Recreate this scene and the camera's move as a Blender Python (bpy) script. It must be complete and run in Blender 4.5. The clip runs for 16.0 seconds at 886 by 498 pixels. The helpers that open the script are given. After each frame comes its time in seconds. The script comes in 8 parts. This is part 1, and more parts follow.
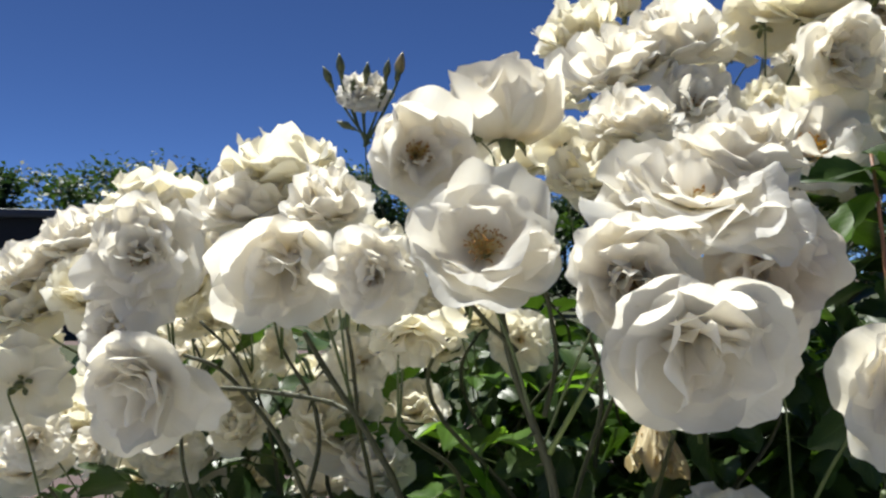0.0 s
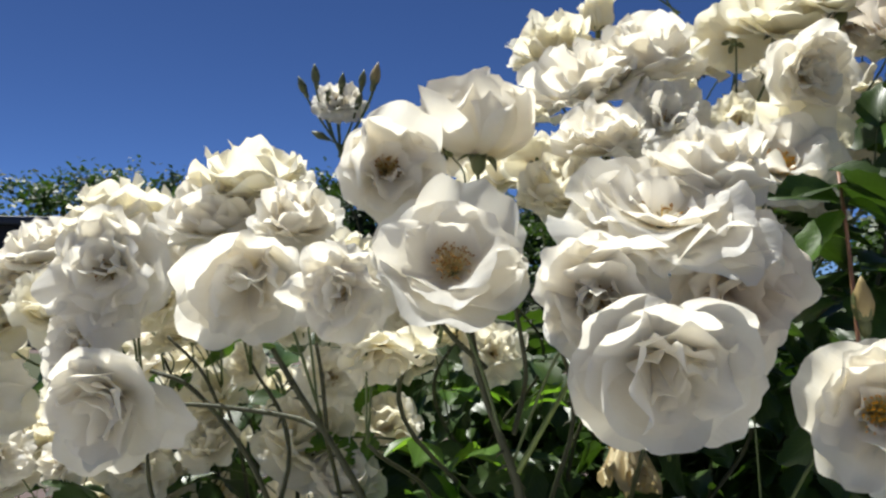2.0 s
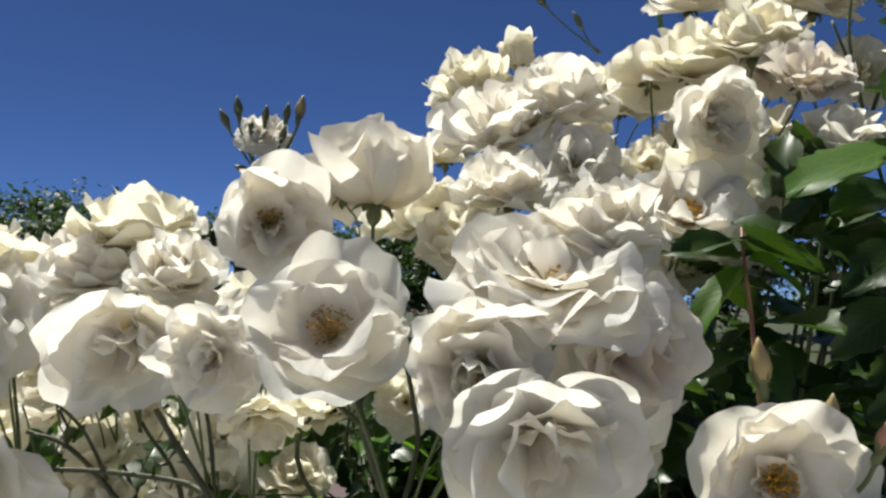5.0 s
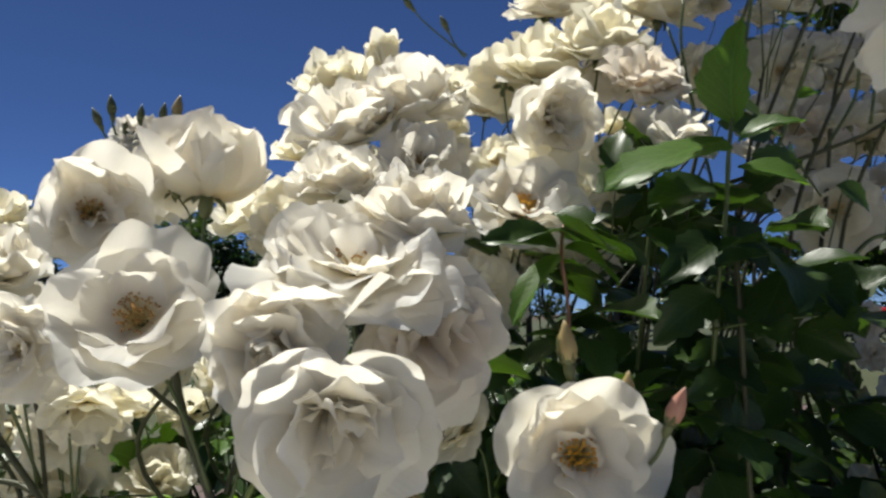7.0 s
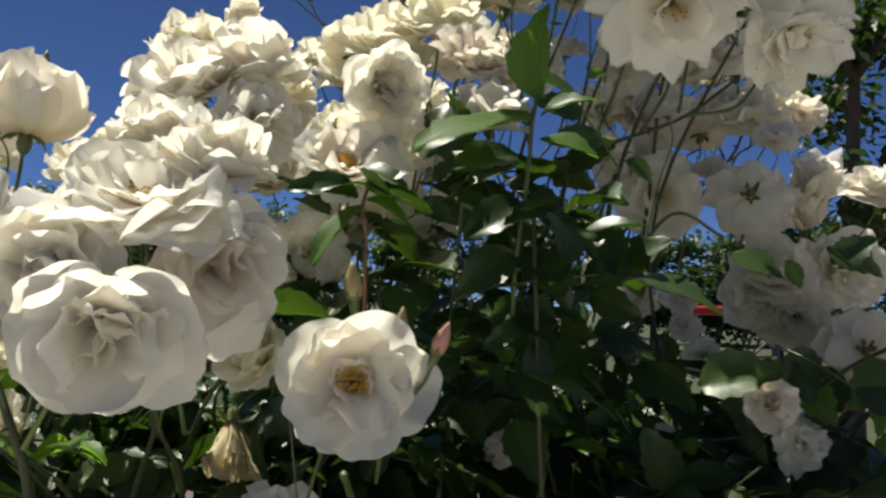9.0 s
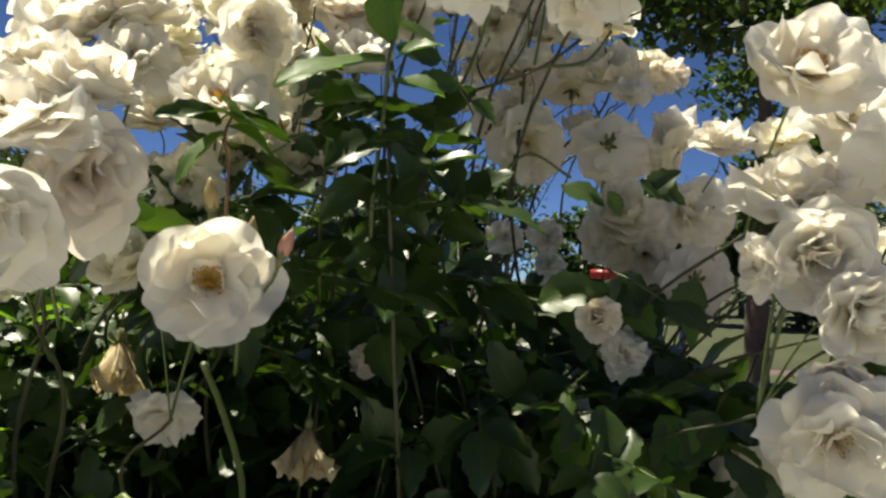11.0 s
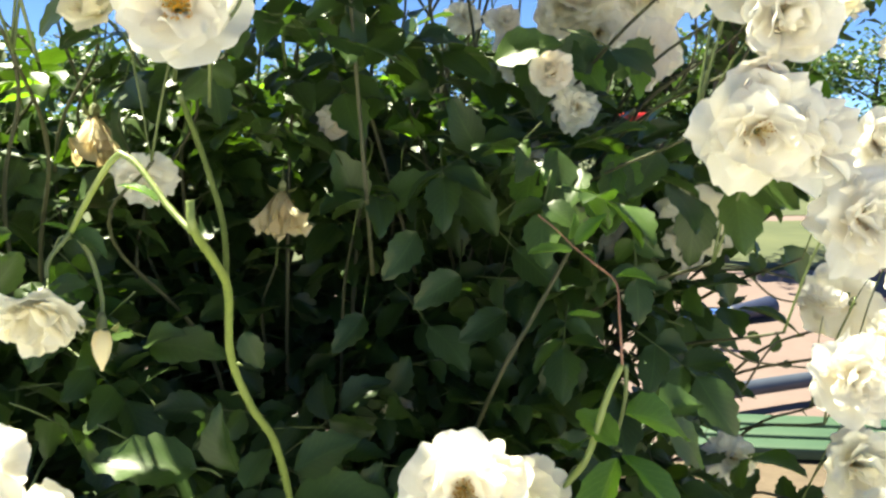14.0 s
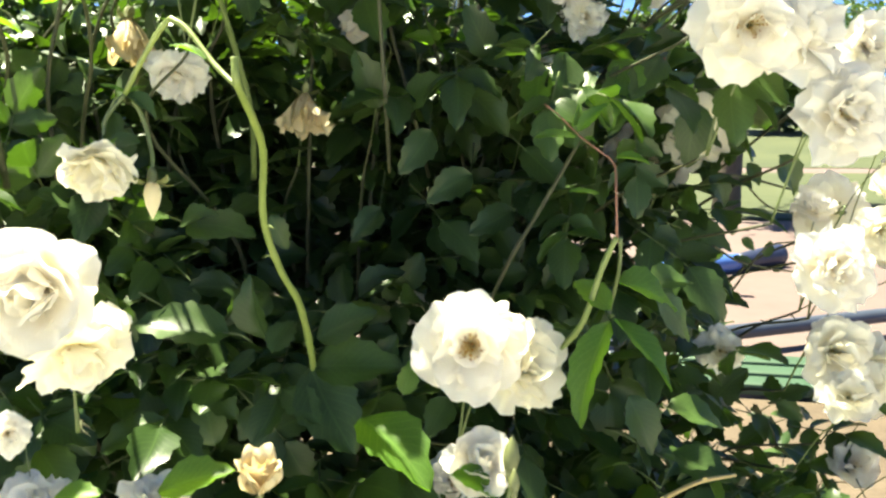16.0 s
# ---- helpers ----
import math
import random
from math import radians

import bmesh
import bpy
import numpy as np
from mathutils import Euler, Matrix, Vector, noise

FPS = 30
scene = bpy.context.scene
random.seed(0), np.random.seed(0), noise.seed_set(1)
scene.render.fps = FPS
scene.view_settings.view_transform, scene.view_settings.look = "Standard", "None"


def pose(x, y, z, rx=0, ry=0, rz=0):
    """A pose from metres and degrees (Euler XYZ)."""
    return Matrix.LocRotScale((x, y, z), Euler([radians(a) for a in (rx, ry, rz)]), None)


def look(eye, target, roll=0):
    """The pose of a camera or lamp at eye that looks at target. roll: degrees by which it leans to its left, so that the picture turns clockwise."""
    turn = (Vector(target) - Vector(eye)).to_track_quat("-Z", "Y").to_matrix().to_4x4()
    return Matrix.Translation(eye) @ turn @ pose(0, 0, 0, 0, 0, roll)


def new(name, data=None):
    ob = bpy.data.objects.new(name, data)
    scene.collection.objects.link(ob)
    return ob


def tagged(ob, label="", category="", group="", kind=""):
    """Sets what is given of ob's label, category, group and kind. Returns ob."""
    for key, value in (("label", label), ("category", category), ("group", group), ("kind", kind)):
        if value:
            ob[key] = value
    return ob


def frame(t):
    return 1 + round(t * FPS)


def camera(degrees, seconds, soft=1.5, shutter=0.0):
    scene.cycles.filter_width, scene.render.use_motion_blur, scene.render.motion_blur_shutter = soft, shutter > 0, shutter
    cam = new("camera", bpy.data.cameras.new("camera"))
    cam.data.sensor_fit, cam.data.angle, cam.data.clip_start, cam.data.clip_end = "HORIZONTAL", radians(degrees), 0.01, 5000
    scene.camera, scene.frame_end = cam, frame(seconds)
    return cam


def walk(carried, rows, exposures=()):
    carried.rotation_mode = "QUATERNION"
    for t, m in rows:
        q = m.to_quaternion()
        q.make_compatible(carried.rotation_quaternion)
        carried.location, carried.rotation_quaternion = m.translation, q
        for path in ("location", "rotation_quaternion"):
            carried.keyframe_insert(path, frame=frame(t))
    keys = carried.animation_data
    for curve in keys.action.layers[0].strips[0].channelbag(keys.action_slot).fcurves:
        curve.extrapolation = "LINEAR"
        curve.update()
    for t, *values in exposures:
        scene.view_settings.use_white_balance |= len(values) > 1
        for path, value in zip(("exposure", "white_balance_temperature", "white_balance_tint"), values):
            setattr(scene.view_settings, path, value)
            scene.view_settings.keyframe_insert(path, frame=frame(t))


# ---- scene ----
cam = camera(57.8, 16.0, soft=2.5, shutter=0.4)
METRES, EYE, TILT, LEAN, TURN = 0.50, 1.4, 2.0, 0.0, 0.0
ROWS = [
    (0.0, 0.0, 0.0, 0.0, 0.0, 0.0, -0.0),
    (0.5, 0.0014, 0.0012, 0.0018, -0.36, 0.08, -0.0),
    (1.0, 0.0038, 0.0039, 0.0041, -0.67, 0.23, -0.05),
    (1.5, 0.0077, 0.0066, 0.0071, -1.06, 0.38, -0.05),
    (2.0, 0.012, 0.0074, 0.0096, -1.47, 0.57, -0.13),
    (2.5, 0.0191, 0.0102, 0.0154, -1.91, 0.84, -0.21),
    (3.0, 0.0279, 0.0147, 0.0222, -2.39, 1.15, -0.14),
    (3.5, 0.0378, 0.0226, 0.0291, -3.02, 1.49, -0.06),
    (6.0, 0.1347, 0.0607, 0.0525, -7.58, 2.38, 0.54),
    (6.5, 0.1628, 0.0514, 0.0439, -9.53, 2.34, 0.96),
    (7.0, 0.1883, 0.0175, 0.0254, -10.5, 2.82, 0.58),
    (7.5, 0.2214, 0.0012, 0.0113, -12.18, 2.74, 0.02),
    (8.0, 0.2518, -0.0373, -0.0046, -13.58, 2.63, -0.5),
    (8.5, 0.2812, -0.0607, -0.0158, -15.06, 2.4, -1.2),
    (9.0, 0.3022, -0.0932, -0.0285, -16.81, 2.22, -1.7),
    (11.5, 0.3791, -0.2995, -0.1332, -22.66, -1.25, -2.01),
    (12.0, 0.3845, -0.3163, -0.1747, -23.68, -3.21, -1.95),
    (12.5, 0.378, -0.3363, -0.2083, -24.43, -4.93, -1.72),
    (13.0, 0.37, -0.3485, -0.2392, -24.57, -6.45, -1.24),
    (13.5, 0.3586, -0.3588, -0.2681, -24.73, -7.93, -0.6),
    (14.0, 0.3393, -0.3741, -0.2962, -24.13, -9.26, -0.18),
    (14.5, 0.321, -0.3936, -0.32, -23.51, -10.33, -0.16),
    (15.0, 0.3127, -0.4176, -0.3383, -23.37, -11.1, -0.33),
    (15.5, 0.3005, -0.4599, -0.3554, -23.12, -11.97, -0.39),
    (16.0, 0.2879, -0.4894, -0.3796, -23.12, -12.89, -1.1),
]
walk(cam, [(t, pose(0, 0, EYE, TILT, LEAN, TURN) @ pose(METRES * x, METRES * y, METRES * z, 90 + pitch, roll, yaw)) for t, x, y, z, yaw, pitch, roll in ROWS],
     exposures=((0.0, 0.69, 6450, 6), (3.5, 0.60, 6450, 6), (6.0, 0.48, 6550, 6), (9.0, 0.58, 6950, 5), (11.5, 1.18, 7750, 1), (12.5, 1.92, 7800, -2), (13.5, 2.40, 7900, -5), (14.5, 2.62, 7950, -6), (16.0, 2.72, 7950, -6)))

# ---- light ----
SUN_EL, SUN_AZ = 67.0, -35.0          # degrees; azimuth from +y towards +x
world = bpy.data.worlds.new("sky")
scene.world = world
world.use_nodes = True
wn = world.node_tree.nodes
sky = wn.new("ShaderNodeTexSky")
sky.sky_type = "NISHITA"
sky.sun_disc = False
sky.sun_elevation = radians(SUN_EL)
sky.sun_rotation = radians(SUN_AZ)
sky.altitude = 2500
sky.air_density, sky.dust_density, sky.ozone_density = 0.55, 0.0, 9.0
deep = wn.new("ShaderNodeMix")
deep.data_type, deep.blend_type = "RGBA", "MULTIPLY"
deep.inputs[0].default_value, deep.inputs[7].default_value = 1.0, (0.93, 0.97, 1.17, 1)
world.node_tree.links.new(sky.outputs[0], deep.inputs[6])
world.node_tree.links.new(deep.outputs[2], wn["Background"].inputs[0])
wn["Background"].inputs[1].default_value = 0.05

sun_dir = Vector((math.cos(radians(SUN_EL)) * math.sin(radians(SUN_AZ)),
                  math.cos(radians(SUN_EL)) * math.cos(radians(SUN_AZ)), math.sin(radians(SUN_EL))))
sun = new("sun", bpy.data.lights.new("sun", "SUN"))
sun.data.energy, sun.data.angle, sun.data.color = 4.5, radians(0.53), (1.0, 0.972, 0.915)
sun.matrix_world = look(sun_dir * 20, (0, 0, 0))


# ---- materials ----
def material(name):
    m = bpy.data.materials.new(name)
    m.use_nodes = True
    n, l = m.node_tree.nodes, m.node_tree.links
    return m, n, l, n["Principled BSDF"], n["Material Output"]


def node(n, kind, **inputs):
    nd = n.new(kind)
    for k, v in inputs.items():
        nd.inputs[k.replace("_", " ")].default_value = v
    return nd


def ramp(n, l, fac, *stops):
    r = n.new("ShaderNodeValToRGB")
    el = r.color_ramp.elements
    while len(el) < len(stops):
        el.new(0.5)
    for e, (p, c) in zip(el, stops):
        e.position, e.color = p, (*c, 1)
    l.new(fac, r.inputs[0])
    return r.outputs[0]


def mix(n, l, fac, a, b, mode="MIX"):
    m = n.new("ShaderNodeMix")
    m.data_type, m.blend_type = "RGBA", mode
    for i, v in ((0, fac), (6, a), (7, b)):
        if isinstance(v, (int, float)):
            m.inputs[i].default_value = v
        elif isinstance(v, tuple):
            m.inputs[i].default_value = (*v, 1)
        else:
            l.new(v, m.inputs[i])
    return m.outputs[2]


def noise_at(n, l, scale, detail=4, coords="Object", rough=0.55):
    tc = n.new("ShaderNodeTexCoord")
    t = node(n, "ShaderNodeTexNoise", Scale=scale, Detail=detail, Roughness=rough)
    l.new(tc.outputs[coords], t.inputs["Vector"])
    return t.outputs[0]


def relief(n, l, b, height, strength, distance):
    bp = node(n, "ShaderNodeBump", Strength=strength, Distance=distance)
    l.new(height, bp.inputs["Height"])
    l.new(bp.outputs[0], b.inputs["Normal"])
    return bp


def thin(n, l, b, out, colour, share):
    """A thin sheet that lets a share of the light through."""
    tr = n.new("ShaderNodeBsdfTranslucent")
    l.new(colour, tr.inputs[0])
    mx = n.new("ShaderNodeMixShader")
    mx.inputs[0].default_value = share
    l.new(b.outputs[0], mx.inputs[1])
    l.new(tr.outputs[0], mx.inputs[2])
    l.new(mx.outputs[0], out.inputs[0])


def petal_material(name, tip, base, glow, share=0.5):
    """Petal tissue: uv x runs across, uv y from the claw to the rim."""
    m, n, l, b, out = material(name)
    uv = n.new("ShaderNodeUVMap")
    sep = n.new("ShaderNodeSeparateXYZ")
    l.new(uv.outputs[0], sep.inputs[0])
    info = n.new("ShaderNodeObjectInfo")
    stretch = n.new("ShaderNodeMapping")
    stretch.inputs["Scale"].default_value = (17, 1.6, 1)
    l.new(uv.outputs[0], stretch.inputs[0])
    vein = node(n, "ShaderNodeTexNoise", Scale=1.0, Detail=5.0)
    l.new(stretch.outputs[0], vein.inputs["Vector"])
    along = ramp(n, l, sep.outputs[1], (0.0, base), (0.34, tip), (1.0, tip))
    blot = noise_at(n, l, 55, 3)
    tone = ramp(n, l, blot, (0.3, (0.96, 0.945, 0.91)), (0.65, (1, 1, 1)))
    each = ramp(n, l, info.outputs["Random"], (0.0, (0.98, 0.97, 0.945)), (1.0, (1, 1, 1)))
    c = mix(n, l, 1.0, mix(n, l, 1.0, along, tone, "MULTIPLY"), each, "MULTIPLY")
    l.new(c, b.inputs["Base Color"])
    b.inputs["Roughness"].default_value = 0.5
    b.inputs["Specular IOR Level"].default_value = 0.28
    wave = noise_at(n, l, 130, 3)
    h = mix(n, l, 0.40, vein.outputs[0], wave)
    relief(n, l, b, h, 0.55, 0.0022)
    thin(n, l, b, out, mix(n, l, 1.0, c, glow, "MULTIPLY"), share)
    return m


WHITE = petal_material("white_petal", (0.955, 0.950, 0.928), (0.945, 0.900, 0.76), (1.0, 0.966, 0.890), 0.56)
CREAM = petal_material("cream_petal", (0.95, 0.943, 0.895), (0.93, 0.875, 0.68), (1.0, 0.966, 0.845), 0.56)
BLUSH = petal_material("blush_petal", (0.925, 0.905, 0.86), (0.86, 0.72, 0.52), (1.0, 0.935, 0.86))
FADED = petal_material("faded_petal", (0.74, 0.65, 0.43), (0.50, 0.38, 0.20), (1.0, 0.88, 0.66), 0.35)


def leaf_material(name, dark, light, glow, rough=0.38, share=0.3):
    m, n, l, b, out = material(name)
    uv = n.new("ShaderNodeUVMap")
    sep = n.new("ShaderNodeSeparateXYZ")
    l.new(uv.outputs[0], sep.inputs[0])
    # midrib and side veins from the leaf's own coordinates
    ax = n.new("ShaderNodeMath")
    ax.operation = "ABSOLUTE"
    sub = n.new("ShaderNodeMath")
    sub.operation, sub.inputs[1].default_value = "SUBTRACT", 0.5
    l.new(sep.outputs[0], sub.inputs[0])
    l.new(sub.outputs[0], ax.inputs[0])
    rib = ramp(n, l, ax.outputs[0], (0.0, (1, 1, 1)), (0.035, (0, 0, 0)))
    slant = n.new("ShaderNodeMath")
    slant.operation, slant.inputs[1].default_value, = "MULTIPLY_ADD", -0.75
    l.new(ax.outputs[0], slant.inputs[0])
    l.new(sep.outputs[1], slant.inputs[2])
    saw = n.new("ShaderNodeMath")
    saw.operation, saw.inputs[1].default_value = "MULTIPLY", 9.0
    l.new(slant.outputs[0], saw.inputs[0])
    fr = n.new("ShaderNodeMath")
    fr.operation = "FRACT"
    l.new(saw.outputs[0], fr.inputs[0])
    side = ramp(n, l, fr.outputs[0], (0.0, (0.7, 0.7, 0.7)), (0.12, (0, 0, 0)), (0.9, (0, 0, 0)), (1.0, (0.7, 0.7, 0.7)))
    veins = mix(n, l, 1.0, rib, side, "LIGHTEN")
    info = n.new("ShaderNodeObjectInfo")
    geo = n.new("ShaderNodeNewGeometry")
    add = n.new("ShaderNodeMath")
    add.operation = "ADD"
    l.new(info.outputs["Random"], add.inputs[0])
    l.new(geo.outputs["Random Per Island"], add.inputs[1])
    wrap = n.new("ShaderNodeMath")
    wrap.operation = "FRACT"
    l.new(add.outputs[0], wrap.inputs[0])
    mid = tuple((a + c) / 2 for a, c in zip(dark, light))
    each = ramp(n, l, wrap.outputs[0], (0.0, dark), (0.7, mid), (1.0, light))
    blot = noise_at(n, l, 40, 4)
    tone = mix(n, l, 1.0, each, ramp(n, l, blot, (0.3, (0.84, 0.86, 0.82)), (0.7, (1.08, 1.06, 1.03))), "MULTIPLY")
    c = mix(n, l, 0.16, tone, mix(n, l, veins, tone, tuple(min(1, v * 2.2 + 0.02) for v in light)))
    l.new(c, b.inputs["Base Color"])
    b.inputs["Roughness"].default_value = rough
    b.inputs["Specular IOR Level"].default_value = 0.4
    h = mix(n, l, 0.5, blot, veins)
    relief(n, l, b, h, 0.22, 0.0006)
    thin(n, l, b, out, mix(n, l, 1.0, c, glow, "MULTIPLY"), share)
    return m


LEAF = leaf_material("rose_leaf", (0.024, 0.048, 0.014), (0.057, 0.100, 0.025), (1.8, 2.1, 0.55), 0.38, 0.25)
FRESH = leaf_material("young_leaf", (0.075, 0.16, 0.028), (0.13, 0.23, 0.05), (1.9, 2.0, 0.6), 0.4, 0.5)
TREE_LEAF = leaf_material("tree_leaf", (0.025, 0.05, 0.016), (0.06, 0.10, 0.028), (1.6, 1.8, 0.7), 0.5)
CONIFER = leaf_material("conifer_needles", (0.016, 0.035, 0.018), (0.035, 0.06, 0.026), (1.4, 1.5, 0.8), 0.6)


def plain(name, a, b_, scale=30, rough=0.5, bump=0.3, dist=0.002, metal=0.0, detail=5):
    m, n, l, b, out = material(name)
    f = noise_at(n, l, scale, detail)
    big = noise_at(n, l, scale * 0.13, 3)
    c = mix(n, l, 0.6, ramp(n, l, f, (0.3, a), (0.7, b_)), ramp(n, l, big, (0.3, a), (0.7, b_)))
    l.new(c, b.inputs["Base Color"])
    b.inputs["Roughness"].default_value = rough
    b.inputs["Metallic"].default_value = metal
    relief(n, l, b, f, bump, dist)
    return m


STEM = plain("green_stem", (0.055, 0.08, 0.024), (0.11, 0.145, 0.045), 120, 0.45)
PALE_STEM = plain("yellow_green_stem", (0.11, 0.15, 0.035), (0.21, 0.26, 0.07), 120, 0.45)
CANE = plain("brown_green_cane", (0.030, 0.033, 0.014), (0.068, 0.070, 0.028), 90, 0.6, 0.5)
REDSTEM = plain("reddish_stem", (0.20, 0.085, 0.055), (0.30, 0.15, 0.085), 120, 0.45)
SEPAL = plain("green_sepal", (0.085, 0.10, 0.035), (0.16, 0.17, 0.065), 150, 0.5)
BUD_RED = plain("pink_bud", (0.42, 0.17, 0.12), (0.55, 0.32, 0.22), 90, 0.5)
BUD_OCHRE = plain("ochre_bud", (0.33, 0.24, 0.09), (0.46, 0.36, 0.17), 90, 0.5)
ANTHER = plain("anther", (0.30, 0.14, 0.035), (0.55, 0.30, 0.06), 300, 0.7)
ANTHER_FRESH = plain("golden_anther", (0.72, 0.32, 0.012), (0.88, 0.50, 0.04), 300, 0.7)
FILAMENT = plain("filament", (0.62, 0.47, 0.16), (0.75, 0.62, 0.30), 300, 0.5)
BARK = plain("bark", (0.06, 0.045, 0.03), (0.13, 0.10, 0.075), 14, 0.9, 0.8, 0.02)
PAVING = plain("pink_paving", (0.098, 0.064, 0.060), (0.124, 0.086, 0.080), 9, 0.85, 0.4, 0.004)
# pale ground for the unseen front strip; its brightness sets the bounced fill
BOUNCE_GROUND = plain("pale_bounce_ground", (0.39, 0.375, 0.335), (0.46, 0.445, 0.40), 9, 0.85, 0.4, 0.004)
SOIL = plain("bed_soil", (0.055, 0.038, 0.025), (0.11, 0.08, 0.055), 12, 0.95, 0.8, 0.02)
LAWN = plain("lawn", (0.028, 0.038, 0.012), (0.056, 0.064, 0.024), 3.5, 0.9, 0.6, 0.02)
RED_PAINT = plain("red_paint", (0.26, 0.008, 0.010), (0.36, 0.015, 0.016), 8, 0.35, 0.1)
DARK_STEEL = plain("dark_blue_steel", (0.03, 0.038, 0.06), (0.055, 0.065, 0.09), 12, 0.45, 0.2)
GREEN_PAINT = plain("green_paint", (0.022, 0.052, 0.028), (0.036, 0.074, 0.040), 10, 0.6, 0.2)
BLUE_PAINT = plain("blue_plastic", (0.04, 0.10, 0.32), (0.07, 0.15, 0.42), 12, 0.4, 0.1)
NAVY = plain("navy_plastic", (0.012, 0.017, 0.045), (0.022, 0.03, 0.065), 12, 0.45, 0.1)
DARK_WALL = plain("dark_cladding", (0.012, 0.014, 0.02), (0.03, 0.032, 0.04), 4, 0.8, 0.2)


# ---- builders ----
def mesh_of(name, verts, faces, mats, uvs=None, smooth=True):
    me = bpy.data.meshes.new(name)
    me.from_pydata([tuple(v) for v in verts], [], faces)
    for m in mats:
        me.materials.append(m)
    if smooth:
        me.polygons.foreach_set("use_smooth", [True] * len(me.polygons))
    if uvs is not None:
        lay = me.uv_layers.new(name="UVMap")
        idx = np.empty(len(me.loops), dtype=np.int32)
        me.loops.foreach_get("vertex_index", idx)
        lay.data.foreach_set("uv", np.asarray(uvs, dtype=np.float32)[idx].ravel())
    me.update()
    return me


def part(name, data, parent, label="", m=None):
    """Links a mesh as one part under a thing or a part."""
    ob = new(name, data)
    ob.parent = parent
    if m is not None:
        ob.matrix_basis = m
    if label:
        ob["label"] = label
    return ob


def bezier(pts, steps):
    """A smooth run (Catmull-Rom) through a few points."""
    p = [np.array(q, float) for q in pts]
    p = [2 * p[0] - p[1], *p, 2 * p[-1] - p[-2]]
    run = []
    for i in range(1, len(p) - 2):
        for k in range(steps):
            t = k / steps
            a, b, c, d = p[i - 1:i + 3]
            run.append(0.5 * (2 * b + (c - a) * t + (2 * a - 5 * b + 4 * c - d) * t * t + (3 * b - 3 * c + d - a) * t ** 3))
    run.append(p[-2])
    return np.array(run)


def tube(pts, r0, r1, sides=8, steps=6, knots=0.0, seed=0):
    """Vertices and faces of a tapered stem through pts, swollen at its nodes."""
    run = bezier(pts, steps)
    rnd = random.Random(seed)
    n = len(run)
    tang = np.gradient(run, axis=0)
    tang /= np.linalg.norm(tang, axis=1)[:, None] + 1e-12
    side = np.cross(tang[0], (0.31, 0.17, 0.93))
    side /= np.linalg.norm(side) + 1e-12
    vs, fs = [], []
    for i in range(n):
        side = side - tang[i] * side.dot(tang[i])
        side /= np.linalg.norm(side) + 1e-12
        up = np.cross(tang[i], side)
        r = (r0 + (r1 - r0) * i / (n - 1)) * (1 + knots * (rnd.random() - 0.3) * (i % 3 == 0))
        for k in range(sides):
            a = 2 * math.pi * k / sides
            vs.append(run[i] + r * (math.cos(a) * side + math.sin(a) * up))
    for i in range(n - 1):
        for k in range(sides):
            a, b = i * sides + k, i * sides + (k + 1) % sides
            fs.append((a, b, b + sides, a + sides))
    fs.append(tuple(range(sides))[::-1])
    fs.append(tuple(range((n - 1) * sides, n * sides)))
    return vs, fs


def join(*pieces):
    vs, fs = [], []
    for v, f in pieces:
        o = len(vs)
        vs += list(v)
        fs += [tuple(i + o for i in q) for q in f]
    return vs, fs


def box(x0, x1, y0, y1, z0, z1, bevel=0.0):
    bm = bmesh.new()
    bmesh.ops.create_cube(bm, size=1, matrix=Matrix.Translation(((x0 + x1) / 2, (y0 + y1) / 2, (z0 + z1) / 2)) @ Matrix.Diagonal((x1 - x0, y1 - y0, z1 - z0, 1)))
    if bevel:
        bmesh.ops.bevel(bm, geom=bm.edges[:], offset=bevel, segments=2, affect="EDGES", profile=0.5)
    vs = [v.co.copy() for v in bm.verts]
    fs = [tuple(v.index for v in f.verts) for f in bm.faces]
    bm.free()
    return vs, fs


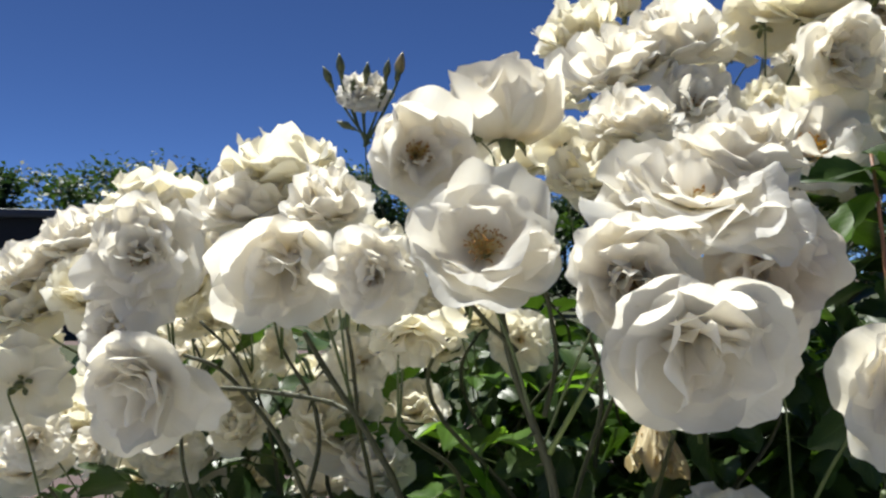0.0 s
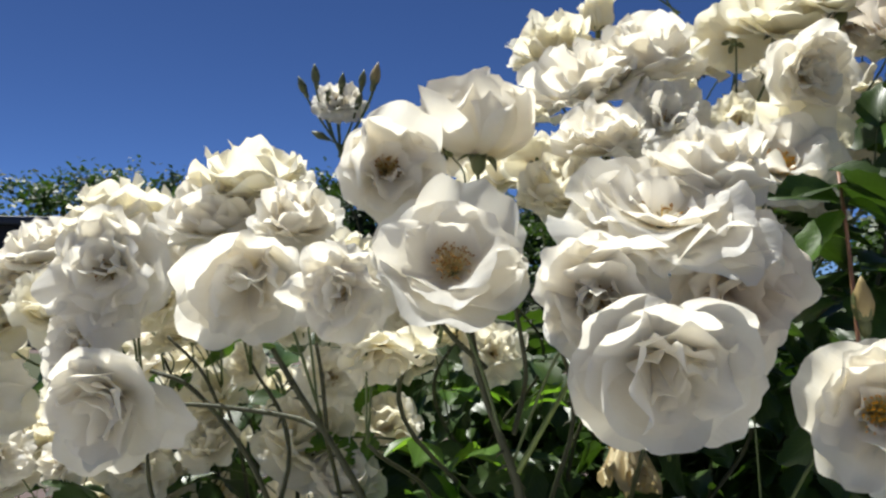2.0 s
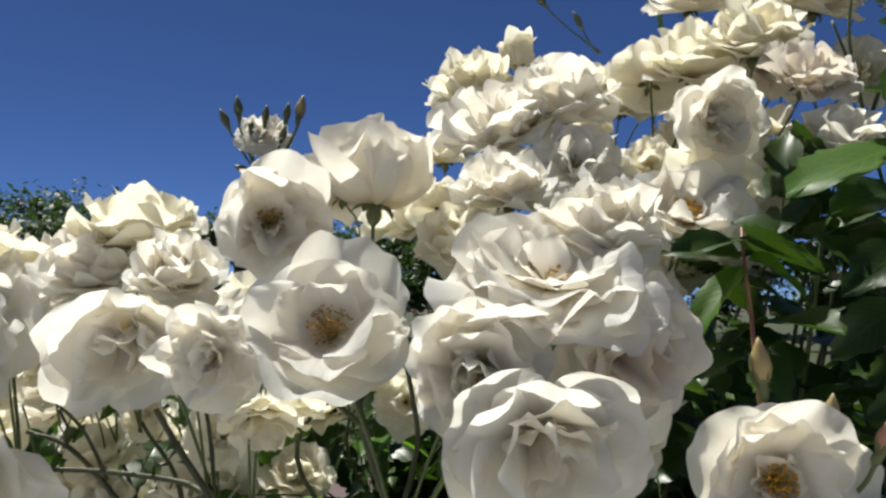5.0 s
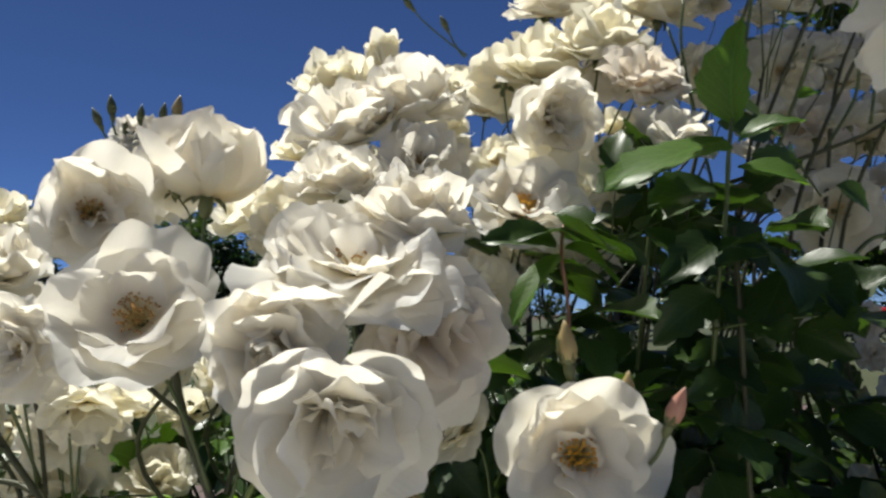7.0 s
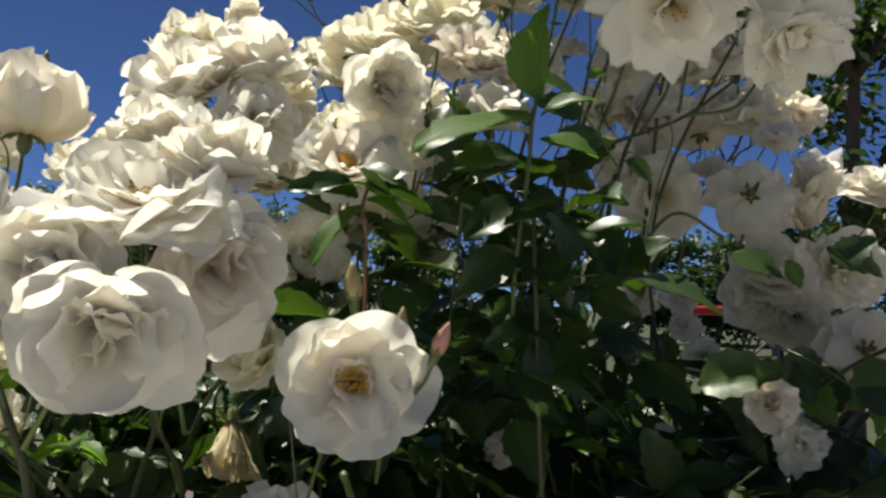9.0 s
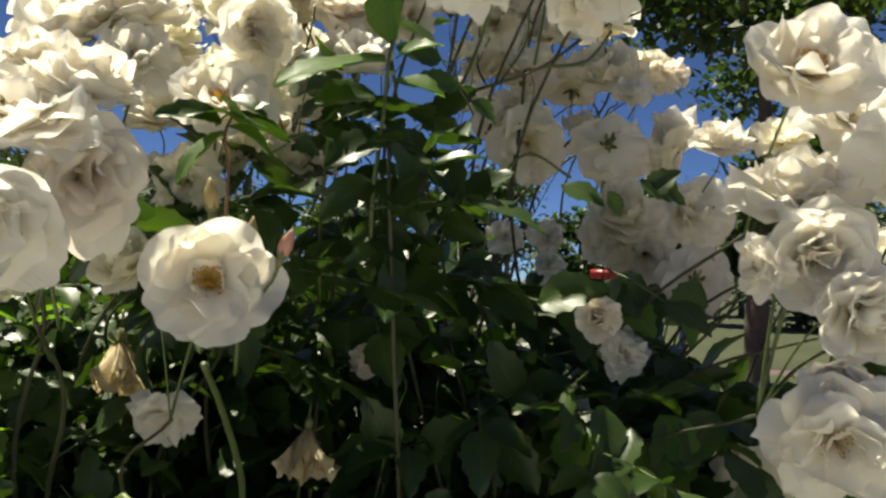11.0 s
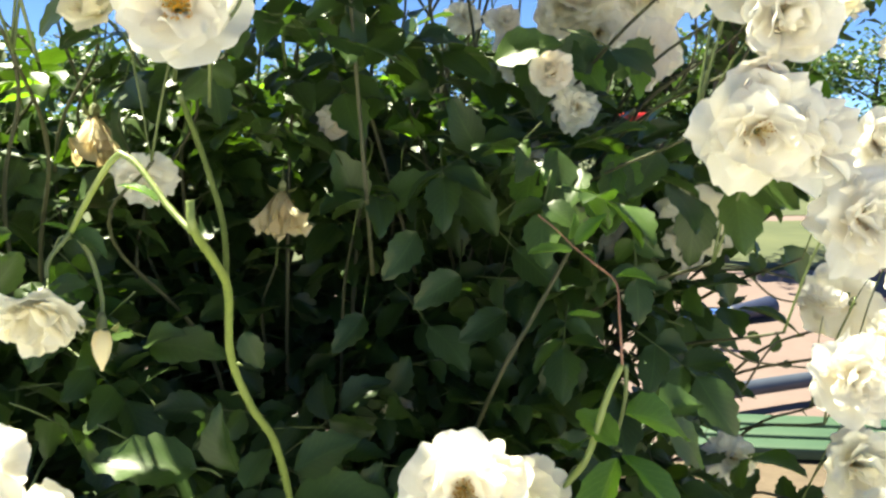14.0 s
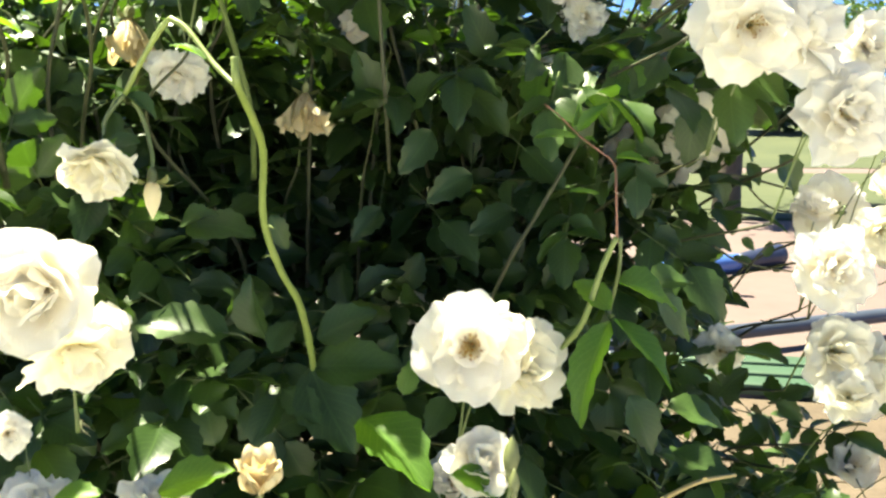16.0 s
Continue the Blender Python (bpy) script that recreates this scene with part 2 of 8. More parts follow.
# ---- roses ----
def petal(L, W, a0, a1, cup, curl, ruffle, roll, rnd, nu=18, nv=11):
    """One petal rising from the flower's base: a0, a1 its lean from the axis at claw and rim, in degrees."""
    grid = np.linspace(0, 1, 60)
    th = np.radians(a0 + (a1 - a0) * grid + curl * np.clip((grid - 0.60) / 0.40, 0, 1) ** 1.6 + rnd.uniform(-6, 26) * np.clip((grid - 0.84) / 0.16, 0, 1) ** 1.5)
    r = 0.0025 + np.concatenate([[0], np.cumsum(np.sin(th[:-1]))]) * L / 60
    z = np.concatenate([[0], np.cumsum(np.cos(th[:-1]))]) * L / 60
    p1, p2, p3, p4 = (rnd.uniform(0, 6.28) for _ in range(4))
    f1, f2, f3 = rnd.uniform(2.0, 3.4), rnd.uniform(4.5, 7), rnd.uniform(9, 12)
    crease, notch, skew = rnd.uniform(-0.5, 0.5), rnd.uniform(0.0, 0.11), rnd.uniform(-0.14, 0.14)
    calm = max(0.2, 1.15 - cup)
    fold = rnd.uniform(-0.5, 0.5) * ruffle * calm
    left, right = rnd.gauss(0.02, 0.07) * calm, rnd.gauss(0.02, 0.07) * calm
    lap = rnd.uniform(-0.03, 0.03)
    vs, uvs = [], []
    for j in range(nv + 1):
        v = 1 - (1 - j / nv) ** 1.3
        w = W / 2 * (0.20 + 0.80 * math.sin(min(v / 0.72, 1) * math.pi / 2) ** 0.9)
        c = max(abs(cup) * (0.55 + 0.45 * v), 1e-3)
        for i in range(nu + 1):
            s = math.sin(math.pi / 2 * (2 * i / nu - 1))
            reach = 1 - 0.52 * (1 - math.sqrt(1 - 0.96 * s * s)) - notch * math.exp(-((s - skew) / 0.18) ** 2)
            reach += 0.034 * math.sin(f1 * s + p1) + 0.030 * math.sin(f2 * s + p2) + 0.015 * math.sin(f3 * s + p3)
            ve = v * reach
            rr, zz, tt = (float(np.interp(ve, grid, q)) for q in (r, z, th))
            tang = w * math.sin(s * c) / c
            inward = w * (1 - math.cos(s * c)) / c * (1 if cup > 0 else -1)
            edge = max(0, (abs(s) - 0.45) / 0.55)
            inward += ruffle * L * v * v * (0.085 * math.sin(f1 * 1.5 * s + p3) + 0.065 * v * math.sin(f2 * s + p4 + 2 * v))
            inward += 0.040 * ruffle * L * v ** 5 * math.sin(f3 * s + p4)
            inward -= 0.022 * L * math.exp(-((s - crease) / 0.16) ** 2) * v * (1 - 0.6 * v)
            inward += 0.011 * L * v * (1.2 - v) * (0.5 + ruffle) * math.sin(f3 * s + p1 + 1.5 * v)
            inward -= roll * L * edge ** 2 * v * 0.13
            inward += fold * L * 0.22 * v * s + lap * L * s
            inward += L * edge ** 2 * v * (left if s < 0 else right)
            vs.append((rr - inward * math.cos(tt), tang + skew * L * v * 0.25, zz + inward * math.sin(tt)))
            uvs.append((0.5 + s / 2, v))
    fs = [(j * (nu + 1) + i, j * (nu + 1) + i + 1, (j + 1) * (nu + 1) + i + 1, (j + 1) * (nu + 1) + i) for j in range(nv) for i in range(nu)]
    return vs, fs, uvs


def stamen_meshes(rnd, count, spread, height, anther):
    fv, av = [], []
    for k in range(count):
        a = rnd.uniform(0, 6.283)
        q = math.sqrt(rnd.random())
        top = Vector((math.cos(a) * spread * q, math.sin(a) * spread * q, height * (1.05 - 0.35 * q + rnd.uniform(-0.15, 0.15))))
        foot = Vector((math.cos(a) * spread * 0.3 * q, math.sin(a) * spread * 0.3 * q, 0.001))
        mid = (top + foot) / 2 + Vector((0, 0, 0.12 * height))
        fv.append(tube([foot, mid, top], 0.00022, 0.00016, 4, 3))
        e = Euler((rnd.uniform(0, 3), rnd.uniform(0, 3), rnd.uniform(0, 3))).to_matrix()
        o = [e @ Vector(q_) * 0.00085 for q_ in ((1.5, 0, 0), (-1.5, 0, 0), (0, 0.8, 0), (0, -0.8, 0), (0, 0, 0.8), (0, 0, -0.8))]
        av.append(([top + q_ for q_ in o], [(0, 2, 4), (2, 1, 4), (1, 3, 4), (3, 0, 4), (2, 0, 5), (1, 2, 5), (3, 1, 5), (0, 3, 5)]))
    f = mesh_of("filaments", *join(*fv), [FILAMENT])
    a = mesh_of("anthers", *join(*av), [anther])
    return f, a


def sepal(L, W, lean, bend, rnd):
    vs, fs = [], []
    n = 6
    for j in range(n + 1):
        v = j / n
        t = radians(lean + bend * v)
        r, z = 0.0035 + L * v * math.sin(t), L * v * math.cos(t)
        w = W * (math.sin(math.pi * (0.15 + 0.85 * v)) ** 0.8 if v < 1 else 0.02)
        for s in (-1, 0, 1):
            vs.append((r - 0.15 * w * abs(s) * math.cos(t), s * w, z + 0.15 * w * abs(s)))
    for j in range(n):
        for i in range(2):
            a = j * 3 + i
            fs.append((a, a + 1, a + 4, a + 3))
    return vs, fs


def turn_z(piece, deg):
    v, f = piece
    m = Matrix.Rotation(radians(deg), 3, "Z")
    return [m @ Vector(q) for q in v], f


def lathe(profile, sides=10):
    vs, fs = [], []
    for r, z in profile:
        for k in range(sides):
            a = 2 * math.pi * k / sides
            vs.append((r * math.cos(a), r * math.sin(a), z))
    for j in range(len(profile) - 1):
        for k in range(sides):
            a, b = j * sides + k, j * sides + (k + 1) % sides
            fs.append((a, b, b + sides, a + sides))
    fs.append(tuple(range(sides))[::-1])
    fs.append(tuple(range((len(profile) - 1) * sides, len(profile) * sides)))
    return vs, fs


# whorls: petals, length, width, lean at claw, lean at rim, cup, rim curl, ruffle, roll
KINDS = {
    "open": ([(7, 1.00, 1.06, 78, 70, 0.42, 14, 0.8, 0.4), (6, 0.95, 1.00, 64, 54, 0.52, 20, 0.9, 0.6), (6, 0.84, 0.82, 50, 40, 0.65, 20, 1.0, 0.6), (3, 0.52, 0.52, 34, 26, 0.8, 12, 1.2, 0.3)], 80),
    "full": ([(7, 1.00, 0.98, 78, 88, 0.38, 22, 1.0, 0.7), (6, 0.96, 0.95, 64, 68, 0.46, 24, 1.0, 0.8), (6, 0.88, 0.86, 50, 50, 0.58, 24, 1.2, 0.8), (5, 0.78, 0.80, 34, 32, 0.80, 18, 1.3, 0.6), (4, 0.62, 0.70, 20, 16, 1.05, 16, 1.3, 0.4)], 22),
    "cupped": ([(6, 1.00, 1.10, 70, 58, 0.58, 24, 0.8, 0.7), (6, 0.97, 1.02, 54, 42, 0.70, 26, 0.9, 0.8), (5, 0.90, 0.94, 40, 28, 0.80, 22, 1.1, 0.8), (4, 0.80, 0.90, 24, 6, 0.95, 16, 1.4, 0.6), (4, 0.66, 0.82, 14, -16, 1.1, 14, 1.5, 0.4)], 14),
    "shell": ([(6, 1.04, 1.08, 80, 84, 0.40, 16, 0.8, 0.6), (5, 1.0, 1.08, 66, 62, 0.52, 22, 0.8, 0.7), (5, 0.92, 1.00, 50, 42, 0.65, 26, 0.9, 0.8), (4, 0.82, 0.92, 34, 26, 0.85, 22, 1.1, 0.7), (3, 0.66, 0.82, 20, 12, 1.1, 16, 1.2, 0.5)], 12),
    "loose": ([(6, 1.00, 1.00, 82, 104, 0.28, 24, 1.1, 0.7), (5, 0.98, 0.96, 70, 84, 0.36, 24, 1.2, 0.7), (5, 0.88, 0.86, 56, 60, 0.46, 22, 1.3, 0.7), (4, 0.76, 0.78, 38, 38, 0.7, 20, 1.4, 0.5), (3, 0.60, 0.64, 24, 20, 1.0, 16, 1.4, 0.4)], 34),
    "droop": ([(6, 1.06, 1.18, 74, 72, 0.46, 12, 0.5, 0.4), (5, 1.02, 1.14, 58, 52, 0.55, 20, 0.7, 0.6), (5, 0.98, 1.06, 42, 34, 0.68, 26, 0.9, 0.8), (4, 0.94, 1.02, 28, 20, 0.82, 30, 1.0, 0.8), (3, 0.86, 0.96, 16, 8, 1.0, 26, 1.1, 0.6)], 0),
    "withered": ([(7, 0.98, 0.36, 26, 30, 0.6, 6, 1.5, -0.2), (6, 0.88, 0.34, 16, 20, 0.7, 4, 1.6, -0.2), (5, 0.70, 0.32, 8, 10, 0.8, 4, 1.6, -0.2)], 20),
    "star": ([(6, 1.04, 1.26, 82, 48, 0.55, 12, 0.55, 0.3), (5, 0.98, 1.10, 70, 40, 0.62, 12, 0.6, 0.3), (3, 0.80, 0.80, 52, 32, 0.75, 14, 0.9, 0.4)], 90),
    "young": ([(5, 1.00, 1.1, 34, 26, 0.95, 36, 0.6, 0.8), (5, 0.98, 1.0, 20, 14, 1.1, 30, 0.7, 0.7), (5, 0.95, 0.85, 8, 4, 1.3, 16, 0.9, 0.5)], 0),
    "bell": ([(6, 1.02, 1.12, 62, 54, 0.58, 14, 0.7, 0.4), (6, 0.97, 1.02, 50, 44, 0.66, 14, 0.8, 0.4), (5, 0.84, 0.88, 40, 34, 0.76, 14, 1.1, 0.3), (4, 0.55, 0.58, 32, 26, 0.9, 12, 1.4, 0.3)], 80),
    "disc": ([(8, 1.05, 1.06, 90, 84, 0.30, 4, 0.6, 0.2), (8, 0.98, 1.00, 82, 74, 0.34, 6, 0.7, 0.2), (7, 0.86, 0.90, 74, 64, 0.42, 8, 0.8, 0.3), (5, 0.68, 0.70, 62, 50, 0.52, 10, 1.0, 0.3), (3, 0.44, 0.46, 46, 34, 0.8, 12, 1.2, 0.3)], 26),
    "mound": ([(6, 0.95, 1.16, 88, 70, 0.45, 10, 0.8, 0.3), (6, 1.00, 1.12, 74, 48, 0.55, 12, 0.8, 0.4), (6, 1.00, 1.02, 58, 32, 0.65, 14, 1.0, 0.5), (5, 0.95, 0.90, 40, 20, 0.80, 16, 1.2, 0.4), (3, 0.84, 0.72, 22, 10, 1.0, 14, 1.3, 0.4)], 0),
    "bowl": ([(6, 1.10, 1.15, 84, -2, 0.60, -12, 0.7, 0.1), (5, 1.08, 1.10, 66, -2, 0.68, -8, 0.8, 0.2), (5, 1.00, 0.95, 48, 4, 0.80, 6, 1.1, 0.3)], 0),
    "tuft": ([(6, 0.98, 1.08, 84, 66, 0.42, 16, 1.2, 0.4), (5, 1.00, 1.02, 62, 42, 0.55, 18, 1.3, 0.5), (4, 0.92, 0.88, 38, 22, 0.75, 20, 1.4, 0.5)], 10),
}
MASTERS = {}


def rose_master(kind, variant, skin):
    """A rose of radius 1/2 m x 0.085 with each petal as a part; kept once and copied."""
    key = (kind, variant, skin.name)
    if key in MASTERS:
        return MASTERS[key]
    rnd = random.Random(f"{kind}{variant}")
    whorls, stamens = KINDS[kind]
    pieces = []
    turn = rnd.uniform(0, 360)
    for w, (count, ln, wd, a0, a1, cup, curl, ruffle, roll) in enumerate(whorls):
        turn += rnd.uniform(25, 45)
        for k in range(count):
            j = lambda s: rnd.gauss(0, s)
            loose_ = 2.2 if w >= 2 and kind not in ("open", "star", "bell", "disc") else 1.0
            around = turn + 360 / count * k + j(10 * loose_)
            low = math.cos(radians(around)) if kind == "droop" else 0.0
            curl_k = curl * (1 - 0.9 * low) * (1.8 if rnd.random() < 0.2 else 1.0)
            fine = (11, 8) if kind == "tuft" else (18, 11)
            vs, fs, uvs = petal(0.0430 * ln * (1 + j(0.11)) * (1 + 0.15 * low), 0.047 * wd * (1 + j(0.12)), a0 + j(6 * loose_) + 11 * low, a1 + j(9 * loose_) + 27 * low, cup * (1 + j(0.18)), curl_k * (1 + j(0.4)), ruffle * (1 + j(0.25)) * (1 - 0.5 * low), roll * (1 + j(0.4)), rnd, *fine)
            at = pose(0, 0, 0.0008 * w, j(4), j(4), around)
            pieces.append(("petal", mesh_of("petal", vs, fs, [skin], uvs), at))
    if stamens:
        f, a = stamen_meshes(rnd, round(stamens * (1.7 if variant == 2 else 1)), 0.0120 if variant == 2 else 0.0115, 0.008 if kind == "disc" else 0.013, ANTHER_FRESH if variant == 2 else ANTHER)
        pieces.append(("filament_ring", f, pose(0, 0, 0.003)))
        pieces.append(("anther_ring", a, pose(0, 0, 0.003)))
    hip = lathe([(0.0012, -0.011), (0.0030, -0.009), (0.0042, -0.005), (0.0036, -0.001), (0.0042, 0.0012)])
    lean = 30 if kind == "young" else 95
    green = [hip] + [turn_z(sepal(0.0105, 0.0028, lean + rnd.gauss(0, 8), rnd.uniform(15, 50), rnd), 72 * k + rnd.gauss(0, 5)) for k in range(5)]
    pieces.append(("calyx", mesh_of("calyx", *join(*green), [SEPAL]), Matrix()))
    MASTERS[key] = pieces
    return pieces


def facing(x, y, z, axis, spin=0.0):
    q = Vector(axis).to_track_quat("Z", "Y").to_matrix().to_4x4()
    return Matrix.Translation((x, y, z)) @ q @ pose(0, 0, 0, 0, 0, spin)


SKINS = {"white": WHITE, "cream": CREAM, "blush": BLUSH, "faded": FADED}
WORDS = {"open": "wide-open white rose with golden brown stamens", "full": "full ruffled white rose with many petals",
         "cupped": "cupped double white rose with folded centre", "loose": "blown loose white rose with wavy outer petals",
         "star": "wide-open white rose with separate petals and brown stamens", "droop": "heavy nodding white rose with long lower petals", "withered": "withered white rose with hanging dry petals", "shell": "large smooth white rose with broad shell-like petals", "young": "half-opened white rose with upright petals", "mound": "full domed white rose with many ruffled petals", "bowl": "globe-shaped white rose seen with its calyx below", "bell": "deeply cupped white rose with brown stamens", "disc": "flat wide-open white rose with fanned layered petals", "tuft": "small ruffled white rose deeper in the bush"}
HUES = {"white": "white", "cream": "creamy white", "blush": "pink-tinged white", "faded": "withered tan"}


def rose(x, y, z, ax, ay, az, size, kind="full", variant=0, skin="white", stalk=(0.0, 0.07, -0.10), spin=0.0, words=""):
    """A rose at its calyx, facing (ax, ay, az), size its width in metres; stalk: where its stem ends, from the flower."""
    m = facing(x, y, z, (ax, ay, az), spin)
    ob = new("rose")
    ob.empty_display_size = 0.02
    ob.matrix_basis = m @ Matrix.Scale(size / 0.082, 4)
    tagged(ob, words or WORDS[kind].replace("white", HUES[skin]) + " on the bush", "rose", "roses on the bush")
    for name, me, pm in rose_master(kind, variant, SKINS[skin]):
        p = part(name, me, ob, m=pm)
        if name in ("filament_ring", "anther_ring"):
            p["kind"] = "stuff"
    if stalk:
        inv = ob.matrix_basis.inverted()
        back = -Vector((ax, ay, az)).normalized()
        p0 = Vector((x, y, z)) + back * 0.008 * size / 0.082
        end = Vector((x, y, z)) + Vector(stalk)
        p1 = p0 + back * 0.022
        pts = [inv @ p0, inv @ p1, inv @ ((p1 + end) / 2 + Vector((0, 0, 0.008))), inv @ end]
        part("stalk", mesh_of("stalk", *tube(pts, 0.0009, 0.0013, 7, 5), [STEM]), ob, "slender green stalk")
    return ob


def rose_bud(x, y, z, ax, ay, az, size, skin=BUD_OCHRE, stalk=(0.0, 0.05, -0.09), words="closed rose bud with green sepals on a thin stalk", opened=False):
    ob = new("rose_bud")
    ob.empty_display_size = 0.01
    ob.matrix_basis = facing(x, y, z, (ax, ay, az), 40 * x * 100 % 360) @ Matrix.Scale(size / 0.022, 4)
    tagged(ob, words, "rose bud", "rose buds on the bush")
    prof = [(0.001, -0.001), (0.0042, 0.003), (0.0052, 0.008), (0.0040, 0.014), (0.0018, 0.019), (0.0004, 0.022)]
    part("bud", mesh_of("bud", *lathe(prof, 12), [skin]), ob)
    part("hip", mesh_of("hip", *lathe([(0.0012, -0.008), (0.0027, -0.005), (0.0030, -0.001), (0.0026, 0.002)]), [SEPAL]), ob)
    rnd = random.Random(x * 1000)
    for k in range(5):
        me = mesh_of("sepal", *sepal(rnd.uniform(0.011, 0.016), 0.0030, (60 if opened else 14) + rnd.gauss(0, 5), 40 if opened else -18, rnd), [SEPAL])
        part("sepal", me, ob, m=pose(0, 0, 0.0005, 0, 0, 72 * k))
    if stalk:
        inv = ob.matrix_basis.inverted()
        p0 = Vector((x, y, z))
        end = p0 + Vector(stalk)
        back = -Vector((ax, ay, az)).normalized()
        pts = [inv @ p0, inv @ (p0 + back * 0.018), inv @ ((p0 + back * 0.03 + end) / 2), inv @ end]
        part("stalk", mesh_of("stalk", *tube(pts, 0.0011, 0.0016, 6, 5), [STEM]), ob, "thin stalk")
    return ob


# ---- leaves ----
def leaflet(rnd, fold=0.25, droop=0.35, nl=10):
    """A serrate rose leaflet of length 1 along +x, its face up."""
    vs, uvs, fs = [], [], []
    wob = rnd.uniform(-0.05, 0.05)
    for i in range(nl + 1):
        u = i / nl
        w = 0.31 * (math.sin(math.pi * u ** 0.85) ** 0.8 if 0 < i < nl else 0.0) + 0.004
        tooth = 0.022 * (1 if i % 2 else -1) * (0 < i < nl)
        z0 = -droop * u * u * 0.5
        for k, s in enumerate((-1, -0.5, 0, 0.5, 1)):
            e = abs(s)
            vs.append((u + (tooth * 0.6 if e == 1 else 0) - 0.05 * e * w, s * (w + (tooth if e == 1 else 0)) + wob * math.sin(3 * u), z0 + fold * w * e + 0.03 * math.sin(7 * u + 4 * s) * e))
            uvs.append((0.5 + s / 2, u))
    for i in range(nl):
        for k in range(4):
            a = i * 5 + k
            fs.append((a, a + 5, a + 6, a + 1))
    return vs, fs, uvs


_r = random.Random(5)
LEAFLETS = [leaflet(_r, _r.uniform(0.1, 0.55), _r.uniform(0.1, 0.7)) for _ in range(6)]
LEAF_MESHES = {}


def leaf_mesh(k, skin):
    key = (k % 6, skin.name)
    if key not in LEAF_MESHES:
        v, f, uv = LEAFLETS[k % 6]
        LEAF_MESHES[key] = mesh_of("leaflet", v, f, [skin], uv)
    return LEAF_MESHES[key]


def leaf_frame(p, along, up):
    """Pose with x along the leaf and z out of its face."""
    a = Vector(along).normalized()
    u = Vector(up)
    u = (u - a * u.dot(a)).normalized()
    m = Matrix((a, u.cross(a), u)).transposed().to_4x4()
    return Matrix.Translation(p) @ m


def spray_frames(p, along, up, size, rnd, count=5):
    """Poses of the leaflets of a compound leaf, and its midline."""
    a = Vector(along).normalized()
    u = Vector(up)
    u = (u - a * u.dot(a)).normalized()
    s = u.cross(a)
    p = Vector(p)
    rach = size * (1.35 if count == 5 else 0.85)
    line = [p, p + a * rach * 0.5 - u * 0.02 * size, p + a * rach - u * 0.10 * size]
    got = []
    spots = [(1.0, 0, 1.0), (0.82, 1, 0.82), (0.82, -1, 0.82)] + ([(0.42, 1, 0.68), (0.42, -1, 0.68)] if count == 5 else [])
    for f, sd, sc in spots:
        at = p + a * rach * f - u * 0.10 * size * f * f
        d = a * (1.0 if sd == 0 else 0.45) + s * sd * 0.9 - u * rnd.uniform(0.05, 0.45) + Vector((rnd.gauss(0, 0.12), rnd.gauss(0, 0.12), rnd.gauss(0, 0.12)))
        nu = u + Vector((rnd.gauss(0, 0.25), rnd.gauss(0, 0.25), rnd.gauss(0, 0.2)))
        got.append((leaf_frame(at, d, nu), size * sc * rnd.uniform(0.85, 1.12)))
    return got, line


bush = new("rose_bush")
tagged(bush, "tall dense rose bush with dark glossy leaves and long canes", "rose bush")
bush.empty_display_size = 0.1
bush.location = (0.35, 0.62, 0)
BUSH_INV = Matrix.Translation((-0.35, -0.62, 0))


def on_bush(name, vs_fs, mats, label="", parent=None):
    vs, fs = vs_fs
    vs = [BUSH_INV @ Vector(v) for v in vs]
    return part(name, mesh_of(name, vs, fs, mats), parent or bush, label)


def cane(*pts, r0=0.006, r1=0.003, skin=None, label="", thorns=0, name="cane", seed=0):
    skin = skin or CANE
    pieces = [tube(pts, r0, r1, 9, 7, 0.25, seed)]
    rnd = random.Random(seed + 11)
    run = bezier(pts, 7)
    for _ in range(thorns):
        i = rnd.randrange(1, len(run) - 1)
        d = Vector((rnd.gauss(0, 1), rnd.gauss(0, 1), rnd.gauss(0, 0.4))).normalized()
        b = Vector(run[i])
        pieces.append(tube([b, b + d * 0.005, b + d * 0.009 - Vector((0, 0, 0.002))], 0.0016, 0.0001, 5, 2))
    return on_bush(name, join(*pieces), [skin], label)


def leaf(p, along, up, size, skin=None, k=0, label="", stalk=None, wide=1.0):
    """A single large leaflet as a part of the bush; stalk: the point where its stalk starts."""
    ob = part("leaf", leaf_mesh(k, skin or LEAF), bush, label)
    ob.matrix_basis = BUSH_INV @ leaf_frame(p, along, up) @ Matrix.Diagonal((size, size * wide, size, 1))
    if stalk:
        on_bush("leaf_stalk", tube([stalk, (Vector(stalk) + Vector(p)) / 2 + Vector((0, 0, 0.003)), Vector(p) + Vector(along).normalized() * size * 0.06], 0.0011, 0.0007, 5, 4), [STEM])
    return ob


def leaf_spray(p, along, up, size, skin=None, count=5, seed=0, label=""):
    """A compound leaf as a part of the bush, its leaflets as parts of it."""
    rnd = random.Random(seed)
    frames, line = spray_frames(p, along, up, size, rnd, count)
    sp = on_bush("leaf_spray", tube(line, 0.0011, 0.0006, 5, 4), [STEM], label)
    for m, s in frames:
        ob = part("leaflet", leaf_mesh(rnd.randrange(6), skin or LEAF), sp)
        ob.matrix_basis = BUSH_INV @ m @ Matrix.Scale(s, 4)
    return sp


# gaps among the leaves where withered heads hang: head and the open side
HOLLOWS = [((0.183, 0.705, 1.252), (0.16, -0.15, 1.27)), ((0.221, 0.640, 1.210), (0.16, -0.20, 1.25)),
           ((0.349, 0.619, 1.180), (0.16, -0.20, 1.25)), ((0.406, 0.585, 1.264), (0.16, -0.20, 1.25))]


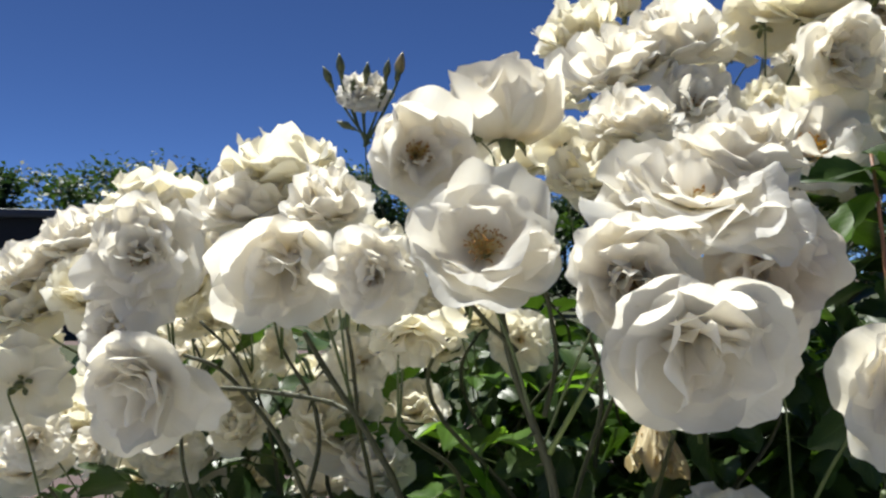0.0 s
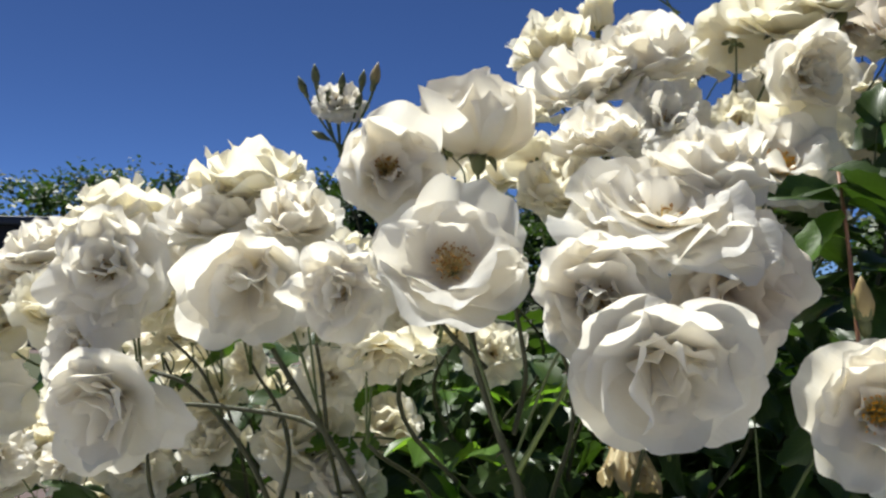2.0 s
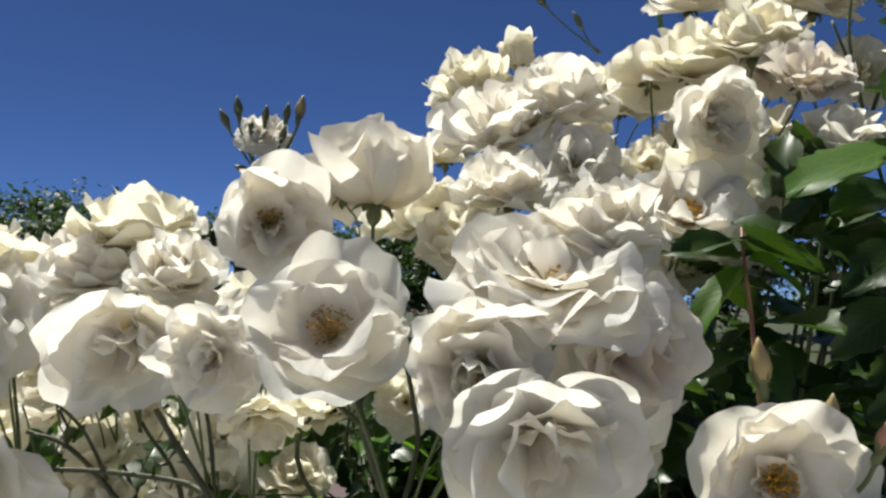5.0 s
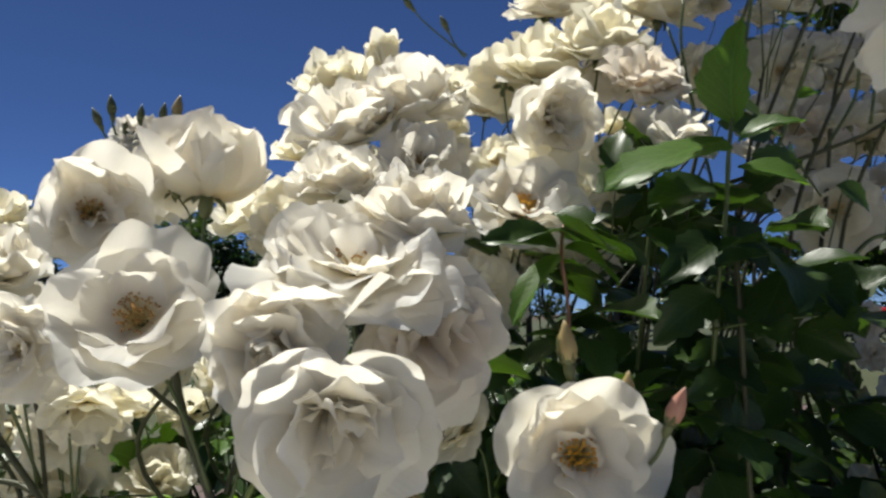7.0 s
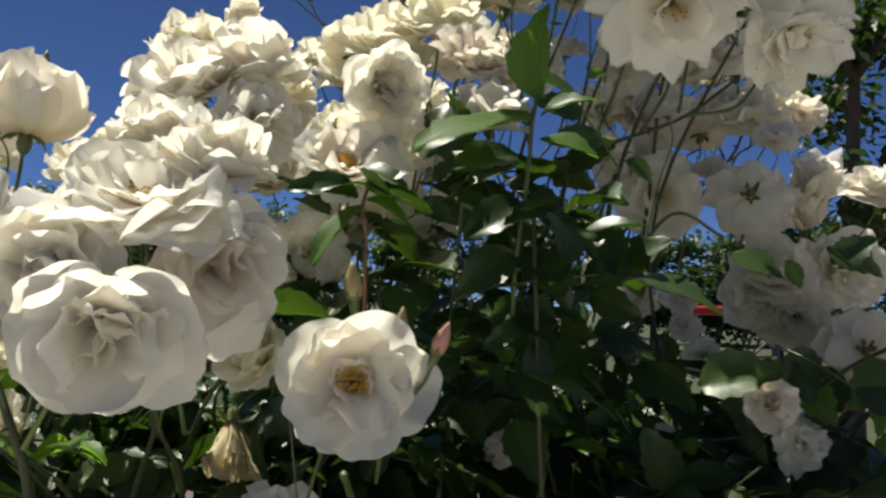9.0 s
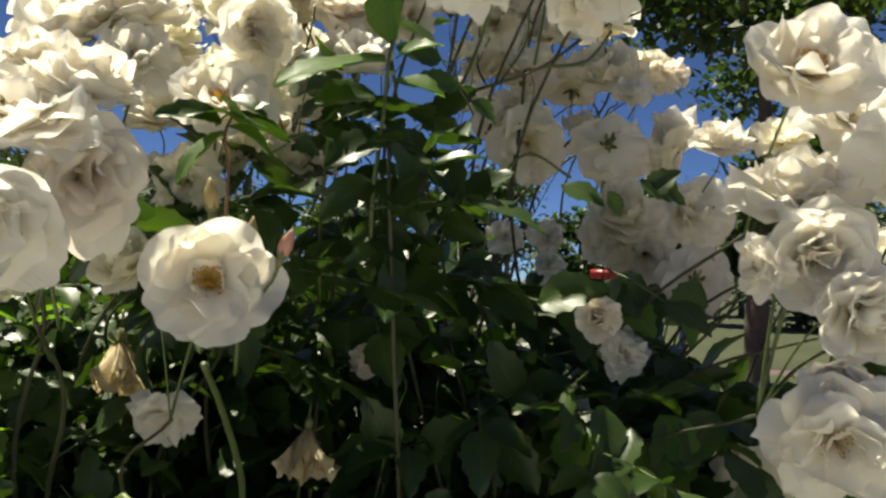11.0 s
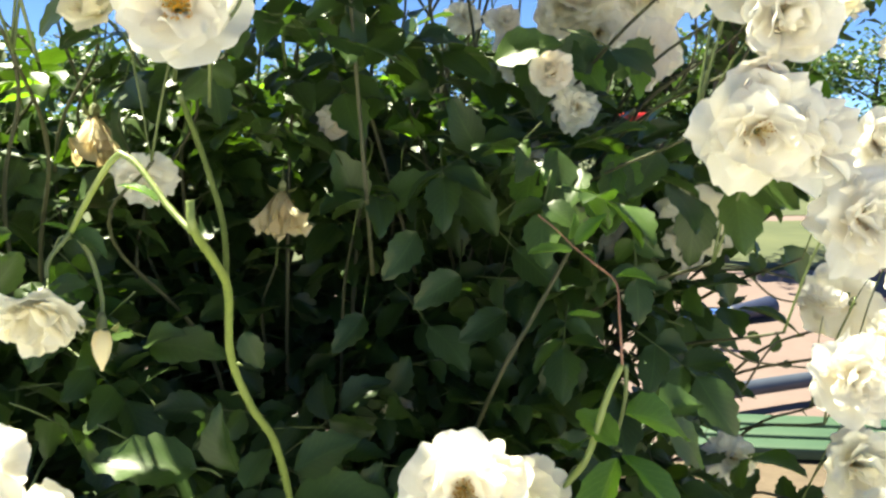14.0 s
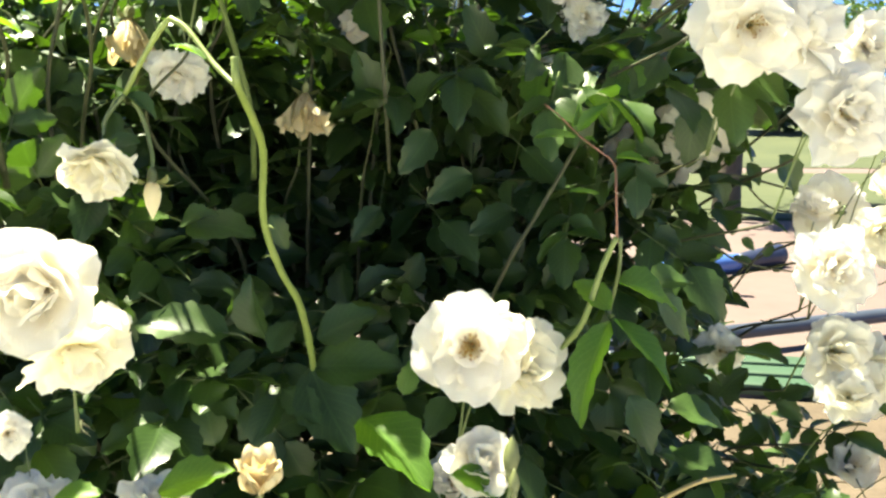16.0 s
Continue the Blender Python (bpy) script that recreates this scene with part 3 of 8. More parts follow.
def in_hollow(p, reach=0.085):
    for a, c in HOLLOWS:
        a, d = Vector(a), Vector(c) - Vector(a)
        f = max(0.0, min(1.0, (p - a).dot(d) / d.dot(d)))
        if (a + d * f - p).length < reach:
            return True
    return False


# open lanes through the leaves: towards the path, the red beam and the sky
LANES = [((0.226, -0.15, 1.200), (1.712, 1.30, 0.908), 0.05), ((0.226, -0.15, 1.191), (1.727, 1.30, 0.730), 0.06),
         ((0.228, -0.15, 1.183), (1.443, 1.00, 0.700), 0.05), ((0.204, -0.15, 1.286), (1.596, 1.20, 0.878), 0.05),
         ((0.283, 0.20, 1.396), (1.076, 1.30, 1.392), 0.04), ((0.323, 0.20, 1.383), (1.093, 1.30, 1.381), 0.05),
         ((0.562, 0.20, 1.133), (1.691, 1.30, 0.809), 0.05), ((0.446, 0.20, 1.280), (1.220, 1.30, 1.297), 0.03),
         ((0.359, 0.20, 1.363), (0.849, 1.20, 1.463), 0.05), ((0.323, 0.20, 1.417), (1.024, 1.20, 1.550), 0.05)]


def in_lane(p):
    for a, c, reach in LANES:
        a, d = Vector(a), Vector(c) - Vector(a)
        f = (p - a).dot(d) / d.dot(d)
        if 0 < f < 1.2 and (a + d * f - p).length < reach * (0.5 + 1.2 * f) + 0.03:
            return True
    return False


def in_cavity(p):
    """The dark open heart of the bush, free of leaves."""
    return p.y < 0.72 and ((p.x - 0.37) / 0.14) ** 2 + ((p.z - 1.10) / 0.11) ** 2 < 1


def foliage(name, boxes, skin, seed, parent, inv, size=(0.035, 0.055), label=""):
    """Very many compound leaves in one mesh: boxes of (x0, x1, y0, y1, z0, z1, sprays)."""
    rnd = random.Random(seed)
    temps = [np.array(v) for v, f, uv in LEAFLETS]
    tf = [np.array(f) for v, f, uv in LEAFLETS]
    tuv = [np.array(uv) for v, f, uv in LEAFLETS]
    V, Fq, U, o = [], [], [], 0
    stems = []
    for x0, x1, y0, y1, z0, z1, count in boxes:
        for _ in range(count):
            p = Vector((rnd.uniform(x0, x1), rnd.uniform(y0, y1), rnd.uniform(z0, z1)))
            if in_hollow(p) or in_cavity(p) or in_lane(p):
                continue
            al = Vector((rnd.gauss(0, 0.7), rnd.gauss(-0.35, 0.6), rnd.gauss(0.1, 0.45)))
            up = Vector((rnd.gauss(0, 0.4), rnd.gauss(-0.25, 0.4), 1))
            frames, line = spray_frames(p, al, up, rnd.uniform(*size), rnd, rnd.choice((3, 5, 5)))
            stems.append(tube(line, 0.0010, 0.0006, 4, 2))
            for m, s in frames:
                k = rnd.randrange(6)
                mm = np.array(inv @ m @ Matrix.Scale(s, 4))
                V.append(temps[k] @ mm[:3, :3].T + mm[:3, 3])
                Fq.append(tf[k] + o)
                U.append(tuv[k])
                o += len(temps[k])
    ob = part(name, mesh_of(name, np.concatenate(V), np.concatenate(Fq).tolist(), [skin], np.concatenate(U)), parent, label)
    ob["kind"] = "stuff"
    vs, fs = join(*stems)
    st = part("leaf_stalk_mass", mesh_of("leaf_stalks", [inv @ Vector(v) for v in vs], fs, [STEM]), parent)
    st["kind"] = "stuff"


# ---- ground and distance ----
VIEW = radians(-23)
FWD, RGT = Vector((math.sin(-VIEW), math.cos(VIEW), 0)), Vector((math.cos(VIEW), math.sin(VIEW), 0))


def strip(name, f0, f1, r0, r1, z0, z1, skin, label, category, step=1):
    """A slab in the garden's own directions: f away from the bed, r along it."""
    corners = [FWD * f + RGT * r for f, r in ((f0, r0), (f0, r1), (f1, r1), (f1, r0))]
    vs = [Vector((c.x, c.y, z)) for z in (z0, z1) for c in corners]
    fs = [(3, 2, 1, 0), (4, 5, 6, 7), (0, 1, 5, 4), (1, 2, 6, 5), (2, 3, 7, 6), (3, 0, 4, 7)]
    return tagged(new(name, mesh_of(name, vs, fs, [skin], smooth=False)), label, category, kind="structure")


g = 2500
tagged(new("ground", mesh_of("ground", [(-g, -g, 0), (g, -g, 0), (g, g, 0), (-g, g, 0)], [(0, 1, 2, 3)], [SOIL], smooth=False)), "dark garden soil under the roses", "ground", kind="structure")
# unseen strip on the near side, added to throw sunlight up onto the bush
strip("near_path", -9.0, 0.28, -30, 30, -0.1, 0.012, BOUNCE_GROUND, "unseen pale path assumed in front of the rose bed, added to bounce sunlight", "path")
strip("path", 2.9, 7.4, -30, 30, -0.1, 0.015, PAVING, "pale pink concrete garden path in full sun", "path")
strip("lawn", 7.45, 12.0, -40, 40, -0.1, 0.03, LAWN, "sunlit mown lawn beyond the path", "lawn")
strip("far_path", 12.05, 12.9, -40, 40, -0.1, 0.02, PAVING, "narrow pale strip of paving beyond the lawn", "path")
strip("far_lawn", 12.95, 200, -200, 200, -0.1, 0.025, LAWN, "grass under the distant trees", "lawn")


def tree(x, y, height, spread, leaves, seed, skin=None, low=0.25, size=0.16, cone=False, label="", name="tree"):
    """Trunk, limbs and a crown of many leaf clumps with gaps."""
    rnd = random.Random(seed)
    ob = new(name)
    ob.location = (x, y, 0)
    tagged(ob, label or "distant leafy tree against the sky", "tree", "trees behind the garden")
    top = Vector((rnd.gauss(0, 0.1) * spread, rnd.gauss(0, 0.1) * spread, height * 0.9))
    limbs = []
    tips = []
    trunk = tube([(0, 0, -0.1), (top.x * 0.2, top.y * 0.2, height * 0.35), tuple(top)], height * 0.028, height * 0.006, 9, 5, 0.2, seed)
    for k in range(11):
        f = rnd.uniform(low, 0.92)
        a = k * 2.4 + rnd.gauss(0, 0.3)
        b = Vector((top.x * f, top.y * f, height * 0.9 * f))
        reach = spread * ((1.05 - f) if cone else math.sqrt(max(0.1, 1 - (1.6 * (f - 0.6)) ** 2))) * rnd.uniform(0.7, 1.05)
        e = b + Vector((math.cos(a) * reach, math.sin(a) * reach, (0.05 if cone else 0.28) * reach + 0.04 * height))
        limbs.append(tube([b, (b + e) / 2 + Vector((0, 0, 0.06 * height)), e], height * 0.010, height * 0.002, 6, 4, 0.2, k))
        tips += [(b + (e - b) * rnd.uniform(0.35, 1.05), reach) for _ in range(5)]
    tips += [(Vector((top.x, top.y, height * rnd.uniform(0.75, 0.98))), spread * 0.3) for _ in range(4)]
    part("trunk", mesh_of("trunk", *trunk, [BARK]), ob)
    for lv, lf in limbs:
        part("limb", mesh_of("limb", lv, lf, [BARK]), ob)
    V, Fq, U = [], [], []
    quad = np.array([(0, 0, 0), (0.45, -0.33, 0.08), (1, 0, -0.1), (0.45, 0.33, 0.08)])
    for _ in range(leaves):
        c, rch = rnd.choice(tips)
        p = c + Vector((rnd.gauss(0, 1), rnd.gauss(0, 1), rnd.gauss(0, 0.7))) * (0.16 * spread)
        m = Euler((rnd.uniform(-0.9, 0.9), rnd.uniform(-0.9, 0.9), rnd.uniform(0, 6.28))).to_matrix()
        o = 4 * len(V)
        V.append(quad @ np.array(m).T * size * rnd.uniform(0.7, 1.4) + np.array(p))
        Fq.append((o, o + 1, o + 2, o + 3))
        U.append([(0.5, 0), (0, 0.5), (0.5, 1), (1, 0.5)])
    cr = part("crown", mesh_of("crown", np.concatenate(V), Fq, [skin or TREE_LEAF], np.concatenate(U)), ob)
    cr["kind"] = "stuff"
    return ob


rt = random.Random(21)
for k in range(34):
    ang = radians(-66 + 4.2 * k + rt.uniform(-1.5, 1.5))
    d = rt.uniform(24, 32) if k % 2 else rt.uniform(34, 42)
    tree(d * math.sin(ang), d * math.cos(ang), rt.uniform(3.4, 4.7) * d / 27, rt.uniform(1.7, 2.6) * d / 28, 4800, 100 + k, CONIFER if k % 3 == 0 else TREE_LEAF, 0.10, 0.24, k % 3 == 0)
tree(6.0, 6.1, 5.2, 1.6, 4200, 77, TREE_LEAF, 0.35, 0.13, label="leafy garden tree standing beside the rose bed", name="tree")

# dark shed with a low roof behind the bush
shed = tagged(new("garden_shed"), "dark low shed with a flat sloping roof", "shed")
shed.location = (-11.5, 18.0, 0)
shed.rotation_euler = (0, 0, radians(14))
part("wall", mesh_of("wall", *box(-3.6, 3.6, 0, 4, 0, 2.75, 0.02), [DARK_WALL]), shed)
part("roof", mesh_of("roof", *box(-3.9, 3.9, -0.3, 4.3, 2.75, 2.95, 0.03), [DARK_STEEL]), shed)

# red frame, low rail, blue tube and green board beyond the bed
frame_thing = tagged(new("red_frame"), "red painted metal beam on a dark steel post", "metal frame")
frame_thing.location = (3.22, 3.86, 0)
frame_thing.rotation_euler = (0, 0, radians(-32))
part("beam", mesh_of("beam", *tube([(-0.45, 0, 1.395), (-0.15, 0, 1.395), (0.14, 0, 1.395)], 0.028, 0.028, 12, 3), [RED_PAINT]), frame_thing)
part("post", mesh_of("post", *tube([(0.1, 0, 0), (0.1, 0, 0.7), (0.1, 0, 1.38)], 0.024, 0.024, 10, 3), [DARK_STEEL]), frame_thing)
part("brace", mesh_of("brace", *tube([(0.1, 0, 1.17), (0.03, 0, 1.28), (-0.05, 0, 1.385)], 0.017, 0.017, 8, 2), [DARK_STEEL]), frame_thing)

rail = tagged(new("low_rail"), "dark grey-blue metal rail on short feet beside the path", "rail")
rail.location = (3.0, 2.5, 0)
part("bar", mesh_of("bar", *tube([(-1.2, 0.05, 0.12), (0, 0, 0.12), (1.5, -0.1, 0.12)], 0.036, 0.036, 14, 3), [DARK_STEEL]), rail)
for px in (-0.9, 1.2):
    part("foot", mesh_of("foot", *tube([(px, 0, 0), (px, 0, 0.06), (px, 0, 0.12)], 0.024, 0.024, 8, 2), [DARK_STEEL]), rail)

tube_thing = tagged(new("blue_tube"), "blue and navy tube lying on the pale path", "tube")
tube_thing.location = (4.05, 3.9, 0.075)
tube_thing.rotation_euler = (0, 0, radians(3))
part("sleeve", mesh_of("sleeve", *tube([(-0.55, 0, 0), (-0.2, 0, 0), (0.05, 0, 0)], 0.075, 0.06, 14, 3), [BLUE_PAINT]), tube_thing, "bright blue sleeve")
part("end_piece", mesh_of("end_piece", *tube([(0.04, 0, 0), (0.25, 0, 0.01), (0.46, 0, 0.02)], 0.055, 0.075, 14, 3), [NAVY]), tube_thing, "dark navy end piece")

board = tagged(new("edging_board"), "green painted timber edging of the bed", "board")
board.location = (2.62, 2.0, 0)
board.rotation_euler = (0, 0, radians(-32))
for k in range(3):
    part("plank", mesh_of("plank", *box(-0.45, 0.6, 0.115 * k, 0.115 * k + 0.105, 0.012, 0.06 + 0.01 * k, 0.006), [GREEN_PAINT]), board)


# ---- the roses, flowering canes and near leaves ----
# front cluster
rose(0.022, 0.416, 1.411, -0.05, -0.86, 0.50, 0.079, "star", 0, "white", stalk=(0.034, 0.047, -0.111), spin=20)
rose(-0.017, 0.480, 1.473, 0.22, -0.97, 0.08, 0.070, "bell", 1, "white", stalk=(0.034, 0.075, -0.098), spin=67)
rose(0.123, 0.395, 1.433, -0.03, -0.545, 0.84, 0.090, "disc", 3, "white", stalk=(0.023, 0.064, -0.127), spin=134)
rose(0.154, 0.422, 1.454, 0.08, -0.21, 0.97, 0.071, "mound", 1, "white", stalk=(-0.024, 0.037, -0.139), spin=201)
rose(0.253, 0.555, 1.483, -0.05, -0.79, 0.61, 0.080, "open", 2, "white", stalk=(-0.003, 0.085, -0.132), spin=268)
rose(0.110, 0.356, 1.374, -0.02, -0.94, -0.34, 0.074, "droop", 0, "white", stalk=(0.022, 0.107, -0.065), spin=-90)
rose(0.086, 0.373, 1.399, -0.15, -0.99, -0.01, 0.060, "cupped", 1, "white", stalk=(-0.03, 0.09, -0.099), spin=42)
rose(0.158, 0.405, 1.406, 0.15, -0.97, -0.18, 0.070, "droop", 1, "blush", stalk=(-0.027, 0.054, -0.095), spin=-70)
rose(0.285, 0.583, 1.561, 0.10, -0.98, -0.18, 0.069, "cupped", 0, "white", stalk=(0.05, 0.092, -0.087), spin=176)
rose(0.042, 0.510, 1.487, 0.08, 0.12, 0.99, 0.096, "bowl", 1, "white", stalk=(-0.025, 0.046, -0.122), spin=243)
rose(0.022, 0.520, 1.493, -0.41, 0.38, 0.83, 0.050, "loose", 0, "white", stalk=(-0.005, 0.036, -0.118), spin=310)
rose(-0.205, 0.561, 1.415, 0.00, -1.00, 0.06, 0.087, "full", 1, "white", stalk=(0.001, 0.065, -0.127), spin=17)
rose(-0.194, 0.532, 1.334, -0.16, -0.93, -0.34, 0.077, "droop", 3, "white", stalk=(-0.01, 0.094, -0.046), spin=-90)
rose(-0.221, 0.559, 1.363, -0.40, -0.91, 0.08, 0.064, "loose", 1, "white", stalk=(0.017, 0.066, -0.075), spin=151)
rose(-0.096, 0.488, 1.411, 0.00, -0.96, -0.29, 0.075, "droop", 2, "white", stalk=(0.033, 0.073, -0.097), spin=-90)
rose(-0.035, 0.433, 1.403, -0.35, -0.91, -0.23, 0.052, "full", 1, "white", stalk=(0.007, 0.068, -0.095), spin=285)
rose(-0.018, 0.488, 1.369, 0.12, -0.39, -0.91, 0.058, "loose", 0, "cream", stalk=(-0.009, 0.012, -0.062), spin=352)
rose(-0.072, 0.509, 1.438, 0.06, -0.55, 0.83, 0.060, "mound", 1, "white", stalk=(0.008, 0.051, -0.13), spin=59)
rose(-0.114, 0.568, 1.465, 0.03, -0.19, 0.98, 0.085, "mound", 0, "cream", stalk=(-0.011, 0.056, -0.128), spin=126)
rose(-0.136, 0.555, 1.439, -0.06, -0.40, 0.91, 0.074, "mound", 1, "white", stalk=(0.012, 0.069, -0.102), spin=193)
rose(-0.211, 0.585, 1.446, -0.06, -0.16, 0.99, 0.073, "mound", 0, "cream", stalk=(0.007, 0.04, -0.166), spin=260)
rose(-0.299, 0.662, 1.423, -0.13, -0.34, 0.93, 0.065, "mound", 1, "white", stalk=(0.003, 0.088, -0.148), spin=327)
rose(-0.332, 0.666, 1.401, -0.21, -0.51, 0.84, 0.068, "mound", 0, "white", stalk=(0.036, 0.084, -0.126), spin=34)
rose(-0.338, 0.670, 1.369, -0.22, -0.60, 0.77, 0.082, "mound", 1, "cream", stalk=(0.042, 0.081, -0.083), spin=101)
rose(-0.328, 0.625, 1.317, -0.22, 0.97, 0.14, 0.070, "loose", 0, "cream", stalk=(0.004, 0.031, -0.103), spin=168)
# upper tier
rose(0.137, 0.802, 1.628, -0.18, -0.44, 0.88, 0.096, "mound", 1, "cream", stalk=(0.051, 0.058, -0.106), spin=235)
rose(0.185, 0.809, 1.664, 0.00, -0.03, 1.00, 0.063, "young", 0, "cream", stalk=(0.004, 0.05, -0.135), spin=302)
rose(0.190, 0.646, 1.573, -0.13, -0.43, 0.89, 0.096, "mound", 1, "white", stalk=(-0.024, 0.061, -0.154), spin=9)
rose(0.140, 0.646, 1.554, -0.19, -0.47, 0.86, 0.100, "mound", 0, "white", stalk=(0.026, 0.061, -0.123), spin=76)
rose(0.188, 0.601, 1.525, 0.00, -0.91, 0.42, 0.073, "loose", 1, "white", stalk=(-0.021, 0.106, -0.098), spin=143)
rose(0.284, 0.707, 1.623, 0.24, 0.83, 0.51, 0.068, "cupped", 0, "cream", stalk=(0.026, 0.061, -0.106), spin=210)
rose(0.315, 0.687, 1.623, 0.00, -0.43, 0.90, 0.091, "mound", 1, "cream", stalk=(-0.005, 0.081, -0.102), spin=277)
rose(0.125, 0.516, 1.490, -0.06, -0.45, 0.89, 0.066, "mound", 0, "white", stalk=(-0.02, 0.08, -0.116), spin=344)
rose(0.097, 0.517, 1.457, -0.21, -0.51, 0.84, 0.059, "mound", 1, "cream", stalk=(0.008, 0.079, -0.083), spin=51)
rose(0.062, 0.662, 1.487, -0.07, -0.49, 0.87, 0.065, "mound", 0, "cream", stalk=(-0.024, 0.079, -0.124), spin=118)
rose(0.089, 0.588, 1.493, 0.24, 0.93, 0.27, 0.044, "loose", 1, "cream", stalk=(0.016, 0.007, -0.123), spin=185)
rose(0.282, 0.585, 1.514, 0.53, 0.79, 0.30, 0.066, "loose", 0, "cream", stalk=(-0.032, 0.055, -0.164), spin=252)
rose(-0.114, 1.131, 1.656, 0.00, -0.78, 0.62, 0.074, "loose", 1, "white", stalk=(0.0, 0.066, -0.112), spin=319)
rose(0.365, 0.596, 1.590, 0.16, -0.63, 0.76, 0.070, "mound", 0, "blush", stalk=(-0.029, 0.079, -0.111), spin=26)
rose(0.354, 0.650, 1.632, 0.01, -0.45, 0.89, 0.088, "mound", 1, "cream", stalk=(-0.018, 0.025, -0.153), spin=93)
rose(0.345, 0.763, 1.712, -0.05, -0.37, 0.93, 0.083, "mound", 0, "white", stalk=(0.063, 0.047, -0.15), spin=160)
rose(0.418, 0.755, 1.705, -0.05, -0.37, 0.93, 0.090, "mound", 1, "cream", stalk=(-0.01, 0.056, -0.143), spin=227)
rose(0.439, 0.707, 1.693, 0.09, -0.46, 0.88, 0.084, "mound", 0, "cream", stalk=(-0.032, 0.103, -0.131), spin=294)
rose(0.455, 0.665, 1.622, 0.11, -0.98, 0.16, 0.060, "loose", 1, "cream", stalk=(-0.002, 0.07, -0.103), spin=1)
rose(0.353, 0.633, 1.527, 0.36, 0.92, -0.17, 0.062, "loose", 0, "cream", stalk=(-0.017, 0.042, -0.053), spin=68)
# behind and below the front cluster
rose(-0.093, 0.712, 1.265, 0.00, -0.71, 0.71, 0.092, "mound", 1, "cream", stalk=(-0.024, 0.084, -0.079), spin=135)
rose(-0.062, 0.593, 1.337, 0.34, -0.92, 0.20, 0.047, "loose", 0, "cream", stalk=(-0.018, 0.093, -0.064), spin=202)
rose(-0.253, 0.746, 1.241, 0.35, -0.93, 0.08, 0.064, "loose", 1, "cream", stalk=(0.028, 0.126, -0.121), spin=269)
rose(-0.346, 0.790, 1.252, -0.19, -0.47, 0.86, 0.076, "mound", 0, "cream", stalk=(-0.011, 0.077, -0.124), spin=336)
rose(-0.398, 0.791, 1.211, -0.06, -0.39, 0.92, 0.083, "mound", 1, "white", stalk=(0.041, 0.076, -0.083), spin=43)
rose(-0.249, 0.924, 1.322, 0.14, -0.46, 0.88, 0.077, "mound", 0, "cream", stalk=(0.01, 0.068, -0.119), spin=110)
rose(-0.191, 0.926, 1.295, -0.24, -0.95, 0.20, 0.063, "loose", 1, "cream", stalk=(-0.048, 0.066, -0.097), spin=177)
rose(-0.272, 0.971, 1.279, 0.00, -0.52, 0.85, 0.072, "mound", 0, "cream", stalk=(0.033, 0.021, -0.077), spin=244)
rose(-0.144, 0.880, 1.279, 0.07, -0.53, 0.84, 0.070, "mound", 1, "cream", stalk=(-0.0, 0.056, -0.133), spin=311)
rose(-0.300, 0.851, 1.369, 0.00, 1.00, 0.03, 0.069, "loose", 0, "cream", stalk=(0.018, 0.01, -0.127), spin=18)
rose(-0.258, 0.833, 1.253, 0.23, -0.92, 0.31, 0.048, "loose", 1, "cream", stalk=(0.017, 0.076, -0.087), spin=85)
rose(-0.029, 0.789, 1.266, 0.00, -0.59, 0.80, 0.066, "mound", 0, "cream", stalk=(-0.011, 0.096, -0.08), spin=152)
rose(0.070, 0.742, 1.342, 0.00, -0.98, 0.18, 0.058, "loose", 1, "cream", stalk=(-0.034, 0.061, -0.089), spin=219)
# single rose below the cluster and the bloom behind it
rose(0.237, 0.412, 1.340, -0.16, -0.98, 0.09, 0.080, "open", 2, "white", stalk=(-0.016, 0.097, -0.105), spin=286)
rose(0.190, 0.477, 1.345, -0.62, -0.47, 0.63, 0.050, "cupped", 1, "cream", stalk=(0.031, 0.032, -0.11), spin=353)
rose(0.233, 0.584, 1.425, -0.14, -0.96, -0.24, 0.055, "loose", 0, "cream", stalk=(0.017, 0.056, -0.074), spin=60)
rose(0.375, 0.571, 1.532, -0.16, -0.31, 0.94, 0.072, "mound", 1, "white", stalk=(0.006, 0.063, -0.114), spin=127)
# arching spray overhead
rose(0.371, 0.297, 1.539, -0.30, -0.62, -0.72, 0.070, "loose", 0, "white", stalk=(0.138, 0.119, 0.02), spin=194)
rose(0.466, 0.325, 1.546, 0.11, -0.75, -0.65, 0.071, "loose", 1, "white", stalk=(0.087, 0.114, 0.036), spin=261)
rose(0.416, 0.312, 1.559, -0.14, -0.79, 0.60, 0.074, "mound", 0, "white", stalk=(0.116, 0.116, 0.011), spin=328)
rose(0.712, 0.730, 1.678, -0.23, -0.73, 0.65, 0.071, "mound", 1, "blush", stalk=(-0.004, 0.112, -0.064), spin=35)
rose(0.882, 0.846, 1.644, -0.04, -0.76, 0.65, 0.091, "mound", 0, "cream", stalk=(-0.033, 0.103, -0.077), spin=102)
rose(0.778, 0.812, 1.627, -0.23, -0.73, 0.65, 0.086, "mound", 1, "cream", stalk=(-0.04, 0.109, -0.074), spin=169)
rose(0.701, 0.835, 1.621, -0.35, -0.60, 0.72, 0.082, "mound", 0, "cream", stalk=(0.038, 0.085, -0.068), spin=236)
rose(0.708, 0.859, 1.536, -0.27, -0.92, -0.27, 0.091, "open", 3, "cream", stalk=(0.031, 0.046, -0.092), spin=303)
rose(0.606, 0.763, 1.664, -0.51, -0.86, 0.05, 0.070, "loose", 0, "cream", stalk=(0.018, 0.066, -0.119), spin=10)
rose(0.731, 0.704, 1.516, 0.28, 0.92, -0.28, 0.083, "shell", 1, "cream", stalk=(0.018, 0.044, -0.066), spin=77)
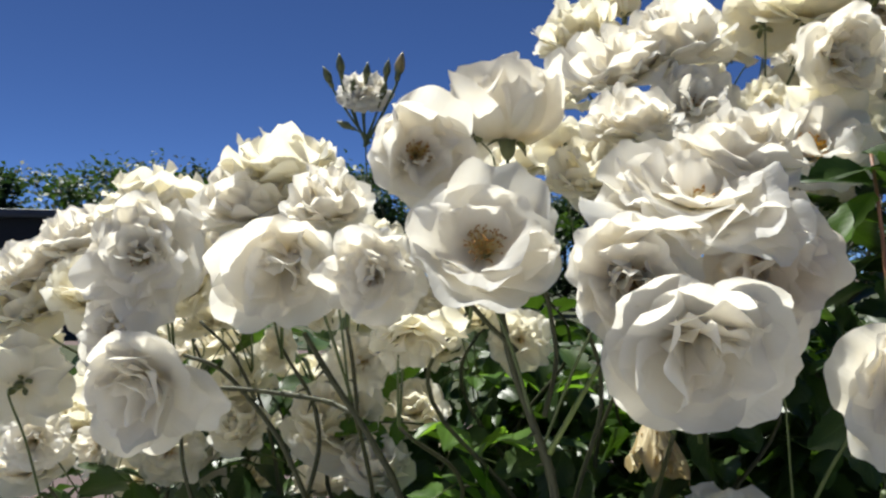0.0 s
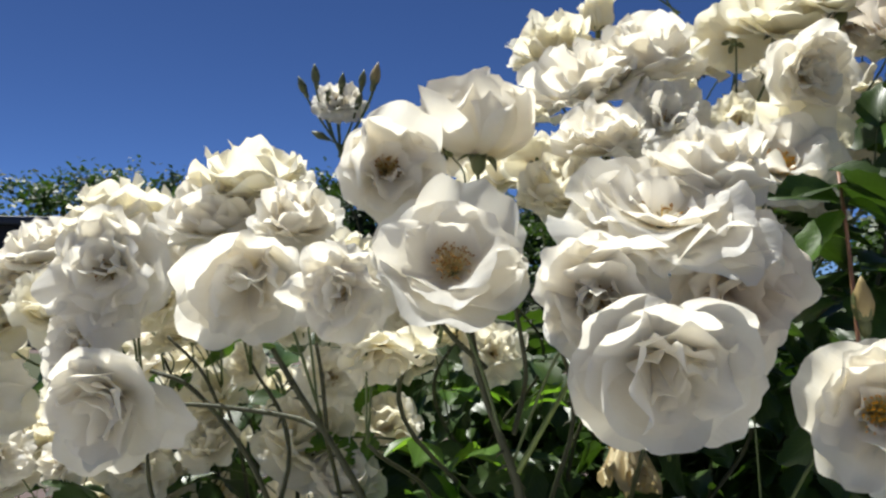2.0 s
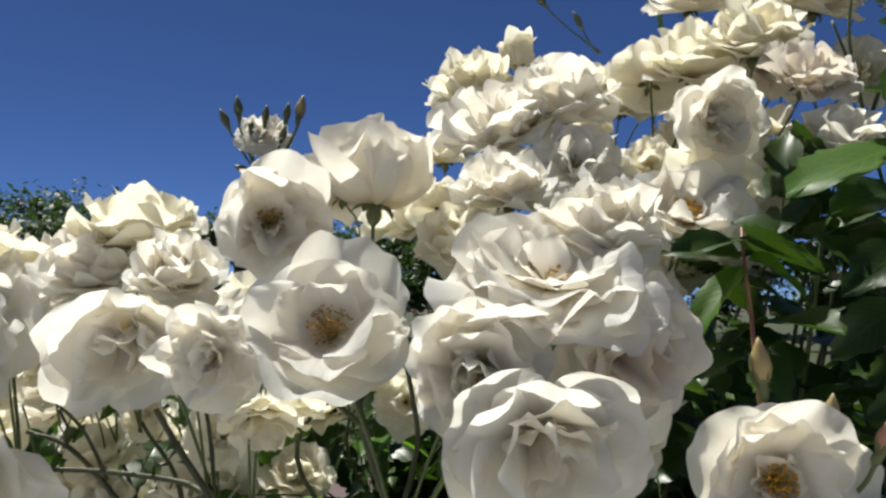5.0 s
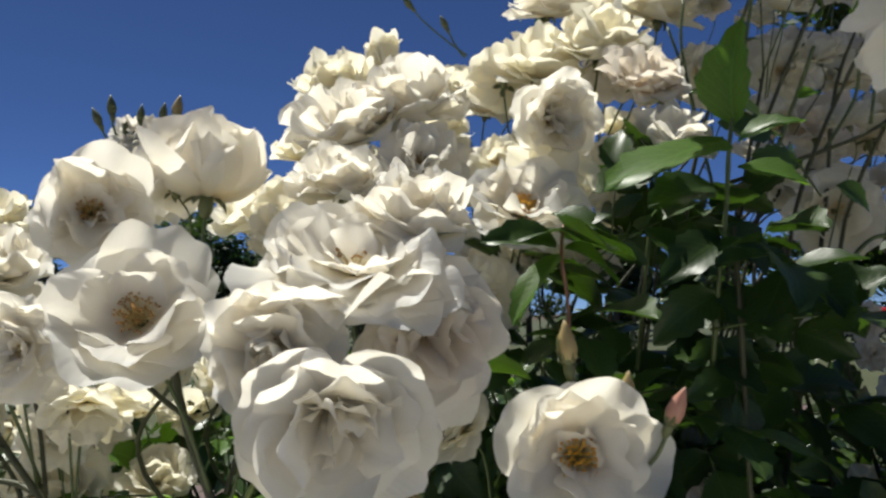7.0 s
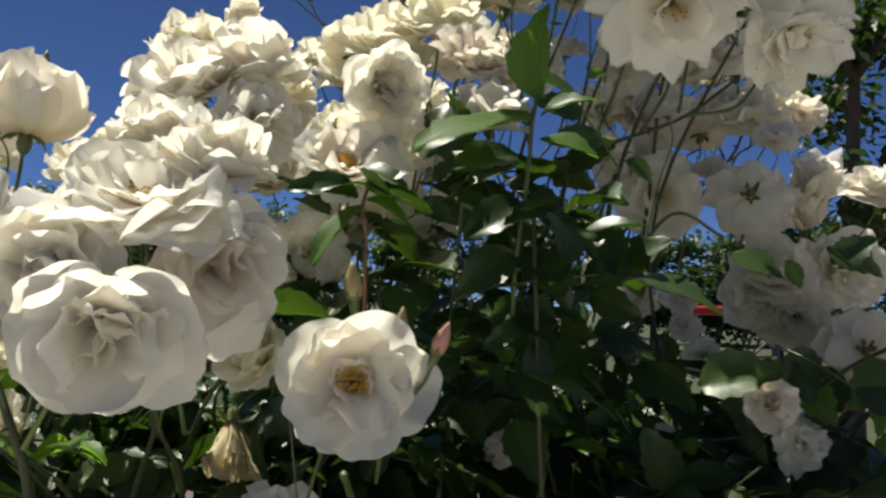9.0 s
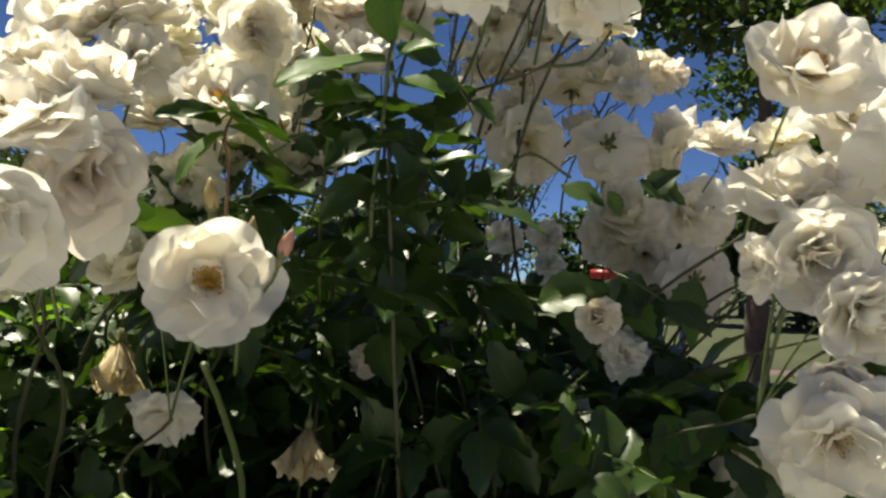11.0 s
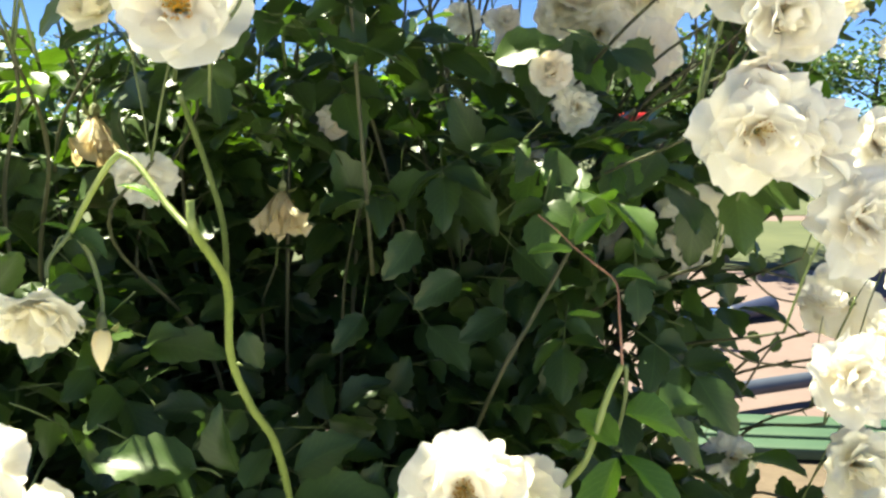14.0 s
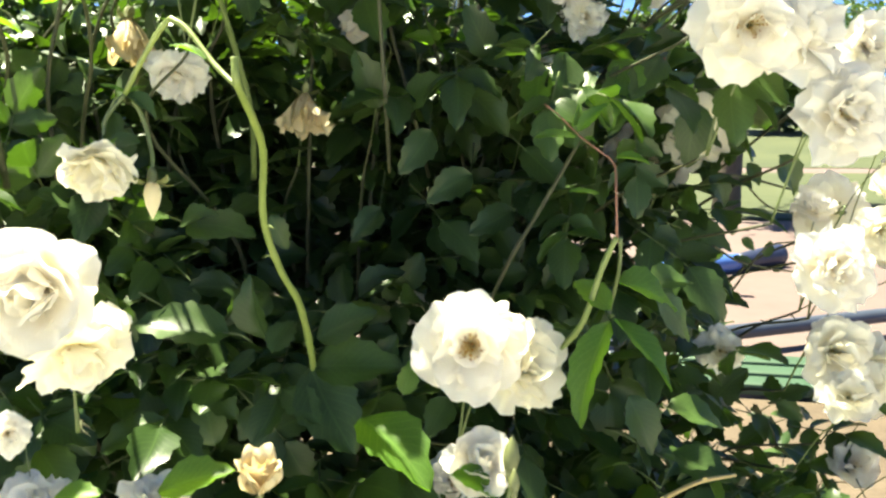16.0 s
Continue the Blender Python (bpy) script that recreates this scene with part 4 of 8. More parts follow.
rose(0.617, 0.810, 1.618, -0.35, -0.56, 0.75, 0.071, "mound", 0, "cream", stalk=(0.006, 0.019, -0.072), spin=144)
rose(0.401, 0.729, 1.647, -0.17, -0.94, 0.28, 0.066, "loose", 1, "blush", stalk=(0.007, 0.081, -0.089), spin=211)
# column of roses at the far side
rose(0.627, 0.295, 1.496, -0.35, -0.80, 0.48, 0.087, "open", 2, "white", stalk=(0.007, 0.066, -0.11), spin=278)
rose(0.626, 0.302, 1.405, -0.25, -0.55, 0.80, 0.092, "full", 1, "white", stalk=(-0.006, 0.029, -0.154), spin=345)
rose(0.611, 0.270, 1.368, -0.56, -0.83, -0.06, 0.075, "cupped", 0, "white", stalk=(0.009, 0.061, -0.117), spin=52)
rose(0.619, 0.246, 1.329, -0.34, -0.94, -0.06, 0.067, "cupped", 1, "white", stalk=(0.002, 0.085, -0.078), spin=119)
rose(0.581, 0.283, 1.359, -0.99, 0.07, -0.13, 0.044, "loose", 0, "white", stalk=(0.039, 0.048, -0.108), spin=186)
rose(0.749, 0.692, 1.423, -0.39, -0.64, 0.67, 0.091, "mound", 1, "cream", stalk=(0.01, 0.066, -0.113), spin=253)
rose(0.863, 0.721, 1.435, -0.00, -0.93, 0.37, 0.092, "loose", 0, "cream", stalk=(0.015, 0.068, -0.064), spin=320)
rose(0.770, 0.681, 1.382, -0.37, -0.90, -0.23, 0.078, "loose", 1, "cream", stalk=(-0.01, 0.077, -0.072), spin=27)
rose(0.766, 0.580, 1.349, 0.47, 0.81, -0.34, 0.076, "loose", 0, "blush", stalk=(-0.009, 0.034, -0.093), spin=94)
rose(0.729, 0.351, 1.482, -0.19, -0.75, 0.63, 0.091, "loose", 1, "white", stalk=(0.004, 0.065, -0.113), spin=161)
rose(0.653, 0.234, 1.424, 0.54, 0.68, 0.50, 0.075, "cupped", 0, "white", stalk=(0.023, 0.061, -0.107), spin=228)
rose(0.588, 0.495, 1.313, -0.58, -0.81, 0.09, 0.043, "cupped", 1, "blush", stalk=(0.023, 0.07, -0.122), spin=295)
rose(0.700, 0.253, 1.422, -0.35, -0.55, 0.76, 0.097, "mound", 0, "white", stalk=(-0.024, 0.042, -0.104), spin=2)
rose(0.610, 0.249, 1.294, -0.63, -0.54, -0.56, 0.053, "young", 1, "blush", stalk=(0.01, 0.082, -0.043), spin=69)
rose(0.599, 0.244, 1.253, -0.50, -0.80, -0.32, 0.080, "loose", 3, "white", stalk=(0.024, 0.064, -0.103), spin=136)
rose(0.640, 0.240, 1.247, 0.34, -0.90, 0.28, 0.080, "loose", 1, "white", stalk=(-0.017, 0.067, -0.097), spin=203)
rose(0.751, 0.269, 1.243, -0.21, -0.96, 0.16, 0.055, "full", 0, "white", stalk=(0.004, 0.069, -0.103), spin=270)
rose(0.680, 0.223, 1.189, -0.32, -0.95, -0.04, 0.073, "full", 1, "white", stalk=(0.006, 0.069, -0.099), spin=337)
rose(0.916, 0.423, 1.070, 0.50, 0.82, -0.27, 0.082, "loose", 0, "cream", stalk=(-0.02, 0.02, -0.12), spin=44)
rose(0.714, 0.432, 1.166, 0.41, 0.90, -0.16, 0.074, "loose", 1, "cream", stalk=(-0.02, 0.06, -0.116), spin=111)
rose(0.691, 0.487, 1.126, 0.40, 0.87, -0.27, 0.091, "loose", 0, "cream", stalk=(0.004, 0.005, -0.075), spin=178)
rose(0.737, 0.267, 1.049, -0.39, -0.91, 0.15, 0.073, "full", 1, "white", stalk=(0.068, 0.081, -0.074), spin=245)
rose(0.778, 0.294, 0.960, -0.29, -0.95, 0.15, 0.069, "full", 0, "cream", stalk=(0.025, 0.074, -0.07), spin=312)
rose(0.575, 0.515, 1.220, -0.40, -0.87, 0.29, 0.040, "loose", 1, "cream", stalk=(0.008, 0.067, -0.106), spin=19)
rose(0.618, 0.500, 1.278, -0.17, -0.94, 0.29, 0.045, "loose", 0, "cream", stalk=(-0.008, 0.065, -0.086), spin=86)
# low roses
rose(0.389, 0.279, 1.018, -0.49, -0.87, 0.10, 0.082, "open", 3, "white", stalk=(0.021, 0.068, -0.113), spin=153)
rose(0.427, 0.279, 0.999, 0.26, -0.94, 0.22, 0.072, "full", 0, "cream", stalk=(-0.017, 0.068, -0.094), spin=220)
rose(0.144, 0.298, 1.160, -0.20, -0.62, -0.76, 0.047, "mound", 1, "cream", stalk=(0.018, 0.008, 0.036), spin=287)
rose(0.222, 0.628, 1.220, -0.22, -0.78, -0.58, 0.057, "loose", 0, "white", stalk=(0.004, 0.066, -0.088), spin=354)
rose(0.111, 0.219, 1.101, -0.30, -0.95, 0.09, 0.065, "cupped", 1, "white", stalk=(0.009, 0.082, -0.116), spin=61)
rose(0.124, 0.248, 1.060, 0.11, -0.84, -0.54, 0.064, "loose", 0, "cream", stalk=(-0.005, 0.053, -0.075), spin=128)
rose(0.400, 0.287, 0.913, -0.17, -0.67, 0.72, 0.056, "cupped", 1, "white", stalk=(0.003, 0.063, -0.114), spin=195)
rose(0.425, 0.386, 0.852, -0.56, -0.72, 0.41, 0.058, "loose", 0, "blush", stalk=(0.011, 0.064, -0.108), spin=262)
rose(0.163, 0.324, 0.915, -0.06, -0.42, 0.90, 0.046, "full", 1, "white", stalk=(-0.036, 0.065, -0.117), spin=329)
rose(0.085, 0.338, 0.916, -0.17, -0.38, 0.91, 0.053, "full", 0, "white", stalk=(0.041, 0.051, -0.119), spin=36)
rose(0.080, 0.305, 0.990, -0.18, -0.97, 0.19, 0.027, "loose", 1, "white", stalk=(0.004, 0.069, -0.104), spin=103)
rose(0.751, 0.412, 0.927, -0.36, -0.84, 0.40, 0.050, "loose", 0, "cream", stalk=(0.007, 0.067, -0.108), spin=170)
rose(0.463, 0.595, 0.963, -0.40, -0.91, -0.07, 0.042, "cupped", 1, "blush", stalk=(0.008, 0.068, -0.099), spin=237)
# roses deeper in the bank
rose(0.735, 0.698, 1.410, -0.37, -0.88, -0.29, 0.082, "loose", 0, "cream", stalk=(0.025, 0.06, -0.1), spin=304)
rose(0.896, 0.725, 1.440, 0.29, 0.95, -0.15, 0.085, "shell", 1, "cream", stalk=(-0.018, 0.064, -0.069), spin=11)
rose(0.873, 0.766, 1.523, -0.10, -0.25, 0.96, 0.102, "young", 0, "white", stalk=(0.006, 0.023, -0.152), spin=78)
rose(0.863, 0.772, 1.489, -0.30, -0.20, 0.93, 0.096, "young", 1, "cream", stalk=(0.015, 0.017, -0.118), spin=145)
rose(0.889, 0.686, 1.521, -0.14, -0.39, 0.91, 0.074, "mound", 0, "white", stalk=(-0.011, 0.103, -0.15), spin=212)
rose(0.660, 0.579, 1.299, -0.39, -0.88, 0.28, 0.053, "loose", 1, "white", stalk=(0.009, 0.092, -0.129), spin=279)
rose(0.806, 0.632, 1.353, -0.27, -0.92, -0.29, 0.079, "full", 0, "cream", stalk=(0.005, 0.068, -0.094), spin=346)
rose(0.606, 0.729, 1.396, -0.27, -0.86, 0.43, 0.044, "loose", 1, "white", stalk=(0.051, 0.062, -0.128), spin=53)
rose(0.675, 0.755, 1.399, -0.26, -0.81, 0.52, 0.046, "loose", 0, "white", stalk=(-0.019, 0.036, -0.132), spin=120)
rose(0.672, 0.738, 1.367, -0.27, -0.86, 0.43, 0.036, "loose", 1, "white", stalk=(-0.016, 0.053, -0.099), spin=187)
rose(0.650, 0.673, 1.338, -0.29, -0.94, 0.17, 0.042, "loose", 0, "cream", stalk=(0.006, 0.118, -0.071), spin=254)
rose(0.627, 0.688, 1.244, -0.28, -0.92, 0.28, 0.048, "loose", 1, "cream", stalk=(0.006, 0.068, -0.106), spin=321)
rose(0.667, 0.627, 1.255, -0.17, -0.91, 0.38, 0.051, "loose", 0, "blush", stalk=(0.002, 0.044, -0.084), spin=28)
rose(0.231, 0.601, 1.433, 0.28, 0.92, -0.28, 0.053, "loose", 1, "cream", stalk=(0.019, 0.039, -0.082), spin=95)
rose(0.232, 0.601, 1.415, 0.23, 0.93, -0.28, 0.051, "loose", 0, "cream", stalk=(0.018, 0.039, -0.065), spin=162)
rose(-0.096, 0.723, 1.390, -0.14, -0.57, 0.81, 0.063, "tuft", 1, "white", stalk=(0.004, 0.058, -0.09), spin=229)
rose(-0.266, 0.617, 1.382, 0.24, -0.65, 0.72, 0.072, "mound", 0, "cream", stalk=(-0.03, 0.134, -0.096), spin=296)
rose(-0.311, 0.731, 1.378, 0.33, -0.69, 0.65, 0.076, "tuft", 1, "cream", stalk=(0.015, 0.019, -0.096), spin=3)
rose(-0.098, 0.684, 1.381, -0.54, -0.74, 0.39, 0.055, "shell", 0, "cream", stalk=(0.006, 0.097, -0.082), spin=70)
rose(-0.175, 0.681, 1.441, -0.34, -0.19, 0.92, 0.063, "mound", 1, "white", stalk=(0.004, 0.044, -0.137), spin=137)
rose(-0.164, 0.637, 1.430, -0.26, -0.92, 0.30, 0.056, "shell", 0, "white", stalk=(-0.008, 0.088, -0.118), spin=204)
rose(-0.106, 0.647, 1.394, -0.47, -0.50, 0.73, 0.058, "loose", 1, "white", stalk=(0.025, 0.039, -0.121), spin=271)
rose(-0.155, 0.747, 1.431, 0.26, -0.52, 0.81, 0.065, "tuft", 0, "cream", stalk=(-0.033, 0.066, -0.134), spin=338)
rose(-0.247, 0.728, 1.431, -0.06, -0.44, 0.89, 0.072, "tuft", 1, "white", stalk=(0.002, 0.068, -0.109), spin=45)
rose(-0.191, 0.694, 1.360, -0.37, -0.38, 0.85, 0.057, "shell", 0, "cream", stalk=(0.002, 0.096, -0.135), spin=112)
rose(-0.203, 0.668, 1.388, -0.47, -0.63, 0.62, 0.054, "full", 1, "cream", stalk=(0.032, 0.057, -0.077), spin=179)
rose(-0.254, 0.708, 1.387, -0.24, -0.74, 0.63, 0.074, "mound", 0, "cream", stalk=(0.009, 0.087, -0.05), spin=246)
rose(-0.124, 0.706, 1.416, -0.24, -0.53, 0.81, 0.068, "mound", 1, "cream", stalk=(0.032, 0.074, -0.124), spin=313)
rose(-0.074, 0.620, 1.407, 0.14, -0.99, 0.02, 0.062, "loose", 0, "white", stalk=(-0.007, 0.066, -0.134), spin=20)
rose(0.241, 0.688, 1.534, -0.35, -0.90, -0.24, 0.052, "cupped", 1, "white", stalk=(0.03, 0.077, -0.133), spin=87)
rose(0.260, 0.643, 1.534, -0.40, -0.85, 0.35, 0.050, "loose", 0, "cream", stalk=(0.011, 0.122, -0.133), spin=154)
rose(0.158, 0.712, 1.459, -0.22, -0.40, 0.89, 0.062, "mound", 1, "cream", stalk=(0.04, 0.049, -0.121), spin=221)
rose(0.279, 0.620, 1.450, -0.38, -0.56, 0.74, 0.054, "cupped", 0, "cream", stalk=(0.04, 0.107, -0.109), spin=288)
rose(0.325, 0.667, 1.458, 0.32, -0.45, 0.83, 0.061, "cupped", 1, "white", stalk=(-0.006, 0.059, -0.117), spin=355)
rose(0.220, 0.686, 1.439, -0.48, -0.45, 0.75, 0.051, "shell", 0, "white", stalk=(-0.022, 0.075, -0.105), spin=62)
rose(0.282, 0.699, 1.507, 0.23, -0.96, 0.12, 0.054, "cupped", 1, "cream", stalk=(-0.011, 0.066, -0.106), spin=129)
rose(0.129, 0.671, 1.493, -0.39, -0.57, 0.72, 0.053, "shell", 0, "white", stalk=(0.038, 0.036, -0.066), spin=196)
rose(0.212, 0.713, 1.494, -0.21, -0.39, 0.90, 0.066, "mound", 1, "white", stalk=(-0.015, 0.048, -0.156), spin=263)
rose(-0.036, 0.764, 1.510, -0.17, -0.63, 0.75, 0.065, "tuft", 0, "cream", stalk=(0.005, 0.069, -0.098), spin=330)
rose(-0.068, 0.748, 1.425, 0.10, -0.18, 0.98, 0.068, "tuft", 1, "cream", stalk=(-0.024, 0.032, -0.136), spin=37)
rose(0.416, 0.773, 1.499, 0.15, -0.17, 0.97, 0.060, "tuft", 0, "cream", stalk=(-0.02, 0.049, -0.13), spin=104)
rose(0.336, 0.764, 1.572, -0.01, -0.36, 0.93, 0.066, "tuft", 1, "cream", stalk=(-0.007, 0.096, -0.064), spin=171)
rose(0.175, 0.745, 1.543, 0.31, -0.51, 0.81, 0.067, "tuft", 0, "cream", stalk=(-0.014, 0.06, -0.087), spin=238)
rose(0.374, 0.743, 1.457, -0.23, -0.57, 0.79, 0.061, "tuft", 1, "white", stalk=(0.021, 0.079, -0.088), spin=305)
rose(0.332, 0.714, 1.498, 0.09, -0.92, 0.38, 0.059, "loose", 0, "cream", stalk=(-0.061, 0.052, -0.097), spin=12)
rose(0.004, 0.689, 1.455, -0.41, -0.65, 0.64, 0.050, "loose", 1, "cream", stalk=(0.034, 0.052, -0.097), spin=79)
rose(0.365, 0.766, 1.633, -0.20, -0.37, 0.91, 0.061, "tuft", 0, "white", stalk=(-0.037, 0.093, -0.126), spin=146)
rose(0.275, 0.728, 1.462, -0.27, -0.60, 0.75, 0.071, "tuft", 1, "white", stalk=(-0.004, 0.037, -0.062), spin=213)
rose(0.082, 0.758, 1.503, -0.36, -0.25, 0.90, 0.070, "tuft", 0, "cream", stalk=(0.013, 0.061, -0.11), spin=280)
rose(0.761, 0.694, 1.575, -0.41, -0.57, 0.72, 0.049, "tuft", 1, "white", stalk=(-0.013, 0.054, -0.125), spin=347)
rose(0.840, 0.915, 1.711, -0.39, -0.23, 0.89, 0.051, "tuft", 0, "cream", stalk=(0.009, 0.034, -0.144), spin=54)
rose(0.797, 0.818, 1.740, -0.34, -0.45, 0.83, 0.048, "tuft", 1, "cream", stalk=(0.011, 0.066, -0.104), spin=121)
rose(0.776, 0.714, 1.773, -0.01, -0.43, 0.90, 0.050, "tuft", 0, "white", stalk=(0.0, 0.067, -0.11), spin=188)
rose(0.685, 0.779, 1.762, -0.04, -0.30, 0.95, 0.058, "tuft", 1, "cream", stalk=(0.023, 0.063, -0.148), spin=255)
rose(0.717, 0.813, 1.810, -0.28, -0.53, 0.80, 0.053, "tuft", 0, "cream", stalk=(0.009, 0.068, -0.102), spin=322)
rose(0.621, 0.708, 1.725, 0.02, -0.63, 0.78, 0.058, "tuft", 1, "cream", stalk=(-0.041, 0.055, -0.115), spin=29)
rose(0.592, 0.884, 1.712, -0.12, -0.37, 0.92, 0.055, "tuft", 0, "white", stalk=(0.034, 0.064, -0.084), spin=96)
rose(0.838, 0.907, 1.652, -0.35, -0.36, 0.86, 0.049, "tuft", 1, "cream", stalk=(0.011, 0.043, -0.085), spin=163)
rose(0.737, 0.943, 1.729, -0.29, -0.11, 0.95, 0.048, "tuft", 0, "cream", stalk=(0.011, 0.056, -0.115), spin=230)
rose(0.679, 0.872, 1.667, -0.35, -0.10, 0.93, 0.058, "tuft", 1, "cream", stalk=(0.059, 0.049, -0.113), spin=297)
rose(0.808, 0.873, 1.635, 0.07, -0.67, 0.74, 0.057, "tuft", 0, "white", stalk=(0.04, 0.077, -0.068), spin=4)
rose(0.920, 0.817, 1.559, -0.35, -0.25, 0.90, 0.059, "tuft", 1, "cream", stalk=(0.013, 0.061, -0.111), spin=71)
rose(0.840, 0.878, 1.711, -0.29, -0.36, 0.89, 0.057, "tuft", 0, "cream", stalk=(0.009, 0.071, -0.143), spin=138)
rose(0.733, 0.911, 1.636, -0.68, -0.18, 0.71, 0.056, "tuft", 1, "white", stalk=(0.006, 0.01, -0.082), spin=205)
rose(0.646, 0.970, 1.818, -0.46, -0.66, 0.59, 0.048, "tuft", 0, "cream", stalk=(0.008, 0.064, -0.088), spin=272)
rose(0.499, 0.826, 1.656, -0.52, -0.37, 0.77, 0.063, "tuft", 1, "cream", stalk=(-0.001, 0.07, -0.086), spin=339)
rose(0.353, 0.811, 1.592, -0.43, -0.20, 0.88, 0.060, "tuft", 0, "cream", stalk=(-0.024, 0.048, -0.085), spin=46)
rose(0.455, 0.742, 1.626, -0.33, -0.43, 0.84, 0.055, "tuft", 1, "cream", stalk=(-0.047, 0.068, -0.068), spin=113)
rose(0.311, 0.776, 1.626, -0.14, -0.28, 0.95, 0.058, "tuft", 0, "cream", stalk=(0.018, 0.083, -0.119), spin=180)
rose(0.469, 0.838, 1.685, -0.45, -0.41, 0.79, 0.070, "tuft", 1, "cream", stalk=(0.03, 0.057, -0.116), spin=247)
rose(0.350, 0.854, 1.677, -0.02, -0.71, 0.71, 0.063, "tuft", 0, "white", stalk=(-0.036, 0.066, -0.102), spin=314)
rose(0.954, 0.469, 1.540, -0.39, -0.24, 0.89, 0.056, "tuft", 1, "white", stalk=(0.006, 0.073, -0.097), spin=21)
rose(0.936, 0.498, 1.567, -0.41, -0.15, 0.90, 0.050, "tuft", 0, "cream", stalk=(0.023, 0.044, -0.124), spin=88)
rose(0.786, 0.453, 1.450, 0.05, -0.27, 0.96, 0.058, "tuft", 1, "cream", stalk=(-0.002, 0.062, -0.116), spin=155)
rose(0.819, 0.508, 1.495, -0.45, -0.47, 0.76, 0.061, "tuft", 0, "cream", stalk=(0.013, 0.065, -0.099), spin=222)
rose(0.849, 0.414, 1.544, -0.53, -0.40, 0.74, 0.057, "tuft", 1, "cream", stalk=(0.015, 0.063, -0.098), spin=289)
rose(0.874, 0.337, 1.325, -0.40, -0.24, 0.88, 0.048, "tuft", 0, "white", stalk=(0.014, 0.06, -0.109), spin=356)
rose(0.861, 0.381, 1.420, -0.17, -0.74, 0.65, 0.051, "tuft", 1, "white", stalk=(0.017, 0.074, -0.114), spin=63)
rose(0.913, 0.394, 1.423, -0.33, -0.58, 0.75, 0.052, "tuft", 0, "white", stalk=(-0.036, 0.062, -0.118), spin=130)
rose(0.930, 0.470, 1.388, 0.08, -0.64, 0.76, 0.056, "tuft", 1, "cream", stalk=(-0.002, 0.07, -0.099), spin=197)
rose(0.839, 0.390, 1.372, -0.19, -0.40, 0.90, 0.055, "tuft", 0, "cream", stalk=(0.038, 0.065, -0.067), spin=264)
rose(0.902, 0.335, 1.029, -0.18, -0.36, 0.92, 0.056, "tuft", 1, "white", stalk=(-0.006, 0.108, -0.079), spin=331)
rose(0.807, 0.316, 1.033, -0.42, -0.14, 0.89, 0.052, "tuft", 0, "cream", stalk=(-0.004, 0.052, -0.143), spin=38)
rose(0.813, 0.283, 1.075, -0.38, -0.92, 0.10, 0.052, "full", 1, "cream", stalk=(-0.007, 0.065, -0.1), spin=105)
rose(0.871, 0.409, 1.073, -0.11, -0.27, 0.96, 0.048, "tuft", 0, "white", stalk=(0.026, 0.034, -0.123), spin=172)
rose(0.845, 0.307, 0.908, -0.63, -0.35, 0.69, 0.055, "tuft", 1, "cream", stalk=(0.041, 0.079, -0.1), spin=239)
rose(0.107, 0.762, 1.560, -0.03, -0.24, 0.97, 0.069, "tuft", 0, "cream", stalk=(0.054, 0.042, -0.116), spin=306)
rose(0.228, 0.784, 1.612, -0.32, -0.44, 0.84, 0.058, "tuft", 1, "white", stalk=(-0.039, 0.076, -0.094), spin=13)
rose(0.272, 0.848, 1.656, -0.15, -0.58, 0.80, 0.063, "tuft", 0, "cream", stalk=(0.042, 0.072, -0.094), spin=80)
rose(0.440, 0.813, 1.603, 0.05, -0.34, 0.94, 0.066, "tuft", 1, "cream", stalk=(-0.027, 0.093, -0.098), spin=147)
rose(0.295, 0.827, 1.628, 0.03, -0.48, 0.88, 0.070, "tuft", 0, "white", stalk=(0.019, 0.094, -0.065), spin=214)
rose(0.215, 0.710, 1.569, 0.20, -0.49, 0.85, 0.073, "mound", 1, "cream", stalk=(-0.054, 0.094, -0.121), spin=281)
rose(0.334, 0.743, 1.643, -0.03, -0.39, 0.92, 0.061, "tuft", 0, "cream", stalk=(-0.024, 0.025, -0.125), spin=348)
rose(0.391, 0.864, 1.625, 0.10, -0.56, 0.82, 0.074, "tuft", 1, "white", stalk=(0.022, 0.042, -0.119), spin=55)
rose(0.320, 0.798, 1.663, -0.23, -0.34, 0.91, 0.061, "tuft", 0, "cream", stalk=(0.008, 0.061, -0.156), spin=122)
rose(0.562, 0.711, 1.728, -0.38, -0.47, 0.80, 0.050, "tuft", 1, "white", stalk=(0.018, 0.052, -0.117), spin=189)
rose(0.547, 0.668, 1.693, 0.01, -0.35, 0.94, 0.052, "tuft", 0, "cream", stalk=(0.033, 0.095, -0.083), spin=256)
rose(0.543, 0.705, 1.600, -0.29, -0.19, 0.94, 0.046, "tuft", 1, "white", stalk=(0.012, 0.084, -0.136), spin=323)
rose(0.617, 0.715, 1.664, -0.30, -0.38, 0.87, 0.051, "tuft", 0, "cream", stalk=(0.006, 0.115, -0.118), spin=30)
rose(0.563, 0.754, 1.564, 0.19, -0.50, 0.85, 0.055, "tuft", 1, "white", stalk=(-0.009, 0.035, -0.101), spin=97)
rose(0.655, 0.878, 1.764, 0.00, -0.47, 0.88, 0.052, "tuft", 0, "cream", stalk=(-0.029, 0.07, -0.136), spin=164)
rose(0.657, 0.788, 1.569, -0.28, -0.32, 0.91, 0.057, "tuft", 1, "cream", stalk=(0.01, 0.063, -0.111), spin=231)
rose(0.719, 0.816, 1.707, -0.06, -0.71, 0.71, 0.056, "tuft", 0, "white", stalk=(-0.011, 0.026, -0.093), spin=298)
